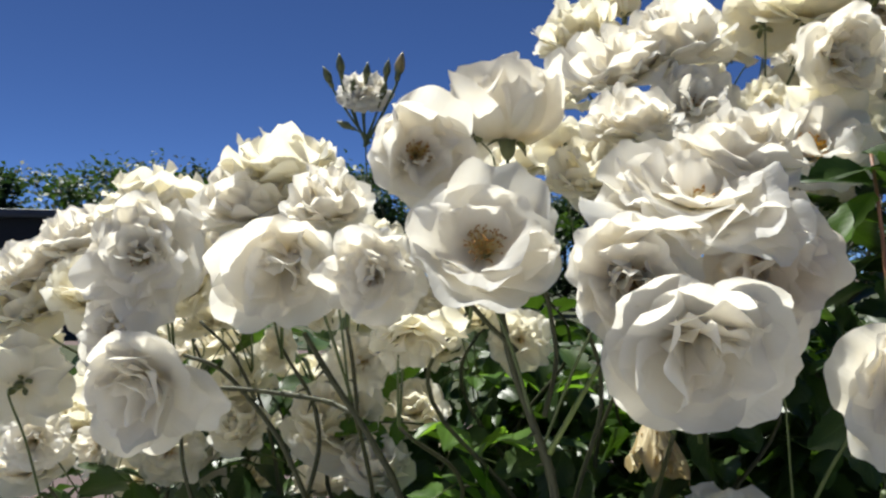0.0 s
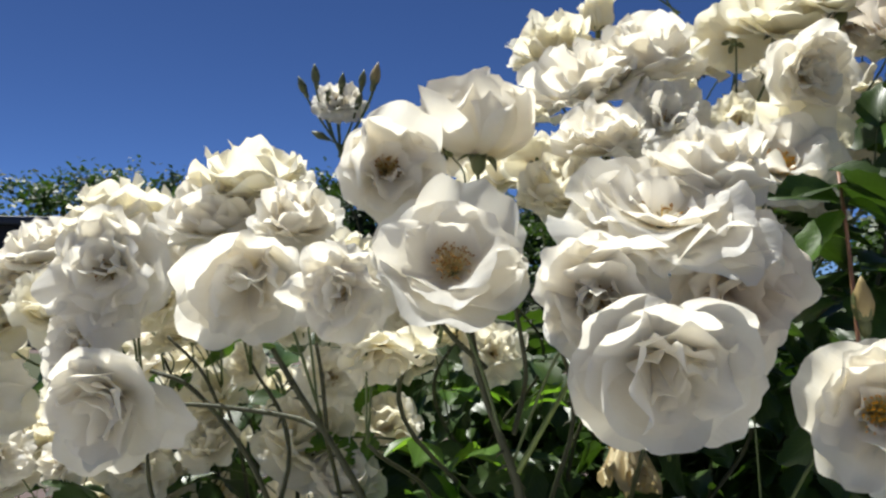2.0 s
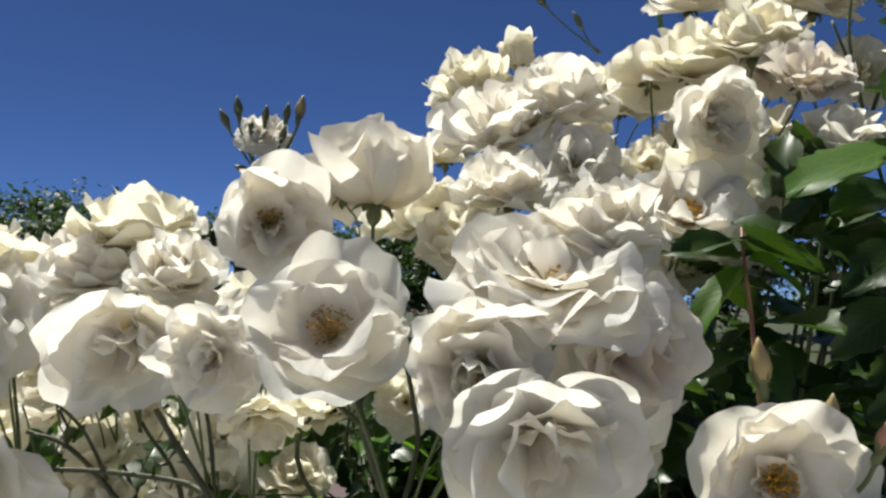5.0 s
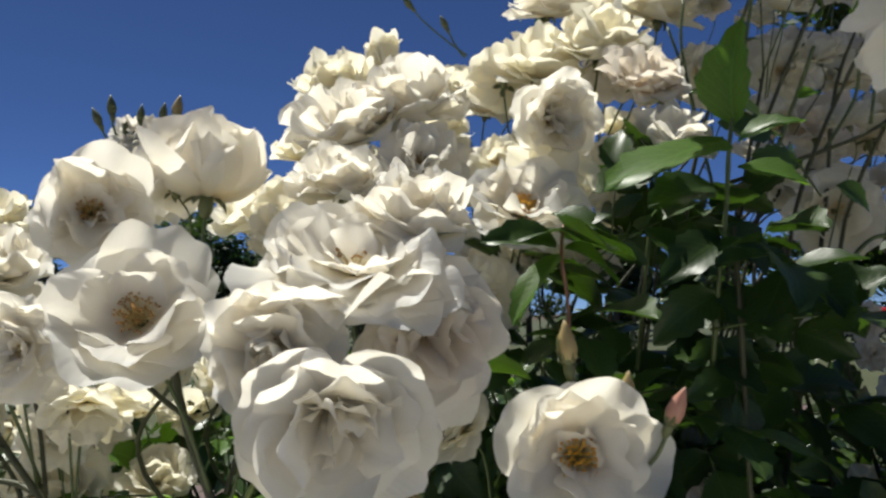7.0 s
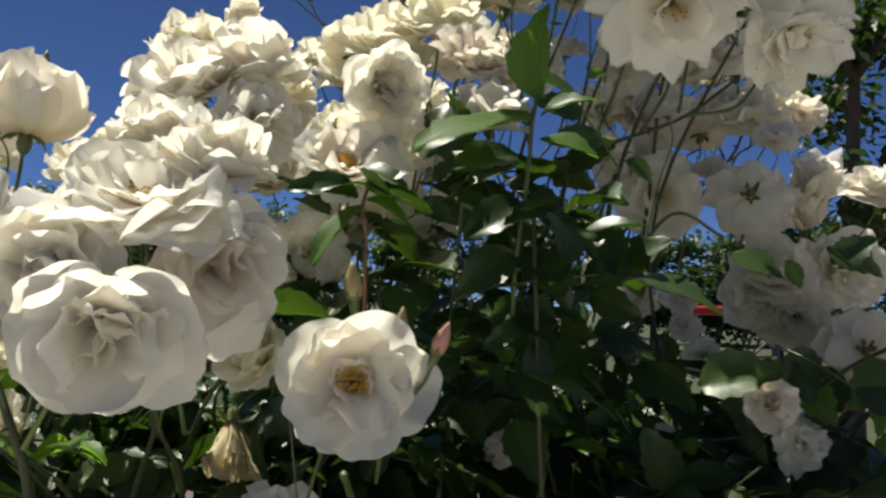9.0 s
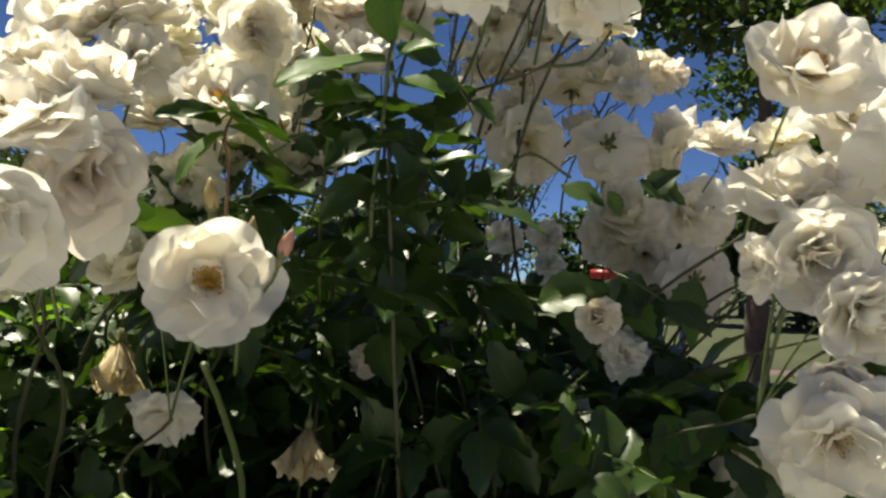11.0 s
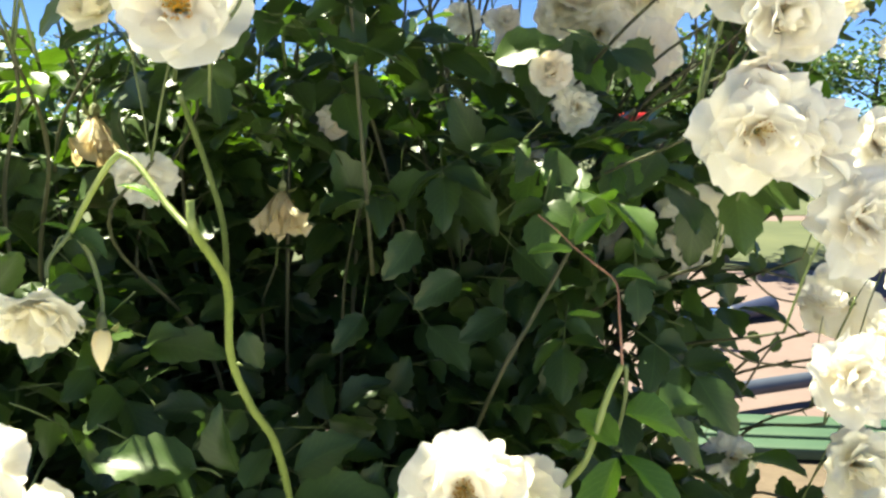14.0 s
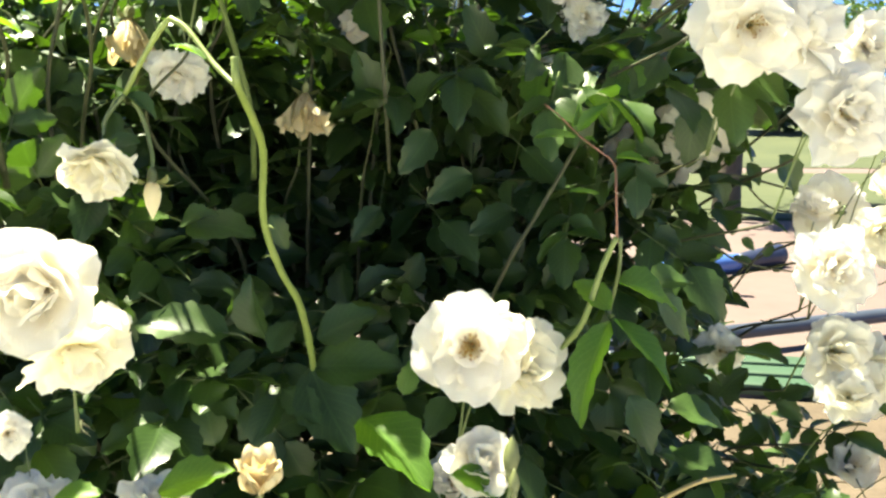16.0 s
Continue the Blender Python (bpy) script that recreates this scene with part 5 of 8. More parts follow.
rose(0.759, 0.817, 1.556, -0.14, -0.43, 0.89, 0.051, "tuft", 1, "white", stalk=(-0.02, 0.089, -0.112), spin=5)
rose(0.594, 0.650, 1.581, -0.30, -0.15, 0.94, 0.049, "tuft", 0, "cream", stalk=(0.012, 0.058, -0.114), spin=72)
rose(0.745, 0.862, 1.732, -0.25, -0.27, 0.93, 0.046, "tuft", 1, "cream", stalk=(-0.006, 0.058, -0.178), spin=139)
rose(0.558, 0.711, 1.544, 0.16, -0.65, 0.74, 0.056, "tuft", 0, "cream", stalk=(-0.003, 0.078, -0.08), spin=206)
rose(0.903, 0.346, 0.918, -0.21, -0.15, 0.96, 0.054, "tuft", 1, "cream", stalk=(-0.017, 0.04, -0.111), spin=273)
rose(0.880, 0.310, 1.133, -0.34, -0.04, 0.94, 0.050, "tuft", 0, "cream", stalk=(-0.023, 0.05, -0.096), spin=340)
rose(0.869, 0.267, 0.839, 0.08, -0.64, 0.76, 0.052, "tuft", 1, "cream", stalk=(-0.002, 0.07, -0.099), spin=47)
rose(0.810, 0.290, 1.158, -0.31, -0.49, 0.82, 0.049, "tuft", 0, "cream", stalk=(0.046, 0.07, -0.121), spin=114)
rose(0.915, 0.356, 1.151, -0.08, -0.57, 0.82, 0.047, "tuft", 1, "white", stalk=(0.003, 0.07, -0.103), spin=181)
rose(0.750, 0.247, 0.933, -0.46, -0.39, 0.80, 0.051, "tuft", 0, "cream", stalk=(0.014, 0.064, -0.102), spin=248)
rose(0.844, 0.288, 1.108, -0.22, -0.56, 0.80, 0.058, "tuft", 1, "cream", stalk=(0.012, 0.072, -0.071), spin=315)
rose(0.928, 0.365, 0.856, -0.29, -0.36, 0.89, 0.046, "tuft", 0, "white", stalk=(0.002, 0.06, -0.144), spin=22)
rose(0.910, 0.358, 0.785, -0.36, -0.34, 0.87, 0.057, "tuft", 1, "white", stalk=(0.021, 0.068, -0.073), spin=89)
rose(0.639, 0.606, 1.785, 0.40, -0.56, 0.73, 0.056, "tuft", 0, "cream", stalk=(-0.01, 0.067, -0.097), spin=156)
rose(0.494, 0.533, 1.721, -0.73, -0.68, 0.05, 0.053, "loose", 1, "cream", stalk=(0.006, 0.102, -0.099), spin=223)
rose(0.489, 0.611, 1.738, -0.06, -0.28, 0.96, 0.060, "tuft", 0, "cream", stalk=(0.011, 0.024, -0.117), spin=290)
rose(-0.360, 1.113, 1.229, 0.19, -0.39, 0.90, 0.057, "tuft", 1, "cream", stalk=(-0.007, 0.066, -0.11), spin=357)
rose(-0.142, 0.856, 1.228, -0.02, -0.38, 0.92, 0.065, "tuft", 0, "white", stalk=(-0.002, 0.079, -0.086), spin=64)
rose(-0.437, 1.057, 1.195, -0.14, -0.49, 0.86, 0.068, "tuft", 1, "cream", stalk=(0.005, 0.068, -0.106), spin=131)
rose(-0.512, 0.983, 1.192, 0.33, -0.61, 0.71, 0.063, "tuft", 0, "cream", stalk=(0.008, 0.067, -0.076), spin=198)
rose(-0.323, 1.138, 1.106, -0.11, -0.40, 0.91, 0.061, "tuft", 1, "cream", stalk=(0.004, 0.066, -0.111), spin=265)
rose(-0.366, 0.878, 1.293, -0.19, -0.62, 0.76, 0.067, "tuft", 0, "cream", stalk=(0.005, 0.069, -0.099), spin=332)
rose(-0.295, 0.912, 1.313, -0.38, -0.40, 0.83, 0.064, "tuft", 1, "white", stalk=(0.056, 0.081, -0.115), spin=39)
rose(-0.496, 0.982, 1.240, -0.27, -0.49, 0.83, 0.057, "tuft", 0, "cream", stalk=(-0.008, 0.068, -0.124), spin=106)
rose(-0.521, 1.052, 1.149, 0.06, -0.65, 0.76, 0.063, "tuft", 1, "cream", stalk=(-0.002, 0.07, -0.098), spin=173)
rose(-0.318, 0.878, 1.197, -0.17, -0.46, 0.87, 0.063, "tuft", 0, "cream", stalk=(0.006, 0.068, -0.108), spin=240)
rose(-0.002, 0.706, 1.372, -0.50, -0.84, 0.21, 0.048, "cupped", 1, "cream", stalk=(0.038, 0.097, -0.119), spin=307)
rose(-0.181, 0.724, 1.298, -0.22, -0.44, 0.87, 0.061, "tuft", 0, "cream", stalk=(-0.007, 0.066, -0.073), spin=14)
rose(-0.242, 0.818, 1.205, -0.27, -0.57, 0.78, 0.061, "tuft", 1, "white", stalk=(0.017, 0.054, -0.086), spin=81)
rose(-0.048, 0.815, 1.326, -0.22, -0.28, 0.93, 0.057, "tuft", 0, "cream", stalk=(0.008, 0.07, -0.144), spin=148)
rose(-0.075, 0.823, 1.193, -0.24, -0.29, 0.93, 0.051, "tuft", 1, "white", stalk=(-0.012, 0.039, -0.114), spin=215)
rose(-0.001, 0.833, 1.324, -0.27, -0.47, 0.84, 0.059, "tuft", 0, "cream", stalk=(-0.039, 0.052, -0.142), spin=282)
rose(-0.118, 0.782, 1.262, -0.07, -0.38, 0.92, 0.057, "tuft", 1, "cream", stalk=(0.0, 0.014, -0.08), spin=349)
rose(-0.086, 0.828, 1.293, -0.15, -0.60, 0.79, 0.058, "tuft", 0, "cream", stalk=(0.046, 0.057, -0.111), spin=56)
rose(-0.210, 0.763, 1.355, -0.05, -0.30, 0.95, 0.060, "tuft", 1, "white", stalk=(0.022, 0.027, -0.13), spin=123)
rose(-0.057, 0.826, 1.243, 0.06, -0.28, 0.96, 0.060, "tuft", 0, "white", stalk=(0.017, 0.058, -0.061), spin=190)
rose(-0.176, 0.708, 1.263, -0.30, -0.66, 0.69, 0.055, "mound", 1, "cream", stalk=(0.058, 0.088, -0.077), spin=257)
rose(-0.012, 0.897, 1.198, -0.22, -0.43, 0.88, 0.051, "tuft", 0, "cream", stalk=(0.008, 0.067, -0.108), spin=324)
rose(0.032, 0.757, 1.360, 0.08, -0.50, 0.86, 0.057, "tuft", 1, "cream", stalk=(0.004, 0.046, -0.107), spin=31)
rose(-0.143, 0.711, 1.336, -0.35, -0.89, 0.29, 0.041, "cupped", 0, "cream", stalk=(-0.045, 0.079, -0.111), spin=98)
rose(-0.117, 0.782, 1.194, -0.22, -0.12, 0.97, 0.061, "tuft", 1, "white", stalk=(0.03, 0.08, -0.115), spin=165)
rose(-0.086, 0.901, 1.348, 0.00, -0.54, 0.84, 0.051, "tuft", 0, "cream", stalk=(-0.0, 0.069, -0.105), spin=232)
rose(-0.217, 0.850, 1.295, 0.07, -0.42, 0.90, 0.051, "tuft", 1, "cream", stalk=(-0.024, 0.059, -0.129), spin=299)
rose(-0.192, 0.805, 1.253, 0.11, -0.59, 0.80, 0.053, "tuft", 0, "cream", stalk=(-0.033, 0.066, -0.133), spin=6)
rose(-0.189, 0.894, 1.309, 0.47, -0.56, 0.68, 0.054, "tuft", 1, "cream", stalk=(-0.05, 0.098, -0.111), spin=73)
rose(-0.201, 0.844, 1.190, 0.28, -0.43, 0.86, 0.059, "tuft", 0, "cream", stalk=(-0.024, 0.027, -0.07), spin=140)
rose(-0.057, 0.676, 1.235, 0.17, -0.43, 0.89, 0.065, "mound", 1, "white", stalk=(-0.006, 0.066, -0.11), spin=207)
rose(-0.070, 0.733, 1.317, 0.13, -0.30, 0.94, 0.057, "tuft", 0, "white", stalk=(-0.048, 0.063, -0.135), spin=274)
rose(-0.307, 0.722, 1.246, -0.45, -0.86, 0.25, 0.047, "loose", 1, "white", stalk=(-0.021, 0.057, -0.099), spin=341)
rose(-0.353, 0.701, 1.258, 0.25, -0.94, 0.23, 0.053, "loose", 0, "white", stalk=(0.025, 0.079, -0.111), spin=48)
rose(-0.293, 0.766, 1.313, 0.45, -0.46, 0.76, 0.060, "tuft", 1, "cream", stalk=(0.011, 0.095, -0.071), spin=115)
rose(-0.421, 0.800, 1.353, -0.02, -0.39, 0.92, 0.055, "tuft", 0, "white", stalk=(0.018, 0.046, -0.116), spin=182)
rose(-0.311, 0.829, 1.196, -0.30, -0.47, 0.83, 0.060, "tuft", 1, "cream", stalk=(-0.001, 0.116, -0.107), spin=249)
rose(-0.388, 0.787, 1.269, 0.08, -0.63, 0.77, 0.059, "tuft", 0, "cream", stalk=(0.031, 0.08, -0.145), spin=316)
rose(-0.252, 0.805, 1.349, -0.35, -0.44, 0.83, 0.064, "tuft", 1, "white", stalk=(-0.03, 0.056, -0.107), spin=23)
rose(-0.387, 0.756, 1.337, -0.03, -0.57, 0.82, 0.065, "tuft", 0, "cream", stalk=(-0.017, 0.09, -0.099), spin=90)
rose(-0.283, 0.727, 1.346, -0.02, -0.43, 0.90, 0.064, "tuft", 1, "cream", stalk=(-0.013, 0.023, -0.064), spin=157)
rose(-0.207, 0.747, 1.389, 0.12, -0.32, 0.94, 0.052, "tuft", 0, "cream", stalk=(0.02, 0.066, -0.082), spin=224)
# shaded blooms of the overhanging spray, their backs turned down
rose(0.657, 0.840, 1.698, 0.15, 0.20, 0.97, 0.086, "tuft", 2, "blush", stalk=(0.030, 0.060, -0.050), spin=0)
rose(0.704, 0.800, 1.670, -0.35, -0.45, 0.82, 0.090, "tuft", 3, "cream", stalk=(0.010, 0.060, -0.050), spin=37)
rose(0.807, 0.840, 1.714, 0.30, -0.35, 0.89, 0.094, "tuft", 2, "cream", stalk=(-0.010, 0.060, -0.050), spin=74)
rose(0.653, 0.780, 1.605, -0.20, -0.62, 0.76, 0.086, "tuft", 3, "blush", stalk=(-0.030, 0.060, -0.050), spin=111)
rose(0.750, 0.820, 1.607, 0.25, 0.30, 0.92, 0.090, "tuft", 2, "cream", stalk=(0.030, 0.060, -0.050), spin=148)
rose(0.810, 0.800, 1.622, -0.30, -0.50, 0.81, 0.094, "tuft", 3, "cream", stalk=(0.010, 0.060, -0.050), spin=185)
rose(0.905, 0.840, 1.647, 0.20, -0.55, 0.81, 0.086, "tuft", 2, "blush", stalk=(-0.010, 0.060, -0.050), spin=222)
rose(0.642, 0.800, 1.546, -0.25, -0.85, 0.46, 0.090, "tuft", 3, "cream", stalk=(-0.030, 0.060, -0.050), spin=259)
rose(0.639, 0.740, 1.514, -0.30, -0.90, -0.30, 0.094, "tuft", 2, "cream", stalk=(0.030, 0.060, -0.050), spin=296)
rose(0.767, 0.740, 1.512, 0.10, -0.88, -0.46, 0.086, "tuft", 3, "blush", stalk=(0.010, 0.060, -0.050), spin=333)
# withered blooms
rose(0.352, 0.623, 1.200, -0.19, -0.45, -0.87, 0.095, "withered", 1, "faded", stalk=(0.004, 0.059, -0.083), spin=291, words="withered tan rose head hanging in the bush")
rose(0.184, 0.711, 1.277, -0.05, -0.40, -0.92, 0.109, "withered", 0, "faded", stalk=(0.001, 0.058, -0.082), spin=358, words="withered tan rose head with drooping dry petals")
rose(0.412, 0.585, 1.261, -0.86, -0.02, 0.52, 0.059, "young", 1, "blush", stalk=(0.017, 0.05, -0.11), spin=65, words="small half-opened cream rose among dark leaves")
rose(0.229, 0.275, 0.933, -0.06, -0.12, 0.99, 0.049, "young", 0, "faded", stalk=(0.001, 0.052, -0.12), spin=132, words="faded ochre rose past its bloom")
# buds
rose_bud(-0.158, 1.118, 1.673, -0.41, -0.03, 0.91, 0.025, SEPAL, stalk=(0.056, 0.003, -0.086))
rose_bud(-0.143, 1.118, 1.687, -0.10, -0.03, 0.99, 0.027, SEPAL, stalk=(0.037, 0.004, -0.102))
rose_bud(-0.127, 1.120, 1.660, 0.00, -0.13, 0.99, 0.024, SEPAL, stalk=(0.019, 0.003, -0.073))
rose_bud(-0.108, 1.118, 1.678, 0.10, -0.03, 0.99, 0.024, SEPAL, stalk=(-0.002, 0.003, -0.091))
rose_bud(-0.080, 1.118, 1.682, 0.15, -0.03, 0.99, 0.024, SEPAL, stalk=(-0.029, 0.003, -0.095))
rose_bud(-0.063, 1.118, 1.685, 0.20, -0.03, 0.98, 0.032, BUD_OCHRE, stalk=(-0.048, 0.004, -0.102))
rose_bud(-0.130, 1.121, 1.610, -0.91, -0.01, 0.41, 0.022, SEPAL, stalk=(0.032, 0.001, -0.016))
rose_bud(-0.086, 1.121, 1.654, 0.31, -0.24, 0.92, 0.022, SEPAL, stalk=(-0.025, 0.002, -0.065))
rose_bud(-0.114, 1.123, 1.645, 0.00, -0.32, 0.95, 0.022, SEPAL, stalk=(0.006, 0.002, -0.057))
rose_bud(0.279, 0.389, 1.357, 0.27, -0.34, 0.90, 0.021, BUD_RED, stalk=(-0.025, 0.02, -0.035), words="pinkish red rose bud on a curved stalk")
rose_bud(0.238, 0.420, 1.386, -0.10, -0.07, 0.99, 0.024, BUD_OCHRE, words="ochre rose bud with brown sepals")
rose_bud(0.260, 0.399, 1.365, 0.10, -0.10, 0.99, 0.019, BUD_OCHRE, words="ochre rose bud with brown sepals")
rose_bud(0.256, 0.833, 1.721, -0.44, 0.01, 0.90, 0.016, SEPAL, stalk=(0.02, 0.0, -0.03))
rose_bud(0.219, 0.838, 1.744, -0.64, 0.05, 0.77, 0.016, SEPAL, stalk=(0.06, 0.0, -0.05))
rose_bud(0.174, 0.297, 1.146, -0.06, -0.24, -0.97, 0.024, CREAM, stalk=(-0.008, 0.006, 0.05), words="nodding cream bud with spread sepals", opened=True)
rose_bud(0.395, 0.225, 0.941, 0.08, 0.07, 0.99, 0.026, SEPAL, words="fat green rose bud beside a white bloom")
rose_bud(0.388, 0.206, 0.935, 0.03, 0.09, 1.00, 0.017, SEPAL)
# flowering canes that bear the clusters
cane((0.056, 0.463, 1.300), (0.078, 0.561, 1.230), (0.054, 0.660, 1.060), (0.174, 0.700, 0.650), (0.232, 0.700, -0.010), r0=0.0013, r1=0.0032, skin=CANE, thorns=8, name="flowering_cane", seed=0)
cane((0.017, 0.556, 1.376), (-0.008, 0.608, 1.306), (0.099, 0.660, 1.136), (0.150, 0.700, 0.688), (0.217, 0.700, -0.010), r0=0.0013, r1=0.0032, skin=CANE, thorns=8, name="flowering_cane", seed=1)
cane((0.131, 0.459, 1.311), (0.145, 0.560, 1.241), (0.132, 0.660, 1.071), (0.218, 0.700, 0.655), (0.262, 0.700, -0.010), r0=0.0013, r1=0.0032, skin=CANE, thorns=8, name="flowering_cane", seed=2)
cane((0.250, 0.640, 1.350), (0.279, 0.670, 1.280), (0.214, 0.700, 1.110), (0.290, 0.740, 0.675), (0.310, 0.700, -0.010), r0=0.0013, r1=0.0032, skin=CANE, thorns=8, name="flowering_cane", seed=3)
cane((0.336, 0.675, 1.474), (0.377, 0.705, 1.404), (0.268, 0.735, 1.234), (0.341, 0.775, 0.737), (0.344, 0.700, -0.010), r0=0.0013, r1=0.0032, skin=CANE, thorns=8, name="flowering_cane", seed=4)
cane((-0.204, 0.625, 1.288), (-0.202, 0.655, 1.218), (-0.142, 0.685, 1.048), (0.017, 0.725, 0.644), (0.128, 0.700, -0.010), r0=0.0013, r1=0.0032, skin=CANE, thorns=8, name="flowering_cane", seed=5)
cane((-0.064, 0.561, 1.314), (-0.054, 0.610, 1.244), (-0.030, 0.660, 1.074), (0.102, 0.700, 0.657), (0.185, 0.700, -0.010), r0=0.0013, r1=0.0032, skin=CANE, thorns=8, name="flowering_cane", seed=6)
cane((-0.027, 0.501, 1.307), (0.014, 0.580, 1.237), (-0.051, 0.660, 1.067), (0.124, 0.700, 0.654), (0.199, 0.700, -0.010), r0=0.0013, r1=0.0032, skin=CANE, thorns=8, name="flowering_cane", seed=7)
cane((-0.124, 0.624, 1.344), (-0.100, 0.654, 1.274), (-0.109, 0.684, 1.104), (0.065, 0.724, 0.672), (0.160, 0.700, -0.010), r0=0.0013, r1=0.0032, skin=CANE, thorns=8, name="flowering_cane", seed=8)
cane((-0.296, 0.750, 1.282), (-0.265, 0.780, 1.212), (-0.270, 0.810, 1.042), (-0.038, 0.850, 0.641), (0.092, 0.700, -0.010), r0=0.0013, r1=0.0032, skin=CANE, thorns=8, name="flowering_cane", seed=9)
cane((-0.324, 0.656, 1.214), (-0.321, 0.686, 1.144), (-0.246, 0.716, 0.974), (-0.054, 0.756, 0.607), (0.081, 0.700, -0.010), r0=0.0013, r1=0.0032, skin=CANE, thorns=8, name="flowering_cane", seed=10)
cane((0.189, 0.859, 1.530), (0.158, 0.889, 1.460), (0.260, 0.919, 1.290), (0.253, 0.959, 0.765), (0.286, 0.700, -0.010), r0=0.0013, r1=0.0032, skin=CANE, thorns=8, name="flowering_cane", seed=11)
cane((0.167, 0.707, 1.427), (0.194, 0.737, 1.357), (0.143, 0.767, 1.187), (0.240, 0.807, 0.714), (0.277, 0.700, -0.010), r0=0.0013, r1=0.0032, skin=CANE, thorns=8, name="flowering_cane", seed=12)
cane((0.310, 0.768, 1.517), (0.275, 0.798, 1.447), (0.371, 0.828, 1.277), (0.326, 0.868, 0.759), (0.334, 0.700, -0.010), r0=0.0013, r1=0.0032, skin=CANE, thorns=8, name="flowering_cane", seed=13)
cane((0.105, 0.596, 1.370), (0.123, 0.628, 1.300), (0.105, 0.660, 1.130), (0.203, 0.700, 0.685), (0.252, 0.700, -0.010), r0=0.0013, r1=0.0032, skin=CANE, thorns=8, name="flowering_cane", seed=14)
cane((0.038, 0.741, 1.359), (0.020, 0.771, 1.289), (0.105, 0.801, 1.119), (0.163, 0.841, 0.679), (0.225, 0.700, -0.010), r0=0.0013, r1=0.0032, skin=CANE, thorns=8, name="flowering_cane", seed=15)
cane((-0.114, 1.197, 1.544), (-0.088, 1.227, 1.474), (-0.102, 1.257, 1.304), (0.071, 1.297, 0.772), (0.164, 0.700, -0.010), r0=0.0013, r1=0.0032, skin=CANE, thorns=8, name="flowering_cane", seed=16)
cane((0.407, 0.810, 1.558), (0.419, 0.840, 1.488), (0.381, 0.870, 1.318), (0.384, 0.910, 0.779), (0.373, 0.700, -0.010), r0=0.0013, r1=0.0032, skin=CANE, thorns=8, name="flowering_cane", seed=17)
cane((0.452, 0.734, 1.519), (0.453, 0.764, 1.449), (0.439, 0.794, 1.279), (0.411, 0.834, 0.759), (0.391, 0.700, -0.010), r0=0.0013, r1=0.0032, skin=CANE, thorns=8, name="flowering_cane", seed=18)
cane((-0.118, 0.796, 1.182), (-0.119, 0.826, 1.112), (-0.059, 0.856, 0.942), (0.069, 0.896, 0.591), (0.163, 0.700, -0.010), r0=0.0013, r1=0.0032, skin=CANE, thorns=8, name="flowering_cane", seed=19)
cane((-0.081, 0.686, 1.273), (-0.098, 0.716, 1.203), (-0.001, 0.746, 1.033), (0.092, 0.786, 0.636), (0.178, 0.700, -0.010), r0=0.0013, r1=0.0032, skin=CANE, thorns=8, name="flowering_cane", seed=20)
cane((-0.225, 0.871, 1.120), (-0.183, 0.901, 1.050), (-0.226, 0.931, 0.880), (0.005, 0.971, 0.560), (0.120, 0.700, -0.010), r0=0.0013, r1=0.0032, skin=CANE, thorns=8, name="flowering_cane", seed=21)
cane((-0.357, 0.867, 1.124), (-0.352, 0.897, 1.054), (-0.280, 0.927, 0.884), (-0.074, 0.967, 0.562), (0.067, 0.700, -0.010), r0=0.0013, r1=0.0032, skin=CANE, thorns=8, name="flowering_cane", seed=22)
cane((-0.239, 0.992, 1.198), (-0.200, 1.022, 1.128), (-0.233, 1.052, 0.958), (-0.003, 1.092, 0.599), (0.114, 0.700, -0.010), r0=0.0013, r1=0.0032, skin=CANE, thorns=8, name="flowering_cane", seed=23)
cane((-0.144, 0.935, 1.142), (-0.176, 0.965, 1.072), (-0.031, 0.995, 0.902), (0.054, 1.035, 0.571), (0.152, 0.700, -0.010), r0=0.0013, r1=0.0032, skin=CANE, thorns=8, name="flowering_cane", seed=24)
cane((-0.283, 0.861, 1.243), (-0.323, 0.891, 1.173), (-0.140, 0.921, 1.003), (-0.030, 0.961, 0.621), (0.097, 0.700, -0.010), r0=0.0013, r1=0.0032, skin=CANE, thorns=8, name="flowering_cane", seed=25)
cane((-0.241, 0.909, 1.166), (-0.268, 0.939, 1.096), (-0.125, 0.969, 0.926), (-0.005, 1.009, 0.583), (0.114, 0.700, -0.010), r0=0.0013, r1=0.0032, skin=CANE, thorns=8, name="flowering_cane", seed=26)
cane((-0.040, 0.885, 1.182), (-0.056, 0.915, 1.112), (0.032, 0.945, 0.942), (0.116, 0.985, 0.591), (0.194, 0.700, -0.010), r0=0.0013, r1=0.0032, skin=CANE, thorns=8, name="flowering_cane", seed=27)
cane((0.036, 0.803, 1.253), (0.076, 0.833, 1.183), (0.005, 0.863, 1.013), (0.161, 0.903, 0.627), (0.224, 0.700, -0.010), r0=0.0013, r1=0.0032, skin=CANE, thorns=8, name="flowering_cane", seed=28)
cane((0.222, 0.509, 1.235), (0.190, 0.585, 1.165), (0.289, 0.660, 0.995), (0.273, 0.700, 0.618), (0.299, 0.700, -0.010), r0=0.0013, r1=0.0032, skin=CANE, thorns=8, name="flowering_cane", seed=29)
cane((0.381, 0.634, 1.414), (0.383, 0.664, 1.344), (0.374, 0.694, 1.174), (0.368, 0.734, 0.707), (0.362, 0.700, -0.010), r0=0.0013, r1=0.0032, skin=CANE, thorns=8, name="flowering_cane", seed=30)
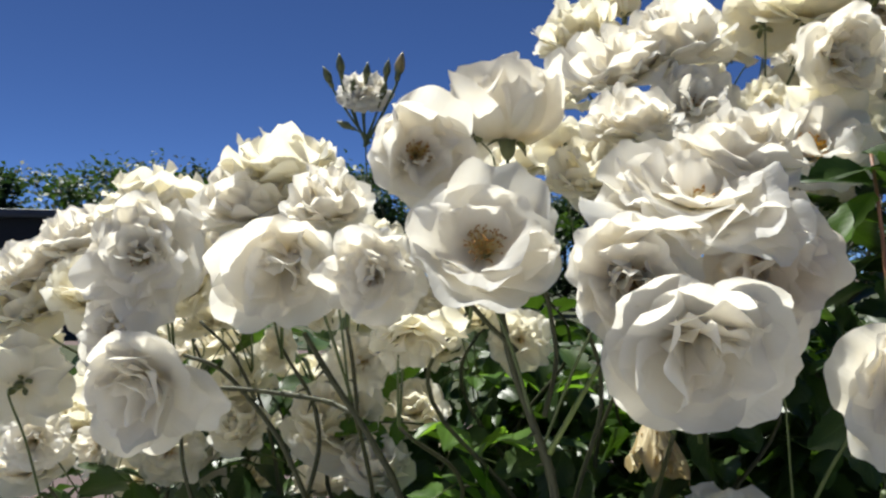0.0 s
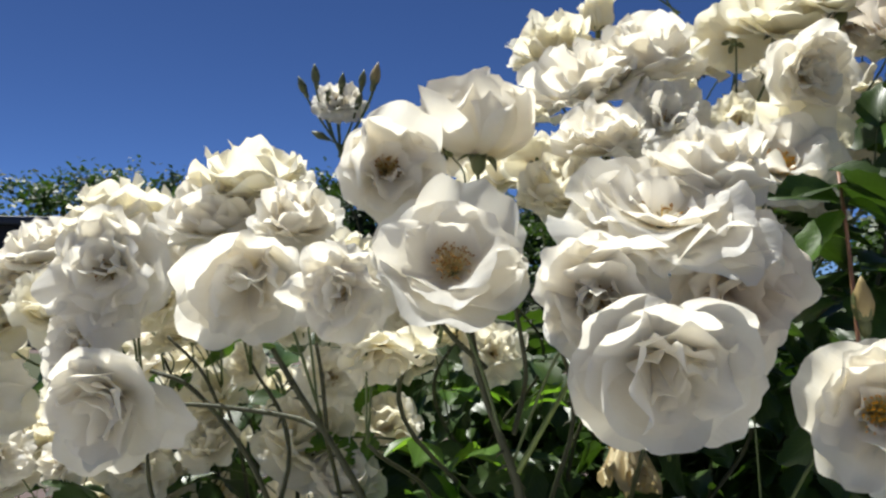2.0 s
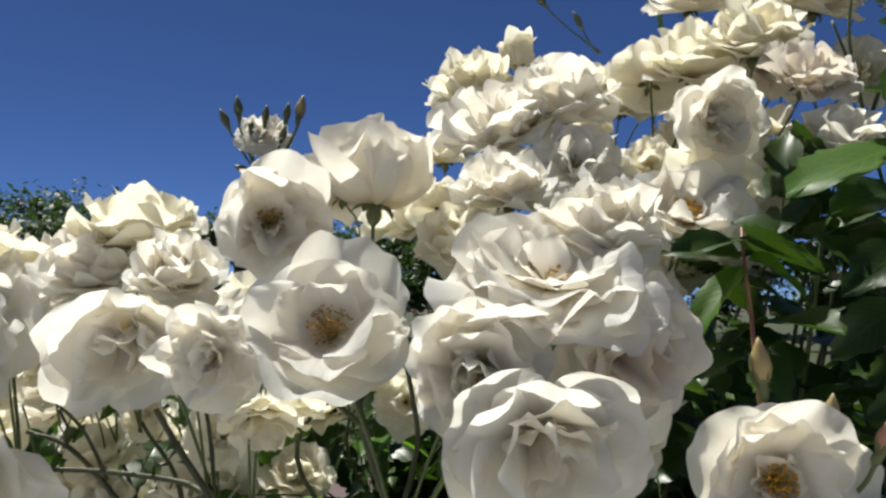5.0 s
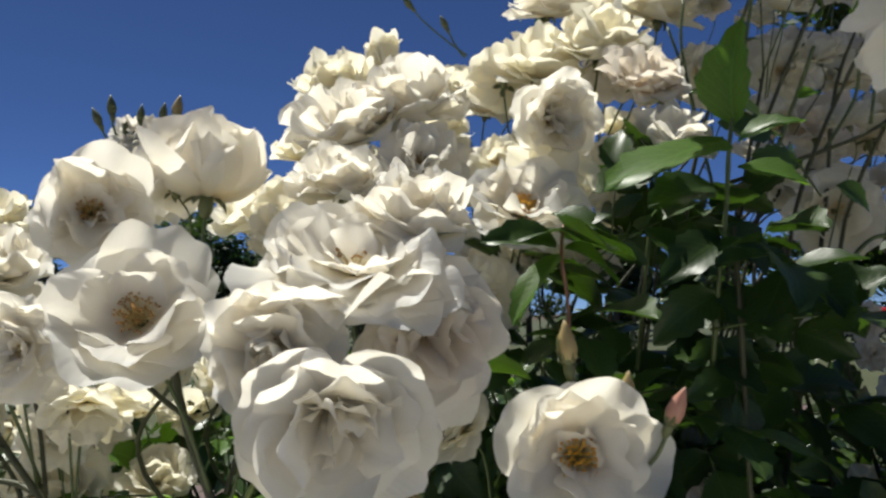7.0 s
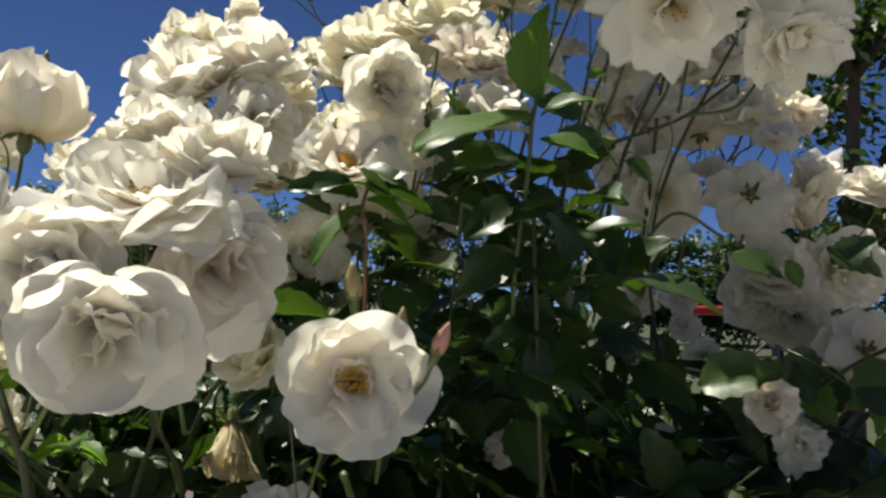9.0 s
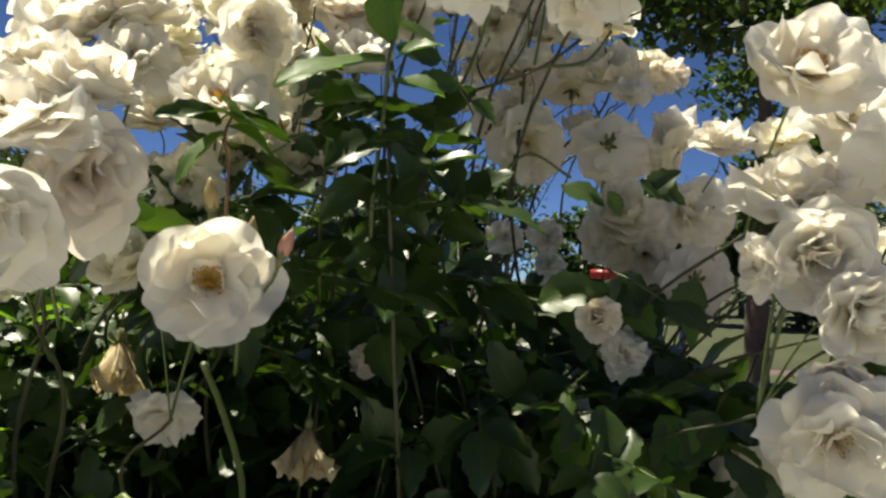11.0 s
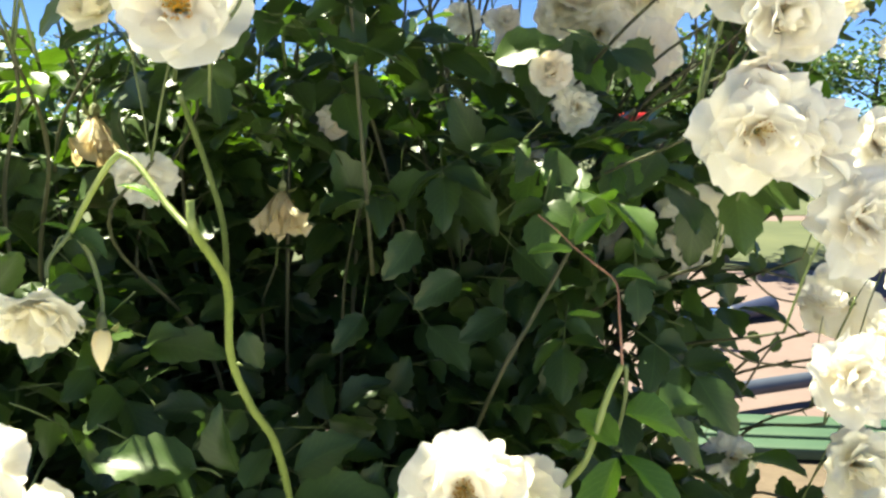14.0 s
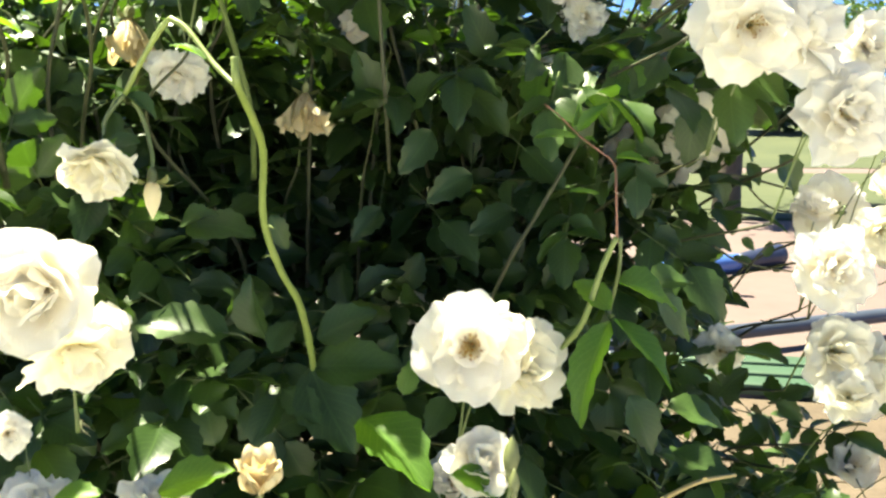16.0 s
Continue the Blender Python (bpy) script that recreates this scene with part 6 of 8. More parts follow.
cane((0.708, 0.842, 1.614), (0.738, 0.872, 1.544), (0.615, 0.902, 1.374), (0.565, 0.942, 0.807), (0.493, 0.700, -0.010), r0=0.0013, r1=0.0032, skin=CANE, thorns=8, name="flowering_cane", seed=31)
cane((0.849, 0.949, 1.567), (0.832, 0.979, 1.497), (0.816, 1.009, 1.327), (0.649, 1.049, 0.784), (0.550, 0.700, -0.010), r0=0.0013, r1=0.0032, skin=CANE, thorns=8, name="flowering_cane", seed=32)
cane((0.738, 0.920, 1.553), (0.721, 0.950, 1.483), (0.721, 0.980, 1.313), (0.583, 1.020, 0.777), (0.505, 0.700, -0.010), r0=0.0013, r1=0.0032, skin=CANE, thorns=8, name="flowering_cane", seed=33)
cane((0.738, 0.906, 1.444), (0.714, 0.936, 1.374), (0.732, 0.966, 1.204), (0.583, 1.006, 0.722), (0.505, 0.700, -0.010), r0=0.0013, r1=0.0032, skin=CANE, thorns=8, name="flowering_cane", seed=34)
cane((0.623, 0.829, 1.546), (0.586, 0.859, 1.476), (0.653, 0.889, 1.306), (0.514, 0.929, 0.773), (0.459, 0.700, -0.010), r0=0.0013, r1=0.0032, skin=CANE, thorns=8, name="flowering_cane", seed=35)
cane((0.748, 0.748, 1.451), (0.755, 0.778, 1.381), (0.689, 0.808, 1.211), (0.589, 0.848, 0.725), (0.509, 0.700, -0.010), r0=0.0013, r1=0.0032, skin=CANE, thorns=8, name="flowering_cane", seed=36)
cane((0.634, 0.361, 1.386), (0.639, 0.511, 1.316), (0.591, 0.660, 1.146), (0.521, 0.700, 0.693), (0.464, 0.700, -0.010), r0=0.0013, r1=0.0032, skin=CANE, thorns=8, name="flowering_cane", seed=37)
cane((0.620, 0.331, 1.251), (0.597, 0.496, 1.181), (0.628, 0.660, 1.011), (0.512, 0.700, 0.626), (0.458, 0.700, -0.010), r0=0.0013, r1=0.0032, skin=CANE, thorns=8, name="flowering_cane", seed=38)
cane((0.759, 0.758, 1.310), (0.764, 0.788, 1.240), (0.702, 0.818, 1.070), (0.596, 0.858, 0.655), (0.514, 0.700, -0.010), r0=0.0013, r1=0.0032, skin=CANE, thorns=8, name="flowering_cane", seed=39)
cane((0.878, 0.789, 1.371), (0.878, 0.819, 1.301), (0.815, 0.849, 1.131), (0.667, 0.889, 0.685), (0.561, 0.700, -0.010), r0=0.0013, r1=0.0032, skin=CANE, thorns=8, name="flowering_cane", seed=40)
cane((0.757, 0.614, 1.256), (0.773, 0.644, 1.186), (0.681, 0.674, 1.016), (0.594, 0.714, 0.628), (0.513, 0.700, -0.010), r0=0.0013, r1=0.0032, skin=CANE, thorns=8, name="flowering_cane", seed=41)
cane((0.733, 0.416, 1.370), (0.712, 0.538, 1.300), (0.723, 0.660, 1.130), (0.580, 0.700, 0.685), (0.503, 0.700, -0.010), r0=0.0013, r1=0.0032, skin=CANE, thorns=8, name="flowering_cane", seed=42)
cane((0.676, 0.295, 1.318), (0.653, 0.478, 1.248), (0.675, 0.660, 1.078), (0.546, 0.700, 0.659), (0.480, 0.700, -0.010), r0=0.0013, r1=0.0032, skin=CANE, thorns=8, name="flowering_cane", seed=43)
cane((0.611, 0.565, 1.192), (0.642, 0.612, 1.122), (0.527, 0.660, 0.952), (0.506, 0.700, 0.596), (0.454, 0.700, -0.010), r0=0.0013, r1=0.0032, skin=CANE, thorns=8, name="flowering_cane", seed=44)
cane((0.623, 0.308, 1.150), (0.639, 0.484, 1.080), (0.564, 0.660, 0.910), (0.514, 0.700, 0.575), (0.459, 0.700, -0.010), r0=0.0013, r1=0.0032, skin=CANE, thorns=8, name="flowering_cane", seed=45)
cane((0.755, 0.339, 1.140), (0.777, 0.499, 1.070), (0.670, 0.660, 0.900), (0.593, 0.700, 0.570), (0.512, 0.700, -0.010), r0=0.0013, r1=0.0032, skin=CANE, thorns=8, name="flowering_cane", seed=46)
cane((0.686, 0.291, 1.090), (0.673, 0.476, 1.020), (0.668, 0.660, 0.850), (0.552, 0.700, 0.545), (0.485, 0.700, -0.010), r0=0.0013, r1=0.0032, skin=CANE, thorns=8, name="flowering_cane", seed=47)
cane((0.897, 0.442, 0.950), (0.904, 0.551, 0.880), (0.820, 0.660, 0.710), (0.678, 0.700, 0.475), (0.569, 0.700, -0.010), r0=0.0013, r1=0.0032, skin=CANE, thorns=8, name="flowering_cane", seed=48)
cane((0.694, 0.492, 1.050), (0.684, 0.576, 0.980), (0.670, 0.660, 0.810), (0.557, 0.700, 0.525), (0.488, 0.700, -0.010), r0=0.0013, r1=0.0032, skin=CANE, thorns=8, name="flowering_cane", seed=49)
cane((0.806, 0.348, 0.975), (0.821, 0.504, 0.905), (0.726, 0.660, 0.735), (0.623, 0.700, 0.487), (0.532, 0.700, -0.010), r0=0.0013, r1=0.0032, skin=CANE, thorns=8, name="flowering_cane", seed=50)
cane((0.803, 0.368, 0.890), (0.841, 0.514, 0.820), (0.685, 0.660, 0.650), (0.622, 0.700, 0.445), (0.531, 0.700, -0.010), r0=0.0013, r1=0.0032, skin=CANE, thorns=8, name="flowering_cane", seed=51)
cane((0.583, 0.582, 1.114), (0.582, 0.621, 1.044), (0.557, 0.660, 0.874), (0.490, 0.700, 0.557), (0.443, 0.700, -0.010), r0=0.0013, r1=0.0032, skin=CANE, thorns=8, name="flowering_cane", seed=52)
cane((0.410, 0.347, 0.905), (0.407, 0.504, 0.835), (0.409, 0.660, 0.665), (0.386, 0.700, 0.453), (0.374, 0.700, -0.010), r0=0.0013, r1=0.0032, skin=CANE, thorns=8, name="flowering_cane", seed=53)
cane((0.227, 0.694, 1.132), (0.244, 0.724, 1.062), (0.213, 0.754, 0.892), (0.276, 0.794, 0.566), (0.301, 0.700, -0.010), r0=0.0013, r1=0.0032, skin=CANE, thorns=8, name="flowering_cane", seed=54)
cane((0.120, 0.302, 0.985), (0.119, 0.481, 0.915), (0.148, 0.660, 0.745), (0.212, 0.700, 0.492), (0.258, 0.700, -0.010), r0=0.0013, r1=0.0032, skin=CANE, thorns=8, name="flowering_cane", seed=55)
cane((0.403, 0.351, 0.798), (0.392, 0.505, 0.728), (0.415, 0.660, 0.558), (0.382, 0.700, 0.399), (0.371, 0.700, -0.010), r0=0.0013, r1=0.0032, skin=CANE, thorns=8, name="flowering_cane", seed=56)
cane((0.436, 0.451, 0.744), (0.396, 0.555, 0.674), (0.493, 0.660, 0.504), (0.402, 0.700, 0.372), (0.385, 0.700, -0.010), r0=0.0013, r1=0.0032, skin=CANE, thorns=8, name="flowering_cane", seed=57)
cane((0.126, 0.389, 0.798), (0.153, 0.525, 0.728), (0.109, 0.660, 0.558), (0.216, 0.700, 0.399), (0.261, 0.700, -0.010), r0=0.0013, r1=0.0032, skin=CANE, thorns=8, name="flowering_cane", seed=58)
cane((0.083, 0.374, 0.886), (0.084, 0.517, 0.816), (0.114, 0.660, 0.646), (0.190, 0.700, 0.443), (0.243, 0.700, -0.010), r0=0.0013, r1=0.0032, skin=CANE, thorns=8, name="flowering_cane", seed=59)
cane((0.759, 0.479, 0.819), (0.788, 0.570, 0.749), (0.661, 0.660, 0.579), (0.595, 0.700, 0.409), (0.513, 0.700, -0.010), r0=0.0013, r1=0.0032, skin=CANE, thorns=8, name="flowering_cane", seed=60)
cane((0.471, 0.664, 0.864), (0.458, 0.694, 0.794), (0.479, 0.724, 0.624), (0.423, 0.764, 0.432), (0.399, 0.700, -0.010), r0=0.0013, r1=0.0032, skin=CANE, thorns=8, name="flowering_cane", seed=61)
cane((0.669, 0.671, 1.171), (0.701, 0.701, 1.101), (0.577, 0.731, 0.931), (0.541, 0.771, 0.585), (0.478, 0.700, -0.010), r0=0.0013, r1=0.0032, skin=CANE, thorns=8, name="flowering_cane", seed=62)
cane((0.812, 0.701, 1.259), (0.838, 0.731, 1.189), (0.713, 0.761, 1.019), (0.627, 0.801, 0.630), (0.535, 0.700, -0.010), r0=0.0013, r1=0.0032, skin=CANE, thorns=8, name="flowering_cane", seed=63)
cane((0.656, 0.791, 1.267), (0.634, 0.821, 1.197), (0.657, 0.851, 1.027), (0.534, 0.891, 0.634), (0.472, 0.700, -0.010), r0=0.0013, r1=0.0032, skin=CANE, thorns=8, name="flowering_cane", seed=64)
cane((0.632, 0.756, 1.139), (0.656, 0.786, 1.069), (0.560, 0.816, 0.899), (0.519, 0.856, 0.569), (0.463, 0.700, -0.010), r0=0.0013, r1=0.0032, skin=CANE, thorns=8, name="flowering_cane", seed=65)
cane((-0.092, 0.780, 1.300), (-0.130, 0.810, 1.230), (0.025, 0.840, 1.060), (0.085, 0.880, 0.650), (0.173, 0.700, -0.010), r0=0.0013, r1=0.0032, skin=CANE, thorns=8, name="flowering_cane", seed=66)
cane((-0.172, 0.725, 1.312), (-0.159, 0.755, 1.242), (-0.129, 0.785, 1.072), (0.037, 0.825, 0.656), (0.141, 0.700, -0.010), r0=0.0013, r1=0.0032, skin=CANE, thorns=8, name="flowering_cane", seed=67)
cane((-0.187, 0.813, 1.307), (-0.164, 0.843, 1.237), (-0.162, 0.873, 1.067), (0.028, 0.913, 0.654), (0.135, 0.700, -0.010), r0=0.0013, r1=0.0032, skin=CANE, thorns=8, name="flowering_cane", seed=68)
cane((-0.245, 0.795, 1.333), (-0.227, 0.825, 1.263), (-0.205, 0.855, 1.093), (-0.007, 0.895, 0.666), (0.112, 0.700, -0.010), r0=0.0013, r1=0.0032, skin=CANE, thorns=8, name="flowering_cane", seed=69)
cane((-0.189, 0.790, 1.225), (-0.206, 0.820, 1.155), (-0.095, 0.850, 0.985), (0.027, 0.890, 0.612), (0.135, 0.700, -0.010), r0=0.0013, r1=0.0032, skin=CANE, thorns=8, name="flowering_cane", seed=70)
cane((0.271, 0.765, 1.401), (0.259, 0.795, 1.331), (0.301, 0.825, 1.161), (0.303, 0.865, 0.700), (0.318, 0.700, -0.010), r0=0.0013, r1=0.0032, skin=CANE, thorns=8, name="flowering_cane", seed=71)
cane((0.198, 0.761, 1.334), (0.171, 0.791, 1.264), (0.261, 0.821, 1.094), (0.259, 0.861, 0.667), (0.289, 0.700, -0.010), r0=0.0013, r1=0.0032, skin=CANE, thorns=8, name="flowering_cane", seed=72)
cane((0.319, 0.726, 1.341), (0.352, 0.756, 1.271), (0.267, 0.786, 1.101), (0.331, 0.826, 0.670), (0.338, 0.700, -0.010), r0=0.0013, r1=0.0032, skin=CANE, thorns=8, name="flowering_cane", seed=73)
cane((-0.031, 0.833, 1.412), (-0.023, 0.863, 1.342), (0.002, 0.893, 1.172), (0.122, 0.933, 0.706), (0.198, 0.700, -0.010), r0=0.0013, r1=0.0032, skin=CANE, thorns=8, name="flowering_cane", seed=74)
cane((0.396, 0.822, 1.369), (0.419, 0.852, 1.299), (0.351, 0.882, 1.129), (0.377, 0.922, 0.685), (0.368, 0.700, -0.010), r0=0.0013, r1=0.0032, skin=CANE, thorns=8, name="flowering_cane", seed=75)
cane((0.329, 0.859, 1.508), (0.328, 0.889, 1.438), (0.333, 0.919, 1.268), (0.337, 0.959, 0.754), (0.341, 0.700, -0.010), r0=0.0013, r1=0.0032, skin=CANE, thorns=8, name="flowering_cane", seed=76)
cane((0.161, 0.804, 1.456), (0.155, 0.834, 1.386), (0.193, 0.864, 1.216), (0.237, 0.904, 0.728), (0.274, 0.700, -0.010), r0=0.0013, r1=0.0032, skin=CANE, thorns=8, name="flowering_cane", seed=77)
cane((0.095, 0.820, 1.392), (0.133, 0.850, 1.322), (0.064, 0.880, 1.152), (0.197, 0.920, 0.696), (0.248, 0.700, -0.010), r0=0.0013, r1=0.0032, skin=CANE, thorns=8, name="flowering_cane", seed=78)
cane((0.808, 0.884, 1.635), (0.845, 0.914, 1.565), (0.692, 0.944, 1.395), (0.625, 0.984, 0.818), (0.533, 0.700, -0.010), r0=0.0013, r1=0.0032, skin=CANE, thorns=8, name="flowering_cane", seed=79)
cane((0.776, 0.781, 1.663), (0.797, 0.811, 1.593), (0.691, 0.841, 1.423), (0.606, 0.881, 0.832), (0.521, 0.700, -0.010), r0=0.0013, r1=0.0032, skin=CANE, thorns=8, name="flowering_cane", seed=80)
cane((0.725, 0.881, 1.708), (0.738, 0.911, 1.638), (0.659, 0.941, 1.468), (0.575, 0.981, 0.854), (0.500, 0.700, -0.010), r0=0.0013, r1=0.0032, skin=CANE, thorns=8, name="flowering_cane", seed=81)
cane((0.580, 0.763, 1.610), (0.613, 0.793, 1.540), (0.498, 0.823, 1.370), (0.488, 0.863, 0.805), (0.442, 0.700, -0.010), r0=0.0013, r1=0.0032, skin=CANE, thorns=8, name="flowering_cane", seed=82)
cane((0.625, 0.948, 1.628), (0.611, 0.978, 1.558), (0.617, 1.008, 1.388), (0.515, 1.048, 0.814), (0.460, 0.700, -0.010), r0=0.0013, r1=0.0032, skin=CANE, thorns=8, name="flowering_cane", seed=83)
cane((0.748, 0.999, 1.614), (0.733, 1.029, 1.544), (0.726, 1.059, 1.374), (0.589, 1.099, 0.807), (0.509, 0.700, -0.010), r0=0.0013, r1=0.0032, skin=CANE, thorns=8, name="flowering_cane", seed=84)
cane((0.933, 0.878, 1.449), (0.957, 0.908, 1.379), (0.823, 0.938, 1.209), (0.700, 0.978, 0.724), (0.583, 0.700, -0.010), r0=0.0013, r1=0.0032, skin=CANE, thorns=8, name="flowering_cane", seed=85)
cane((0.654, 1.033, 1.729), (0.669, 1.063, 1.659), (0.593, 1.093, 1.489), (0.533, 1.133, 0.865), (0.472, 0.700, -0.010), r0=0.0013, r1=0.0032, skin=CANE, thorns=8, name="flowering_cane", seed=86)
cane((0.499, 0.896, 1.569), (0.521, 0.926, 1.499), (0.444, 0.956, 1.329), (0.439, 0.996, 0.785), (0.409, 0.700, -0.010), r0=0.0013, r1=0.0032, skin=CANE, thorns=8, name="flowering_cane", seed=87)
cane((0.314, 0.921, 1.574), (0.332, 0.951, 1.504), (0.288, 0.981, 1.334), (0.328, 1.021, 0.787), (0.336, 0.700, -0.010), r0=0.0013, r1=0.0032, skin=CANE, thorns=8, name="flowering_cane", seed=88)
cane((0.960, 0.542, 1.443), (0.951, 0.601, 1.373), (0.900, 0.660, 1.203), (0.716, 0.700, 0.722), (0.594, 0.700, -0.010), r0=0.0013, r1=0.0032, skin=CANE, thorns=8, name="flowering_cane", seed=89)
cane((0.784, 0.515, 1.334), (0.752, 0.587, 1.264), (0.786, 0.660, 1.094), (0.611, 0.700, 0.667), (0.524, 0.700, -0.010), r0=0.0013, r1=0.0032, skin=CANE, thorns=8, name="flowering_cane", seed=90)
cane((0.832, 0.573, 1.396), (0.855, 0.617, 1.326), (0.736, 0.660, 1.156), (0.639, 0.700, 0.698), (0.543, 0.700, -0.010), r0=0.0013, r1=0.0032, skin=CANE, thorns=8, name="flowering_cane", seed=91)
cane((0.864, 0.477, 1.445), (0.895, 0.568, 1.375), (0.750, 0.660, 1.205), (0.658, 0.700, 0.723), (0.556, 0.700, -0.010), r0=0.0013, r1=0.0032, skin=CANE, thorns=8, name="flowering_cane", seed=92)
cane((0.888, 0.397, 1.215), (0.891, 0.529, 1.145), (0.819, 0.660, 0.975), (0.673, 0.700, 0.608), (0.565, 0.700, -0.010), r0=0.0013, r1=0.0032, skin=CANE, thorns=8, name="flowering_cane", seed=93)
cane((0.878, 0.455, 1.305), (0.862, 0.558, 1.235), (0.840, 0.660, 1.065), (0.667, 0.700, 0.653), (0.561, 0.700, -0.010), r0=0.0013, r1=0.0032, skin=CANE, thorns=8, name="flowering_cane", seed=94)
cane((0.927, 0.540, 1.289), (0.956, 0.600, 1.219), (0.810, 0.660, 1.049), (0.696, 0.700, 0.645), (0.581, 0.700, -0.010), r0=0.0013, r1=0.0032, skin=CANE, thorns=8, name="flowering_cane", seed=95)
cane((0.887, 0.386, 0.807), (0.860, 0.523, 0.737), (0.866, 0.660, 0.567), (0.672, 0.700, 0.404), (0.565, 0.700, -0.010), r0=0.0013, r1=0.0032, skin=CANE, thorns=8, name="flowering_cane", seed=96)
cane((0.413, 0.905, 1.505), (0.387, 0.935, 1.435), (0.448, 0.965, 1.265), (0.388, 1.005, 0.753), (0.375, 0.700, -0.010), r0=0.0013, r1=0.0032, skin=CANE, thorns=8, name="flowering_cane", seed=97)
cane((0.555, 0.789, 1.464), (0.561, 0.819, 1.394), (0.519, 0.849, 1.224), (0.473, 0.889, 0.732), (0.432, 0.700, -0.010), r0=0.0013, r1=0.0032, skin=CANE, thorns=8, name="flowering_cane", seed=98)
cane((0.668, 0.851, 1.458), (0.666, 0.881, 1.388), (0.632, 0.911, 1.218), (0.541, 0.951, 0.729), (0.477, 0.700, -0.010), r0=0.0013, r1=0.0032, skin=CANE, thorns=8, name="flowering_cane", seed=99)
cane((0.606, 0.707, 1.467), (0.628, 0.737, 1.397), (0.539, 0.767, 1.227), (0.504, 0.807, 0.733), (0.452, 0.700, -0.010), r0=0.0013, r1=0.0032, skin=CANE, thorns=8, name="flowering_cane", seed=100)
cane((0.856, 0.360, 1.037), (0.815, 0.510, 0.967), (0.863, 0.660, 0.797), (0.654, 0.700, 0.518), (0.552, 0.700, -0.010), r0=0.0013, r1=0.0032, skin=CANE, thorns=8, name="flowering_cane", seed=101)
cane((0.867, 0.337, 0.740), (0.903, 0.498, 0.670), (0.745, 0.660, 0.500), (0.660, 0.700, 0.370), (0.557, 0.700, -0.010), r0=0.0013, r1=0.0032, skin=CANE, thorns=8, name="flowering_cane", seed=102)
cane((0.918, 0.426, 1.048), (0.899, 0.543, 0.978), (0.880, 0.660, 0.808), (0.691, 0.700, 0.524), (0.577, 0.700, -0.010), r0=0.0013, r1=0.0032, skin=CANE, thorns=8, name="flowering_cane", seed=103)
cane((0.765, 0.310, 0.831), (0.765, 0.485, 0.761), (0.715, 0.660, 0.591), (0.599, 0.700, 0.415), (0.516, 0.700, -0.010), r0=0.0013, r1=0.0032, skin=CANE, thorns=8, name="flowering_cane", seed=104)
cane((0.931, 0.425, 0.712), (0.891, 0.543, 0.642), (0.927, 0.660, 0.472), (0.698, 0.700, 0.356), (0.582, 0.700, -0.010), r0=0.0013, r1=0.0032, skin=CANE, thorns=8, name="flowering_cane", seed=105)
cane((0.628, 0.672, 1.689), (0.618, 0.702, 1.619), (0.612, 0.732, 1.449), (0.517, 0.772, 0.844), (0.461, 0.700, -0.010), r0=0.0013, r1=0.0032, skin=CANE, thorns=8, name="flowering_cane", seed=106)
cane((0.500, 0.635, 1.622), (0.500, 0.665, 1.552), (0.481, 0.695, 1.382), (0.440, 0.735, 0.811), (0.410, 0.700, -0.010), r0=0.0013, r1=0.0032, skin=CANE, thorns=8, name="flowering_cane", seed=107)
cane((-0.367, 1.179, 1.120), (-0.330, 1.209, 1.050), (-0.344, 1.239, 0.880), (-0.080, 1.279, 0.560), (0.063, 0.700, -0.010), r0=0.0013, r1=0.0032, skin=CANE, thorns=8, name="flowering_cane", seed=108)
cane((-0.432, 1.126, 1.089), (-0.458, 1.156, 1.019), (-0.295, 1.186, 0.849), (-0.119, 1.226, 0.544), (0.037, 0.700, -0.010), r0=0.0013, r1=0.0032, skin=CANE, thorns=8, name="flowering_cane", seed=109)
cane((-0.504, 1.050, 1.116), (-0.535, 1.080, 1.046), (-0.349, 1.110, 0.876), (-0.162, 1.150, 0.558), (0.008, 0.700, -0.010), r0=0.0013, r1=0.0032, skin=CANE, thorns=8, name="flowering_cane", seed=110)
cane((-0.319, 1.204, 0.995), (-0.288, 1.234, 0.925), (-0.290, 1.264, 0.755), (-0.051, 1.304, 0.498), (0.082, 0.700, -0.010), r0=0.0013, r1=0.0032, skin=CANE, thorns=8, name="flowering_cane", seed=111)
cane((-0.361, 0.947, 1.194), (-0.325, 0.977, 1.124), (-0.334, 1.007, 0.954), (-0.076, 1.047, 0.597), (0.066, 0.700, -0.010), r0=0.0013, r1=0.0032, skin=CANE, thorns=8, name="flowering_cane", seed=112)
cane((-0.522, 1.122, 1.050), (-0.523, 1.152, 0.980), (-0.417, 1.182, 0.810), (-0.173, 1.222, 0.525), (0.001, 0.700, -0.010), r0=0.0013, r1=0.0032, skin=CANE, thorns=8, name="flowering_cane", seed=113)
cane((-0.312, 0.945, 1.089), (-0.311, 0.975, 1.019), (-0.235, 1.005, 0.849), (-0.047, 1.045, 0.545), (0.085, 0.700, -0.010), r0=0.0013, r1=0.0032, skin=CANE, thorns=8, name="flowering_cane", seed=114)
cane((-0.087, 0.862, 1.079), (-0.055, 0.892, 1.009), (-0.088, 0.922, 0.839), (0.088, 0.962, 0.539), (0.175, 0.700, -0.010), r0=0.0013, r1=0.0032, skin=CANE, thorns=8, name="flowering_cane", seed=115)
cane((-0.004, 0.964, 1.090), (-0.008, 0.994, 1.020), (0.043, 1.024, 0.850), (0.137, 1.064, 0.545), (0.208, 0.700, -0.010), r0=0.0013, r1=0.0032, skin=CANE, thorns=8, name="flowering_cane", seed=116)
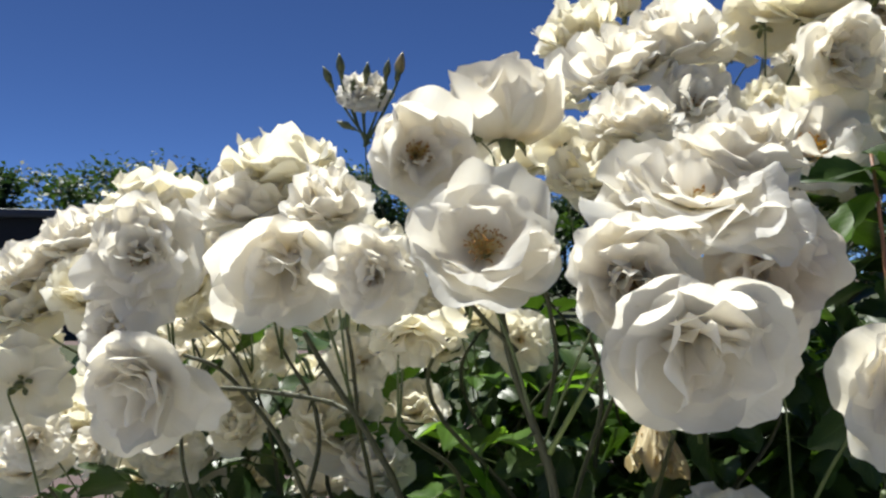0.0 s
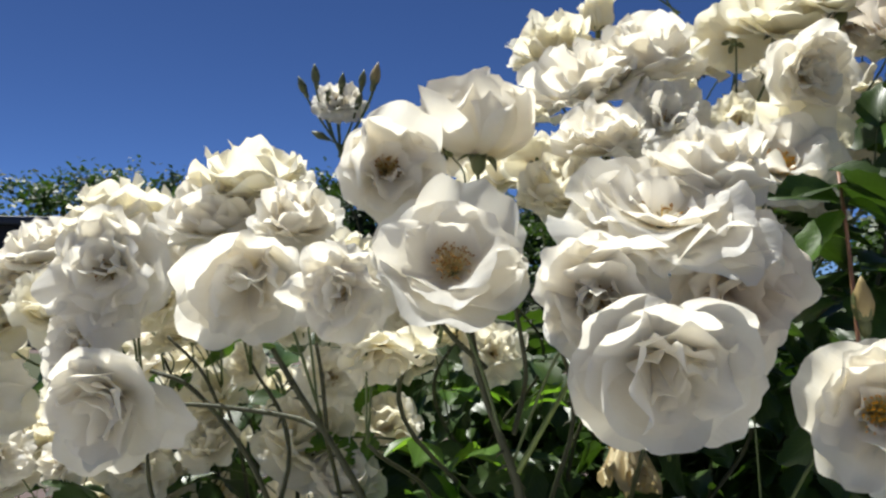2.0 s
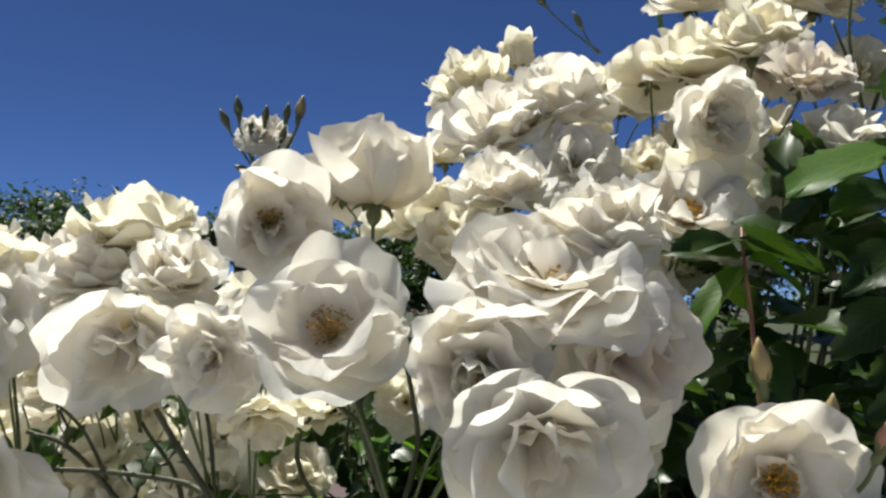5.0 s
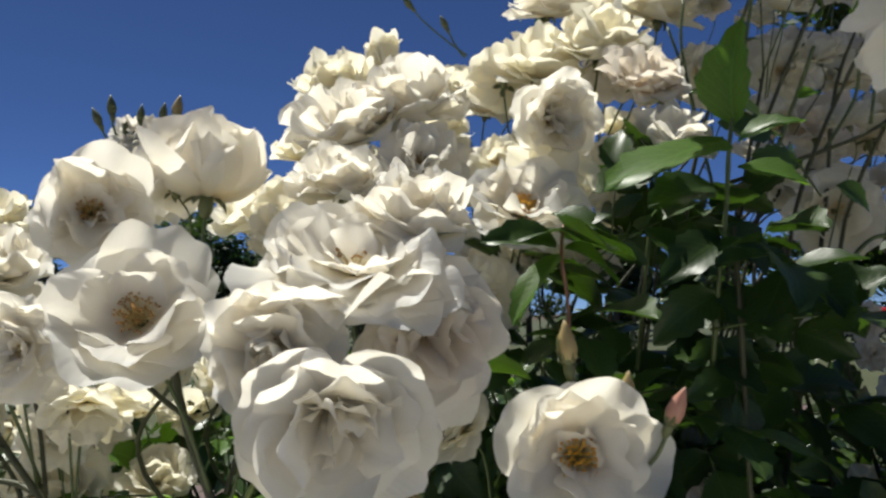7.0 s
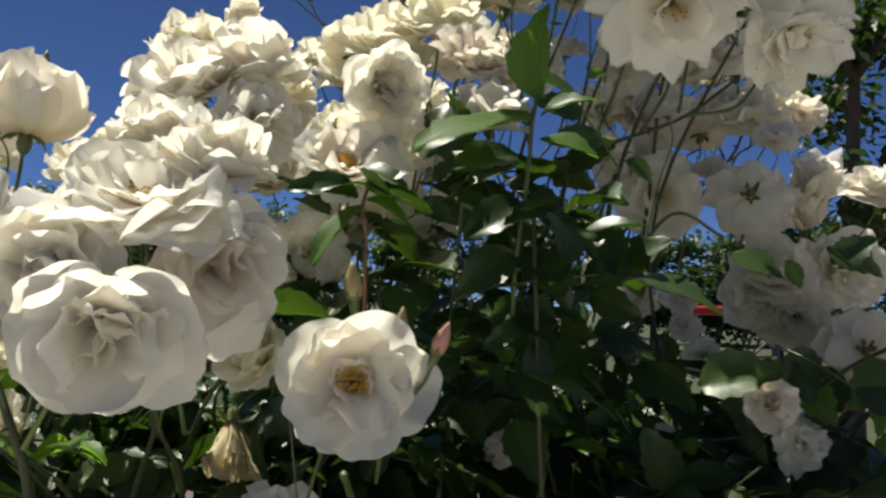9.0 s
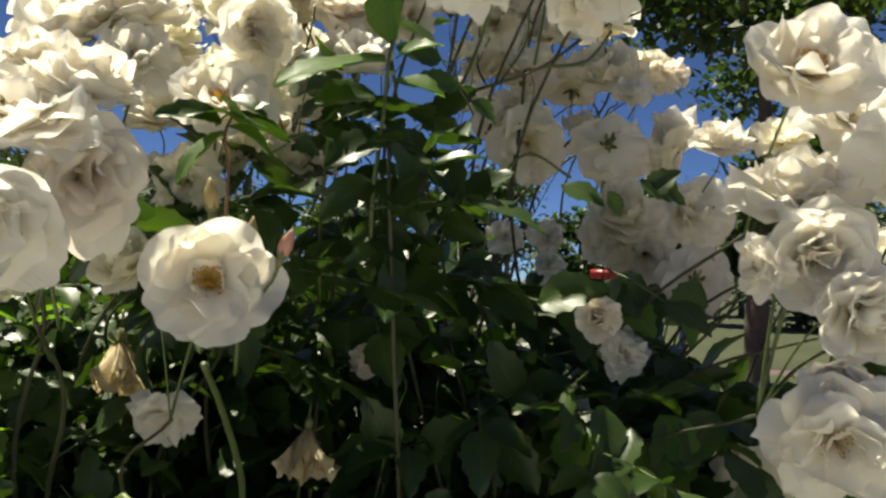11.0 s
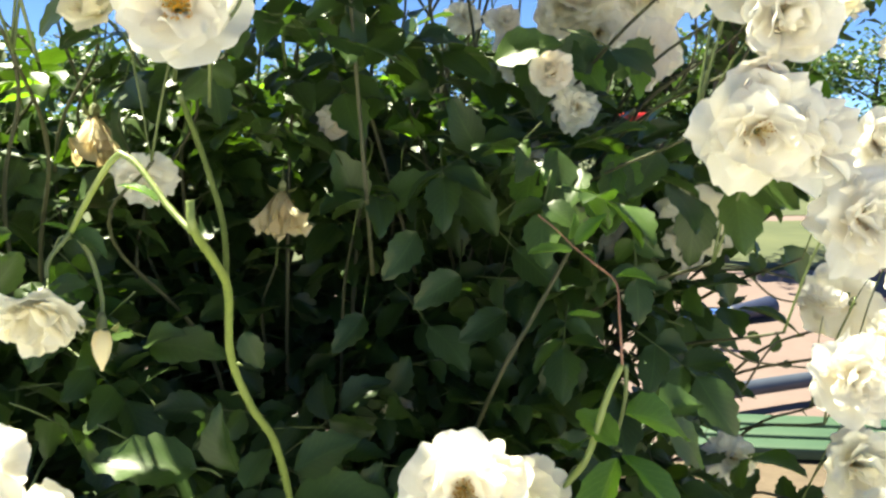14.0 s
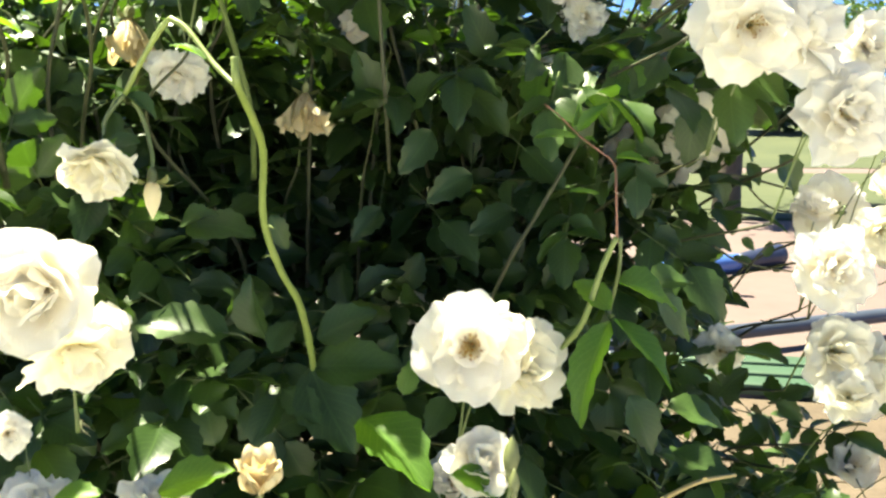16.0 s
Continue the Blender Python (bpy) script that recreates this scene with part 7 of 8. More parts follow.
cane((-0.086, 0.971, 1.243), (-0.090, 1.001, 1.173), (-0.027, 1.031, 1.003), (0.088, 1.071, 0.621), (0.176, 0.700, -0.010), r0=0.0013, r1=0.0032, skin=CANE, thorns=8, name="flowering_cane", seed=117)
cane((-0.063, 0.742, 1.121), (-0.069, 0.772, 1.051), (-0.004, 0.802, 0.881), (0.102, 0.842, 0.560), (0.185, 0.700, -0.010), r0=0.0013, r1=0.0032, skin=CANE, thorns=8, name="flowering_cane", seed=118)
cane((-0.328, 0.780, 1.148), (-0.350, 0.810, 1.078), (-0.211, 0.840, 0.908), (-0.057, 0.880, 0.574), (0.079, 0.700, -0.010), r0=0.0013, r1=0.0032, skin=CANE, thorns=8, name="flowering_cane", seed=119)
cane((-0.403, 0.846, 1.237), (-0.422, 0.876, 1.167), (-0.281, 0.906, 0.997), (-0.102, 0.946, 0.619), (0.049, 0.700, -0.010), r0=0.0013, r1=0.0032, skin=CANE, thorns=8, name="flowering_cane", seed=120)
cane((0.355, 0.682, 1.117), (0.344, 0.712, 1.047), (0.373, 0.742, 0.877), (0.353, 0.782, 0.559), (0.352, 0.700, -0.010), r0=0.0013, r1=0.0032, skin=CANE, thorns=8, name="flowering_cane", seed=121)
cane((0.185, 0.769, 1.195), (0.149, 0.799, 1.125), (0.266, 0.829, 0.955), (0.251, 0.869, 0.598), (0.284, 0.700, -0.010), r0=0.0013, r1=0.0032, skin=CANE, thorns=8, name="flowering_cane", seed=122)
cane((0.429, 0.636, 1.150), (0.426, 0.666, 1.080), (0.424, 0.696, 0.910), (0.397, 0.736, 0.575), (0.382, 0.700, -0.010), r0=0.0013, r1=0.0032, skin=CANE, thorns=8, name="flowering_cane", seed=123)
cane((0.231, 0.327, 0.813), (0.254, 0.494, 0.743), (0.206, 0.660, 0.573), (0.278, 0.700, 0.406), (0.302, 0.700, -0.010), r0=0.0013, r1=0.0032, skin=CANE, thorns=8, name="flowering_cane", seed=124)
# tall leafy shoot beside the cluster
cane((0.383, 0.535, 1.354), (0.376, 0.513, 1.410), (0.380, 0.501, 1.478), (0.383, 0.496, 1.531), (0.395, 0.494, 1.589), (0.402, 0.488, 1.639), r0=0.0019, r1=0.0012, skin=STEM, thorns=6, name="cane", label="upright brown-green shoot")
leaf((0.386, 0.495, 1.538), (-0.20, -0.30, 0.93), (-0.88, -0.46, -0.14), 0.069, FRESH, 1, wide=0.9, label="large backlit fresh green leaf")
leaf((0.379, 0.497, 1.528), (-0.96, -0.22, -0.19), (0.00, -0.34, 0.94), 0.099, FRESH, 2, label="long fresh green leaf seen edge on")
leaf((0.388, 0.495, 1.527), (0.58, -0.68, 0.44), (-0.39, -0.43, 0.81), 0.041, FRESH, 3)
leaf((0.388, 0.497, 1.510), (0.76, -0.61, -0.24), (-0.09, -0.57, 0.82), 0.046, FRESH, 4)
leaf((0.374, 0.506, 1.498), (-0.93, -0.28, -0.25), (-0.13, -0.75, 0.65), 0.058, LEAF, 5)
leaf((0.379, 0.508, 1.463), (-0.88, -0.31, -0.37), (-0.13, -0.75, 0.65), 0.055, LEAF, 6)
leaf((0.377, 0.507, 1.471), (0.61, -0.47, -0.64), (-0.13, -0.75, 0.65), 0.045, LEAF, 7)
leaf((0.376, 0.511, 1.425), (0.78, -0.52, -0.35), (-0.14, -0.80, 0.59), 0.045, LEAF, 8)
leaf((0.376, 0.511, 1.425), (-0.86, -0.15, -0.49), (-0.03, -0.86, 0.51), 0.053, LEAF, 9)
leaf((0.380, 0.524, 1.379), (0.51, -0.75, -0.43), (-0.01, -0.72, 0.70), 0.040, LEAF, 10)
cane((0.348, 0.549, 1.478), (0.345, 0.553, 1.443), (0.347, 0.577, 1.377), (0.358, 0.617, 1.321), r0=0.0013, r1=0.0019, skin=STEM, thorns=0, name="cane")
cane((0.407, 0.597, 1.667), (0.405, 0.600, 1.630), (0.416, 0.603, 1.575), (0.421, 0.589, 1.512), r0=0.0011, r1=0.0014, skin=STEM, thorns=0, name="cane")
cane((0.402, 0.617, 1.651), (0.413, 0.610, 1.605), (0.416, 0.596, 1.545), r0=0.001, r1=0.0013, skin=STEM, thorns=0, name="cane")
# pale leaf spray under the cluster
leaf((0.248, 0.459, 1.448), (-0.64, -0.17, -0.75), (-0.73, -0.46, 0.50), 0.052, FRESH, 11, wide=0.7, label="shiny pale green serrated leaf")
leaf((0.251, 0.458, 1.452), (0.95, 0.07, -0.30), (0.04, -0.45, 0.89), 0.042, FRESH, 12)
leaf((0.246, 0.459, 1.454), (-0.94, -0.25, 0.22), (-0.11, -0.68, 0.73), 0.045, LEAF, 13)
leaf((0.267, 0.463, 1.467), (0.84, -0.20, 0.50), (-0.10, -0.59, 0.80), 0.015, LEAF, 14)
leaf((0.249, 0.475, 1.474), (0.75, -0.65, -0.10), (-0.07, -0.48, 0.88), 0.036, LEAF, 15)
cane((0.250, 0.447, 1.367), (0.251, 0.454, 1.399), (0.252, 0.460, 1.425), (0.249, 0.459, 1.448), (0.263, 0.491, 1.476), r0=0.0013, r1=0.001, skin=REDSTEM, thorns=0, name="cane", label="thin reddish stem")
leaf((0.404, 0.558, 1.364), (0.18, -0.28, -0.94), (-0.16, -0.83, 0.54), 0.042, LEAF, 16, label="shiny leaf catching the sun")
leaf((0.390, 0.552, 1.342), (-0.58, 0.11, 0.81), (-0.29, -0.93, 0.25), 0.027, FRESH, 17)
# branches under the arching spray
cane((0.468, 0.647, 1.525), (0.525, 0.610, 1.544), (0.577, 0.592, 1.566), (0.640, 0.589, 1.612), (0.706, 0.605, 1.646), r0=0.0019, r1=0.0013, skin=CANE, thorns=0, name="cane", label="pale woody branch")
cane((0.577, 0.592, 1.566), (0.631, 0.594, 1.579), (0.656, 0.584, 1.612), r0=0.0018, r1=0.0014, skin=STEM, thorns=0, name="cane")
cane((0.570, 0.594, 1.568), (0.579, 0.586, 1.642), (0.569, 0.569, 1.661), r0=0.0015, r1=0.0013, skin=STEM, thorns=0, name="cane")
cane((0.466, 0.668, 1.514), (0.499, 0.637, 1.539), (0.520, 0.627, 1.588), (0.527, 0.602, 1.636), r0=0.0022, r1=0.0016, skin=STEM, thorns=0, name="cane")
cane((0.540, 0.614, 1.549), (0.564, 0.604, 1.592), (0.562, 0.592, 1.626), r0=0.0016, r1=0.0013, skin=STEM, thorns=0, name="cane")
cane((0.603, 0.574, 1.452), (0.548, 0.570, 1.470), (0.507, 0.587, 1.414), r0=0.0015, r1=0.0018, skin=STEM, thorns=0, name="cane")
leaf((0.451, 0.483, 1.496), (0.85, -0.22, -0.49), (-0.24, -0.77, 0.59), 0.029, LEAF, 18)
leaf((0.406, 0.455, 1.546), (0.86, -0.29, 0.41), (-0.24, -0.77, 0.59), 0.015, FRESH, 19)
leaf((0.529, 0.465, 1.428), (0.69, -0.65, -0.31), (-0.22, -0.67, 0.71), 0.041, LEAF, 20)
leaf((0.584, 0.429, 1.432), (0.69, -0.65, -0.31), (-0.27, -0.84, 0.47), 0.041, LEAF, 21)
leaf((0.588, 0.429, 1.420), (0.45, -0.71, 0.54), (-0.27, -0.84, 0.47), 0.036, LEAF, 22)
leaf((0.569, 0.453, 1.424), (0.53, -0.09, -0.85), (-0.27, -0.84, 0.47), 0.025, LEAF, 23)
# broken bent cane with nodding flowers
cane((0.216, 0.221, 1.220), (0.217, 0.221, 1.206), (0.230, 0.252, 1.186), (0.243, 0.292, 1.162), (0.249, 0.332, 1.113), (0.265, 0.358, 1.069), (0.286, 0.383, 1.029), (0.305, 0.422, 0.956), (0.304, 0.417, 0.909), r0=0.0021, r1=0.0031, skin=PALE_STEM, thorns=5, name="broken_cane", label="smooth green cane broken off at its top")
cane((0.216, 0.221, 1.205), (0.207, 0.237, 1.217), (0.196, 0.255, 1.236), (0.189, 0.263, 1.242), (0.187, 0.266, 1.242), (0.181, 0.271, 1.235), (0.171, 0.288, 1.218), (0.162, 0.304, 1.200), r0=0.0015, r1=0.0017, skin=PALE_STEM, thorns=0, name="drooping_stem", label="bent green flowering stem")
cane((0.162, 0.304, 1.200), (0.150, 0.306, 1.185), (0.148, 0.306, 1.175), r0=0.0014, r1=0.0012, skin=STEM, thorns=0, name="cane")
leaf((0.203, 0.239, 1.219), (-0.71, 0.40, 0.58), (-0.06, -0.16, 0.98), 0.022, FRESH, 24, wide=0.6)
leaf((0.162, 0.303, 1.199), (0.87, -0.03, -0.50), (-0.20, -0.49, 0.85), 0.023, LEAF, 25)
leaf((0.147, 0.310, 1.168), (0.82, -0.53, 0.22), (-0.05, -0.67, 0.74), 0.024, LEAF, 26)
# dark forked stems below the front cluster
cane((-0.095, 0.550, 1.362), (-0.077, 0.550, 1.332), (-0.047, 0.550, 1.286), (-0.027, 0.560, 1.240), (0.000, 0.600, 1.120), r0=0.0019, r1=0.0028, skin=CANE, thorns=5, name="forked_stem", seed=91)
cane((-0.183, 0.570, 1.321), (-0.144, 0.570, 1.321), (-0.086, 0.570, 1.313), (-0.062, 0.556, 1.306), r0=0.0014, r1=0.0020, skin=CANE, thorns=3, name="side_shoot", seed=92)
cane((-0.193, 0.600, 1.342), (-0.164, 0.600, 1.330), (-0.130, 0.600, 1.292), (-0.109, 0.605, 1.251), (-0.080, 0.640, 1.150), r0=0.0015, r1=0.0024, skin=CANE, thorns=4, name="forked_stem", seed=93)
cane((-0.067, 0.560, 1.365), (-0.063, 0.560, 1.342), (-0.059, 0.560, 1.305), r0=0.0012, r1=0.0015, skin=CANE, thorns=1, name="side_shoot", seed=94)
cane((-0.181, 0.600, 1.367), (-0.156, 0.600, 1.342), (-0.139, 0.600, 1.308), r0=0.0011, r1=0.0014, skin=CANE, thorns=1, name="side_shoot", seed=95)
cane((0.031, 0.455, 1.390), (0.039, 0.460, 1.352), (0.050, 0.460, 1.320), (0.061, 0.460, 1.288), (0.066, 0.470, 1.240), (0.070, 0.540, 1.120), r0=0.0021, r1=0.0030, skin=CANE, thorns=4, name="forked_stem", seed=96)
cane((0.015, 0.440, 1.386), (0.025, 0.450, 1.374), (0.042, 0.459, 1.358), r0=0.0013, r1=0.0016, skin=CANE, thorns=0, name="side_shoot", seed=97)
cane((0.087, 0.450, 1.350), (0.074, 0.450, 1.328), (0.060, 0.458, 1.300), r0=0.0013, r1=0.0018, skin=PALE_STEM, thorns=2, name="side_shoot", seed=98)
cane((0.058, 0.470, 1.402), (0.063, 0.470, 1.377), (0.066, 0.470, 1.351), (0.058, 0.462, 1.320), r0=0.0012, r1=0.0016, skin=CANE, thorns=0, name="side_shoot", seed=99)
# young sprig
cane((0.493, 0.249, 1.095), (0.496, 0.257, 1.127), (0.502, 0.270, 1.149), (0.498, 0.287, 1.159), (0.492, 0.306, 1.170), (0.482, 0.318, 1.184), (0.474, 0.328, 1.193), r0=0.001, r1=0.0005, skin=REDSTEM, thorns=0, name="young_shoot", label="thin young shoot with small fresh leaves")
leaf((0.492, 0.306, 1.172), (0.44, -0.38, 0.81), (-0.76, -0.49, 0.42), 0.031, FRESH, 27, wide=0.62)
leaf((0.490, 0.307, 1.168), (-0.99, 0.14, 0.10), (-0.19, -0.46, 0.86), 0.033, FRESH, 28, wide=0.62)
leaf((0.489, 0.309, 1.176), (0.48, 0.36, 0.80), (0.30, -0.93, 0.21), 0.023, FRESH, 29, wide=0.62)
leaf((0.495, 0.304, 1.167), (0.43, -0.90, -0.05), (-0.15, -0.37, 0.92), 0.014, FRESH, 30, wide=0.62)
leaf((0.503, 0.271, 1.153), (0.68, -0.73, 0.12), (-0.12, -0.31, 0.94), 0.026, FRESH, 31, wide=0.62)
leaf((0.487, 0.266, 1.128), (-0.94, 0.23, 0.26), (-0.15, -0.37, 0.92), 0.023, FRESH, 32, wide=0.62)
cane((0.493, 0.250, 1.097), (0.484, 0.254, 1.073), (0.474, 0.261, 1.031), (0.463, 0.272, 1.008), (0.434, 0.275, 0.973), r0=0.0022, r1=0.0026, skin=PALE_STEM, thorns=0, name="green_stem", label="yellow-green stem")
cane((0.496, 0.249, 1.097), (0.501, 0.256, 1.070), (0.503, 0.269, 1.033), (0.495, 0.252, 1.036), r0=0.0016, r1=0.0014, skin=STEM, thorns=0, name="cane")
leaf((0.487, 0.244, 1.034), (-0.58, -0.18, -0.79), (-0.63, -0.27, 0.73), 0.078, FRESH, 33, wide=0.6, label="large sunlit fresh green leaf")
leaf((0.490, 0.243, 1.036), (0.60, -0.40, -0.69), (0.05, -0.40, 0.91), 0.070, FRESH, 34, wide=0.6, label="large sunlit fresh green leaf")
leaf((0.488, 0.246, 1.043), (-0.37, 0.80, 0.47), (-0.26, -0.59, 0.76), 0.037, FRESH, 35)
leaf((0.495, 0.247, 1.063), (0.96, -0.13, -0.24), (-0.19, -0.42, 0.89), 0.060, FRESH, 36)
leaf((0.539, 0.266, 1.050), (0.98, 0.05, 0.20), (-0.20, -0.45, 0.87), 0.047, LEAF, 37)
leaf((0.542, 0.263, 1.042), (0.76, -0.11, -0.64), (-0.15, -0.61, 0.78), 0.056, LEAF, 38)
leaf((0.556, 0.258, 0.951), (0.90, -0.41, -0.12), (-0.15, -0.33, 0.93), 0.053, LEAF, 39)
leaf((0.527, 0.272, 0.960), (0.36, -0.34, -0.87), (-0.01, -0.81, 0.58), 0.055, LEAF, 40)
leaf((0.569, 0.263, 0.907), (0.64, -0.72, -0.27), (-0.15, -0.61, 0.78), 0.052, LEAF, 41)
cane((0.603, 0.226, 0.897), (0.561, 0.224, 0.899), (0.531, 0.234, 0.883), r0=0.0014, r1=0.002, skin=BUD_OCHRE, thorns=0, name="dry_twig", label="dry ochre twig")
# sunlit leaves at the foot of the broken cane
leaf((0.235, 0.436, 0.999), (-0.92, 0.20, 0.33), (-0.31, -0.44, 0.84), 0.076, LEAF, 42, label="broad sunlit leaf with stem shadows", stalk=(0.254, 0.436, 0.990))
leaf((0.265, 0.432, 0.993), (-0.35, -0.01, 0.94), (-0.76, -0.48, 0.45), 0.055, LEAF, 43)
leaf((0.256, 0.434, 0.983), (-0.83, -0.37, -0.41), (-0.44, -0.47, 0.77), 0.031, LEAF, 44)
leaf((0.304, 0.419, 0.966), (0.79, -0.55, 0.26), (-0.15, -0.61, 0.78), 0.076, LEAF, 45)
leaf((0.308, 0.423, 0.990), (0.77, -0.40, 0.50), (-0.05, -0.64, 0.77), 0.058, LEAF, 46)
leaf((0.301, 0.420, 0.966), (0.24, -0.71, -0.66), (-0.25, -0.84, 0.49), 0.086, LEAF, 47, label="large dark green leaf hanging forward")
leaf((0.269, 0.427, 0.981), (0.62, 0.40, 0.68), (0.00, -0.52, 0.85), 0.039, LEAF, 48)
leaf((0.273, 0.418, 0.945), (-0.67, -0.48, -0.57), (-0.39, -0.63, 0.68), 0.047, LEAF, 49)
leaf((0.276, 0.418, 0.950), (0.40, -0.87, -0.27), (-0.19, -0.71, 0.68), 0.047, LEAF, 50)
leaf((0.240, 0.433, 0.949), (-0.98, 0.17, -0.04), (-0.44, -0.47, 0.77), 0.042, LEAF, 51)
leaf((0.214, 0.455, 0.951), (0.55, -0.59, -0.58), (-0.27, -0.61, 0.74), 0.043, LEAF, 52)
leaf((0.354, 0.407, 0.958), (0.52, -0.04, 0.85), (-0.05, -0.64, 0.77), 0.040, LEAF, 53)
leaf((0.331, 0.370, 0.933), (0.36, -0.91, -0.19), (-0.12, -0.26, 0.96), 0.084, FRESH, 54)
leaf((0.370, 0.271, 0.921), (0.85, -0.43, -0.31), (-0.12, -0.26, 0.96), 0.040, FRESH, 55)
leaf((0.185, 0.470, 0.918), (-0.86, 0.09, 0.50), (-0.47, -0.57, 0.67), 0.052, LEAF, 56)
leaf((0.220, 0.450, 0.894), (-0.23, 0.10, 0.97), (-0.29, -0.67, 0.68), 0.049, LEAF, 57)
leaf((0.165, 0.301, 0.934), (0.88, -0.30, 0.36), (-0.15, -0.33, 0.93), 0.053, FRESH, 58)
leaf((0.100, 0.328, 0.930), (0.92, -0.37, 0.12), (-0.15, -0.33, 0.93), 0.033, FRESH, 59)
leaf((0.371, 0.376, 0.946), (0.36, 0.04, 0.93), (-0.01, -0.81, 0.58), 0.031, FRESH, 60)
leaf((0.208, 0.515, 1.082), (0.58, -0.67, 0.46), (-0.25, -0.57, 0.78), 0.039, LEAF, 61)
leaf((0.213, 0.513, 1.082), (0.69, -0.72, 0.07), (-0.20, -0.45, 0.87), 0.069, LEAF, 62, label="curled sunlit leaf")
leaf((0.284, 0.485, 1.092), (0.35, -0.34, -0.88), (-0.32, -0.75, 0.57), 0.034, LEAF, 63)
# dark leaves in the heart of the bush
leaf((0.410, 0.549, 1.186), (-0.42, -0.24, 0.87), (-0.14, -0.92, 0.37), 0.062, LEAF, 64, stalk=(0.427, 0.614, 1.189))
leaf((0.434, 0.558, 1.184), (0.56, -0.65, 0.51), (-0.37, -0.60, 0.71), 0.070, LEAF, 65, stalk=(0.421, 0.631, 1.194))
leaf((0.451, 0.509, 1.164), (-0.70, -0.29, -0.66), (-0.09, -0.88, 0.47), 0.053, LEAF, 66, stalk=(0.476, 0.575, 1.197))
leaf((0.493, 0.532, 1.206), (0.46, -0.69, -0.56), (-0.46, -0.56, 0.69), 0.068, LEAF, 67, stalk=(0.483, 0.606, 1.237))
leaf((0.531, 0.537, 1.238), (-0.52, -0.22, 0.83), (-0.44, -0.64, 0.63), 0.060, LEAF, 68, stalk=(0.551, 0.601, 1.241))
leaf((0.495, 0.506, 1.119), (-0.91, -0.17, -0.37), (-0.11, -0.89, 0.44), 0.053, LEAF, 69, stalk=(0.526, 0.569, 1.146))
leaf((0.543, 0.486, 1.146), (0.39, -0.72, -0.58), (-0.45, -0.66, 0.60), 0.060, LEAF, 70, stalk=(0.535, 0.560, 1.178))
leaf((0.558, 0.462, 1.191), (0.15, -0.66, -0.73), (-0.57, -0.61, 0.55), 0.055, LEAF, 71, stalk=(0.558, 0.535, 1.226))
leaf((0.533, 0.487, 1.083), (-0.95, -0.16, -0.26), (-0.31, -0.78, 0.54), 0.052, LEAF, 72, stalk=(0.566, 0.550, 1.108))
leaf((0.403, 0.526, 1.086), (-0.79, -0.34, -0.50), (-0.19, -0.75, 0.64), 0.044, LEAF, 73, stalk=(0.431, 0.593, 1.116))
leaf((0.466, 0.517, 1.071), (0.38, -0.74, -0.56), (-0.27, -0.67, 0.69), 0.057, LEAF, 74, stalk=(0.459, 0.592, 1.102))
leaf((0.590, 0.445, 1.151), (-0.68, -0.14, 0.72), (-0.59, -0.70, 0.39), 0.061, LEAF, 75, stalk=(0.614, 0.508, 1.157))
leaf((0.467, 0.573, 1.357), (-0.85, -0.08, -0.51), (-0.52, -0.76, 0.40), 0.068, LEAF, 76, stalk=(0.497, 0.635, 1.387))
leaf((0.509, 0.573, 1.337), (0.50, -0.71, -0.50), (-0.10, -0.72, 0.69), 0.067, LEAF, 77, stalk=(0.498, 0.647, 1.367))
leaf((0.538, 0.519, 1.325), (0.61, -0.73, 0.31), (-0.12, -0.85, 0.51), 0.065, LEAF, 78, stalk=(0.524, 0.594, 1.339))
leaf((0.325, 0.596, 1.321), (-0.89, -0.19, -0.42), (-0.12, -0.69, 0.72), 0.052, LEAF, 79, stalk=(0.356, 0.660, 1.349))
leaf((0.620, 0.442, 1.330), (0.40, -0.82, -0.42), (-0.17, -0.70, 0.70), 0.049, LEAF, 80, stalk=(0.612, 0.518, 1.358))
cane((0.384, 0.498, 1.470), (0.388, 0.502, 1.405), (0.400, 0.521, 1.305), (0.410, 0.529, 1.188), (0.424, 0.559, 1.119), r0=0.0016, r1=0.0022, skin=CANE, thorns=0, name="cane")
cane((0.237, 0.434, 1.284), (0.257, 0.482, 1.241), (0.278, 0.529, 1.180), (0.287, 0.581, 1.115), r0=0.0022, r1=0.003, skin=STEM, thorns=0, name="cane")
cane((0.580, 0.440, 1.155), (0.543, 0.450, 1.087), (0.518, 0.470, 1.028), (0.500, 0.540, 0.900), r0=0.0018, r1=0.0024, skin=CANE, thorns=0, name="cane", seed=41)
# leaves and thin twigs against the path
leaf((0.689, 0.402, 1.193), (-0.12, -0.16, -0.98), (-0.41, -0.89, 0.21), 0.063, LEAF, 81, label="dark pointed leaf against pale petals")
leaf((0.632, 0.290, 1.219), (0.56, -0.70, -0.45), (-0.39, -0.84, 0.37), 0.049, LEAF, 82, label="broad dark leaf in shade")
leaf((0.628, 0.291, 1.211), (-0.11, -0.37, -0.92), (-0.39, -0.84, 0.37), 0.055, LEAF, 83)
leaf((0.834, 0.433, 1.136), (0.50, -0.28, -0.82), (-0.16, -0.86, 0.49), 0.052, LEAF, 84)
leaf((0.702, 0.392, 1.122), (0.54, -0.29, -0.79), (-0.35, -0.74, 0.58), 0.038, LEAF, 85)
cane((0.715, 0.472, 1.119), (0.819, 0.475, 1.109), (0.902, 0.466, 1.090), (0.979, 0.462, 1.084), r0=0.0016, r1=0.0012, skin=CANE, thorns=0, name="thin_twig")
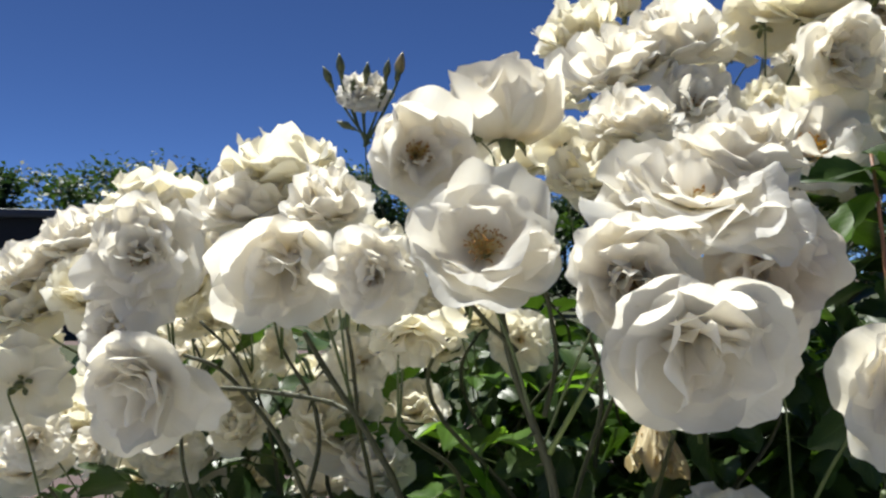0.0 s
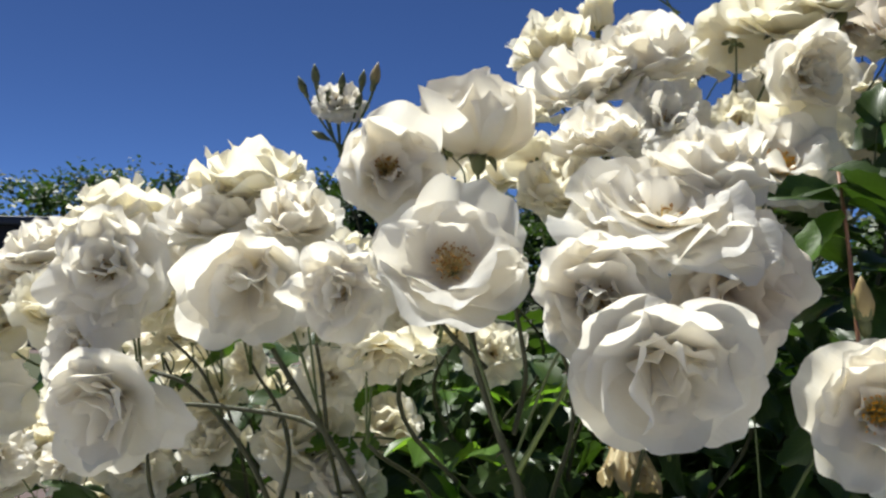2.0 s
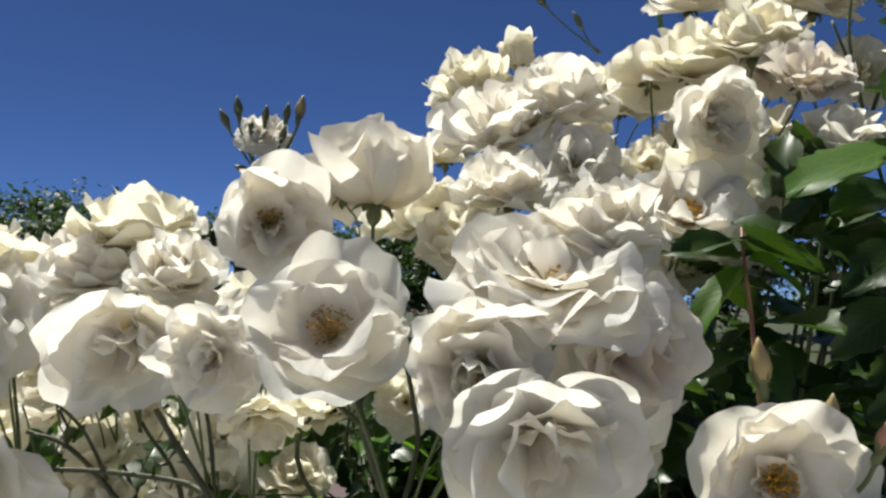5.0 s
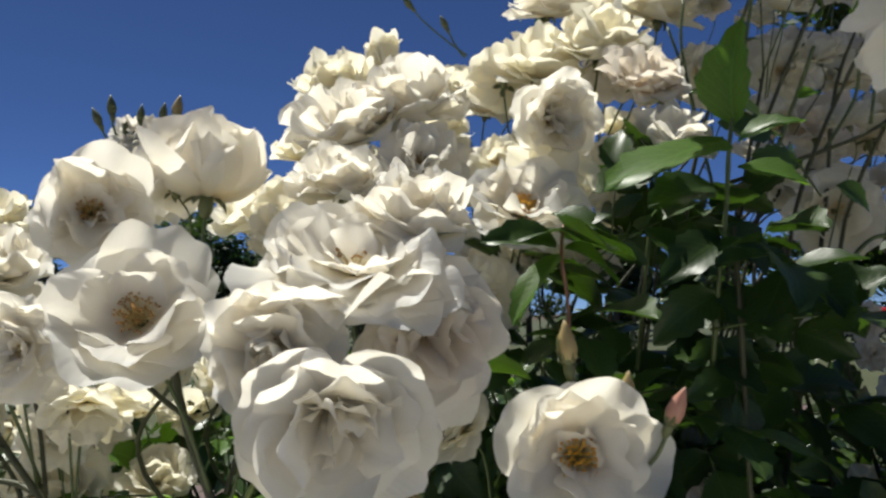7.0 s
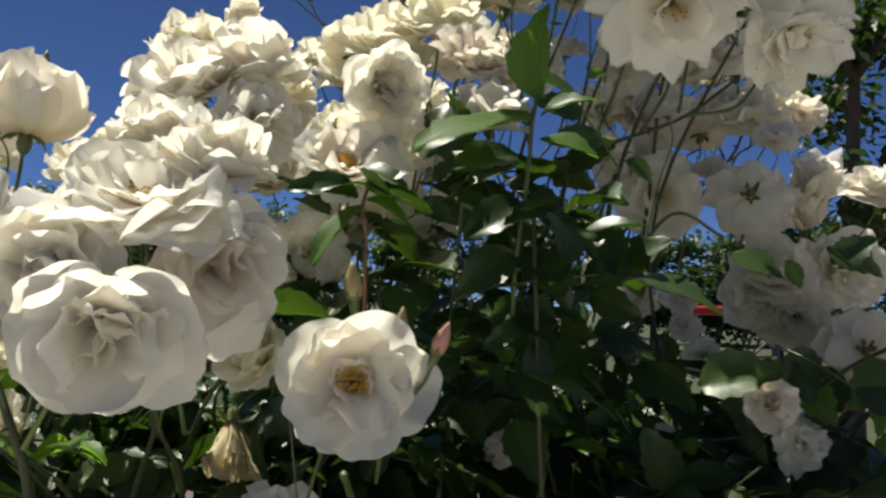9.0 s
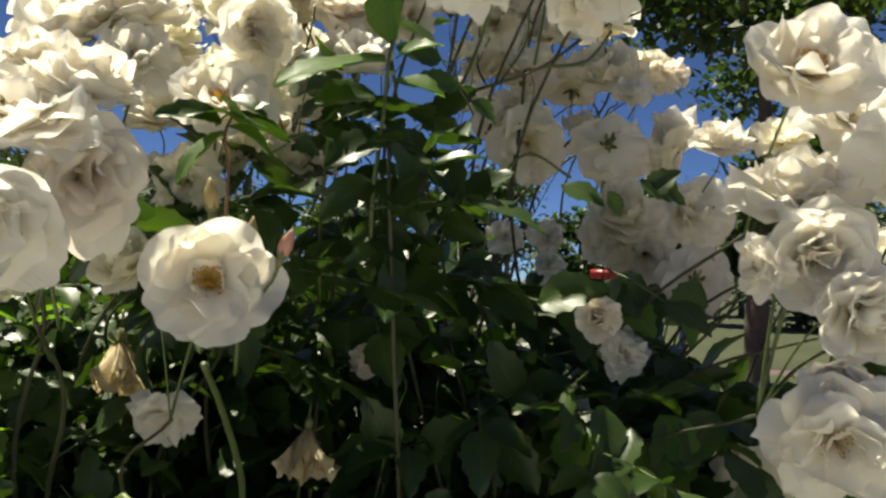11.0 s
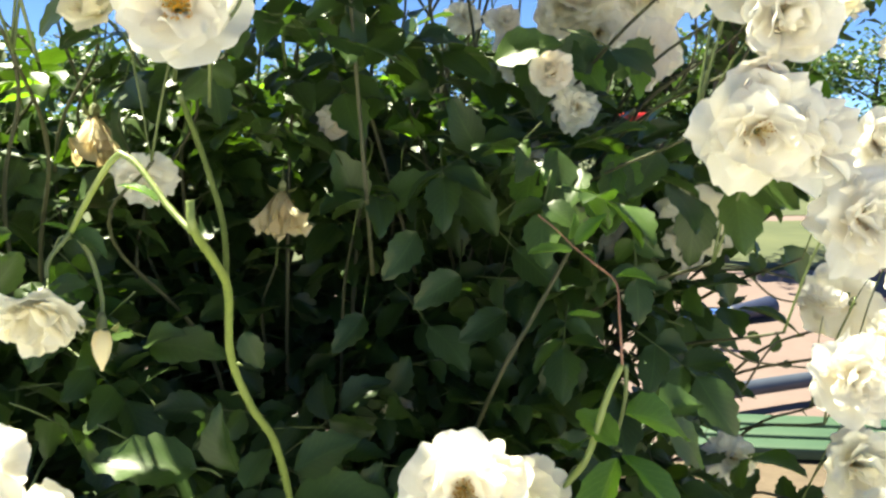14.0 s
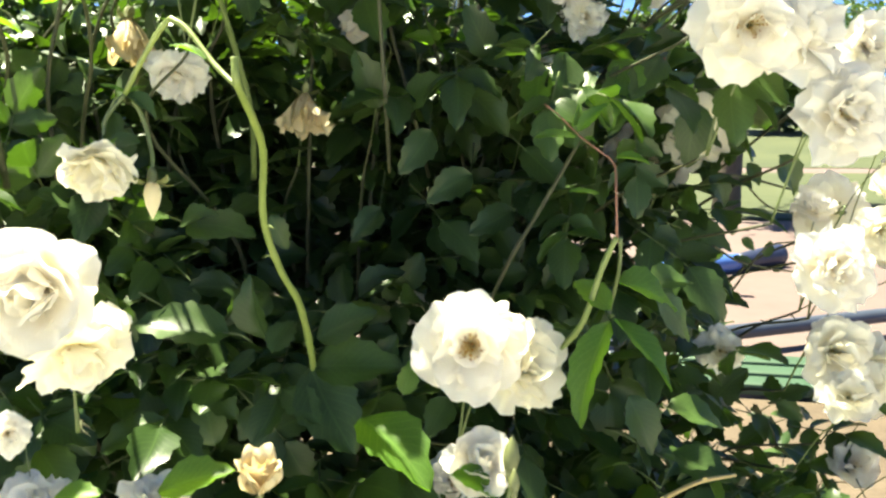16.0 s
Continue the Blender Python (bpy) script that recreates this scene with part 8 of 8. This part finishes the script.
cane((0.819, 0.475, 1.109), (0.872, 0.476, 1.070), (0.941, 0.474, 1.058), r0=0.0012, r1=0.001, skin=CANE, thorns=0, name="thin_twig")
cane((0.745, 0.426, 1.041), (0.796, 0.430, 1.017), (0.904, 0.430, 0.995), r0=0.0014, r1=0.001, skin=CANE, thorns=0, name="thin_twig")
cane((0.762, 0.411, 0.995), (0.816, 0.424, 1.034), (0.869, 0.432, 1.037), r0=0.0012, r1=0.0009, skin=CANE, thorns=0, name="thin_twig")
leaf((0.819, 0.475, 1.109), (0.72, -0.40, -0.56), (-0.32, -0.75, 0.57), 0.022, LEAF, 86)
leaf((0.859, 0.460, 1.121), (0.64, -0.39, -0.66), (-0.32, -0.75, 0.57), 0.033, LEAF, 87)
leaf((0.828, 0.474, 1.124), (0.49, -0.34, -0.80), (-0.32, -0.75, 0.57), 0.031, LEAF, 88)
leaf((0.843, 0.450, 1.017), (0.36, -0.00, 0.93), (-0.32, -0.75, 0.57), 0.020, LEAF, 89)
leaf((0.851, 0.444, 1.001), (0.85, -0.30, 0.43), (-0.32, -0.75, 0.57), 0.014, LEAF, 90)
leaf((0.829, 0.455, 1.007), (-0.72, 0.40, 0.56), (-0.32, -0.75, 0.57), 0.022, LEAF, 91)
leaf((0.819, 0.464, 1.038), (0.72, -0.40, -0.56), (-0.32, -0.75, 0.57), 0.022, LEAF, 92)
# leaves that close the upper side of the bush
leaf((0.581, 0.536, 1.333), (0.04, -0.60, -0.80), (-0.70, -0.60, 0.39), 0.050, LEAF, 93)
leaf((0.606, 0.526, 1.345), (0.34, -0.74, -0.58), (-0.49, -0.82, 0.31), 0.049, LEAF, 94)
leaf((0.632, 0.515, 1.332), (0.17, -0.67, -0.72), (-0.59, -0.54, 0.61), 0.049, FRESH, 95)
leaf((0.657, 0.505, 1.341), (-0.54, -0.33, -0.78), (-0.28, -0.77, 0.57), 0.053, LEAF, 96)
leaf((0.677, 0.496, 1.333), (-0.01, -0.59, -0.80), (-0.01, -0.86, 0.51), 0.049, FRESH, 97)
leaf((0.697, 0.488, 1.347), (-0.78, -0.19, -0.59), (-0.27, -0.88, 0.40), 0.056, LEAF, 98)
leaf((0.644, 0.510, 1.354), (-0.68, -0.25, -0.69), (-0.03, -0.90, 0.43), 0.054, LEAF, 99)
leaf((0.594, 0.531, 1.317), (-0.27, -0.47, -0.84), (-0.28, -0.83, 0.48), 0.050, LEAF, 100)
leaf((0.548, 0.461, 1.226), (-0.42, -0.51, -0.75), (-0.45, -0.46, 0.76), 0.056, FRESH, 101)
leaf((0.569, 0.455, 1.240), (-0.33, -0.56, -0.76), (0.08, -0.87, 0.48), 0.056, LEAF, 102)
leaf((0.588, 0.443, 1.223), (-0.70, -0.35, -0.62), (-0.47, -0.45, 0.76), 0.058, LEAF, 103)
leaf((0.612, 0.435, 1.234), (0.04, -0.72, -0.69), (-0.66, -0.59, 0.47), 0.054, FRESH, 104)
leaf((0.634, 0.424, 1.226), (-0.75, -0.31, -0.58), (-0.09, -0.63, 0.77), 0.059, LEAF, 105)
leaf((0.655, 0.417, 1.237), (-0.75, -0.31, -0.58), (-0.30, -0.64, 0.71), 0.060, LEAF, 106)
leaf((0.597, 0.436, 1.210), (-0.17, -0.64, -0.75), (-0.29, -0.85, 0.45), 0.055, FRESH, 107)
leaf((0.628, 0.423, 1.210), (-0.71, -0.35, -0.62), (-0.53, -0.61, 0.59), 0.058, LEAF, 108)
# bracts and sepals of the nodding flower
leaf((0.162, 0.304, 1.200), (-0.85, -0.22, 0.47), (-0.27, -0.65, 0.71), 0.015, FRESH, 109, wide=0.32, label="narrow green bract")
leaf((0.162, 0.303, 1.200), (0.84, -0.29, 0.45), (-0.27, -0.65, 0.71), 0.014, FRESH, 110, wide=0.32, label="narrow green bract")
leaf((0.146, 0.305, 1.162), (-0.68, -0.36, 0.64), (-0.33, -0.78, 0.54), 0.013, FRESH, 111, wide=0.38)
leaf((0.146, 0.304, 1.162), (0.42, -0.65, 0.64), (-0.35, -0.82, 0.45), 0.018, FRESH, 112, wide=0.38)
leaf((0.144, 0.305, 1.162), (-0.33, 0.29, 0.90), (-0.35, -0.82, 0.45), 0.013, FRESH, 113, wide=0.34)
leaf((0.147, 0.304, 1.161), (0.62, -0.75, 0.24), (-0.30, -0.70, 0.65), 0.019, FRESH, 114, wide=0.38)


# ---- the bush: canes, leaves ----
foliage("foliage", [
    (0.00, 0.80, 0.58, 1.00, 0.25, 0.80, 330),
    (0.02, 0.72, 0.56, 1.00, 0.80, 1.14, 410),
    (0.14, 0.62, 0.52, 0.86, 1.12, 1.36, 135),
    (0.22, 0.50, 0.50, 0.70, 1.34, 1.48, 36),
    (-0.60, 0.10, 0.75, 1.25, 0.35, 1.24, 420),
    (-0.20, 0.25, 0.56, 0.78, 1.00, 1.20, 120),
    (0.66, 1.10, 0.50, 0.85, 0.40, 0.92, 150),
    (0.58, 0.80, 0.42, 0.66, 0.92, 1.24, 70),
    (0.02, 0.30, 0.48, 0.70, 0.70, 1.05, 70),
    (0.30, 0.58, 0.40, 0.60, 0.70, 0.98, 60),
    (-0.95, 0.12, 1.05, 1.75, 0.30, 1.16, 330),
    (0.55, 0.82, 0.66, 1.05, 0.90, 1.26, 95),
    (0.34, 0.62, 0.52, 0.78, 1.32, 1.50, 30),
    (-0.35, 0.30, 0.80, 1.30, 0.70, 1.26, 190),
    (-0.28, 0.16, 0.78, 1.05, 1.16, 1.36, 60),
    # unseen leaves overhead, added to shade the arching spray
    (0.22, 0.38, 0.36, 0.52, 1.76, 1.92, 60),
    (0.00, 0.78, 0.80, 1.12, 0.45, 1.12, 430),
    # leaves hidden behind the upper roses, added to shade the heart of the bush
    (0.00, 0.60, 0.86, 1.15, 1.10, 1.32, 170),
    (0.02, 0.62, 0.60, 0.90, 0.75, 1.10, 120),
    (0.60, 0.95, 0.45, 0.80, 1.00, 1.22, 70),
    (0.50, 0.82, 0.40, 0.62, 1.18, 1.27, 34),
    (0.58, 0.92, 0.28, 0.60, 0.72, 0.98, 80),
    # unseen high leaves, added to cast shade on the right-hand roses
    (0.46, 0.70, 0.70, 1.05, 1.90, 2.04, 140),
    # mostly unseen low front leaves, added to cut light bounced up into the heart
    (-0.35, 0.85, 0.26, 0.56, 0.22, 0.78, 420),
    (0.08, 0.68, 0.76, 0.92, 0.80, 1.26, 300),
    (0.16, 0.56, 0.74, 0.92, 1.08, 1.34, 130),
    # more unseen overhead leaves that keep sun off the arching spray
    (0.26, 0.48, 0.33, 0.47, 1.74, 1.88, 75),
], LEAF, 3, bush, BUSH_INV, (0.042, 0.066))

foliage("young_foliage", [
    (-0.02, 0.25, 0.58, 0.85, 1.14, 1.30, 26),
    (0.36, 0.72, 0.58, 0.90, 1.16, 1.34, 26),
    (0.60, 1.00, 0.50, 0.85, 0.50, 0.95, 22),
], FRESH, 8, bush, BUSH_INV, (0.034, 0.052))

# compound leaves at the face of the bush
rl = random.Random(17)
for k in range(70):
    p = (rl.uniform(0.0, 0.72), rl.uniform(0.50, 0.62), rl.uniform(0.72, 1.30))
    if p[0] < 0.36 and p[2] > 0.98 or in_hollow(Vector(p)) or in_cavity(Vector(p)) or in_lane(Vector(p)):
        continue
    leaf_spray(p, (rl.gauss(0, 0.7), rl.gauss(-0.5, 0.4), rl.gauss(-0.05, 0.4)), (rl.gauss(0, 0.3), rl.gauss(-0.5, 0.3), 1), rl.uniform(0.042, 0.062), LEAF, 5 if k % 3 else 3, 300 + k)
for k in range(4):
    x = 0.46 + 0.05 * k
    cane((x + 0.05, 0.66, 1.10), (x - 0.03, 0.66, 1.45), (x + 0.03, 0.60 - 0.02 * k, 1.72), (x + 0.06, 0.36 + 0.08 * k, 1.94), r0=0.0022, r1=0.0012, skin=CANE, thorns=10, seed=60 + k)
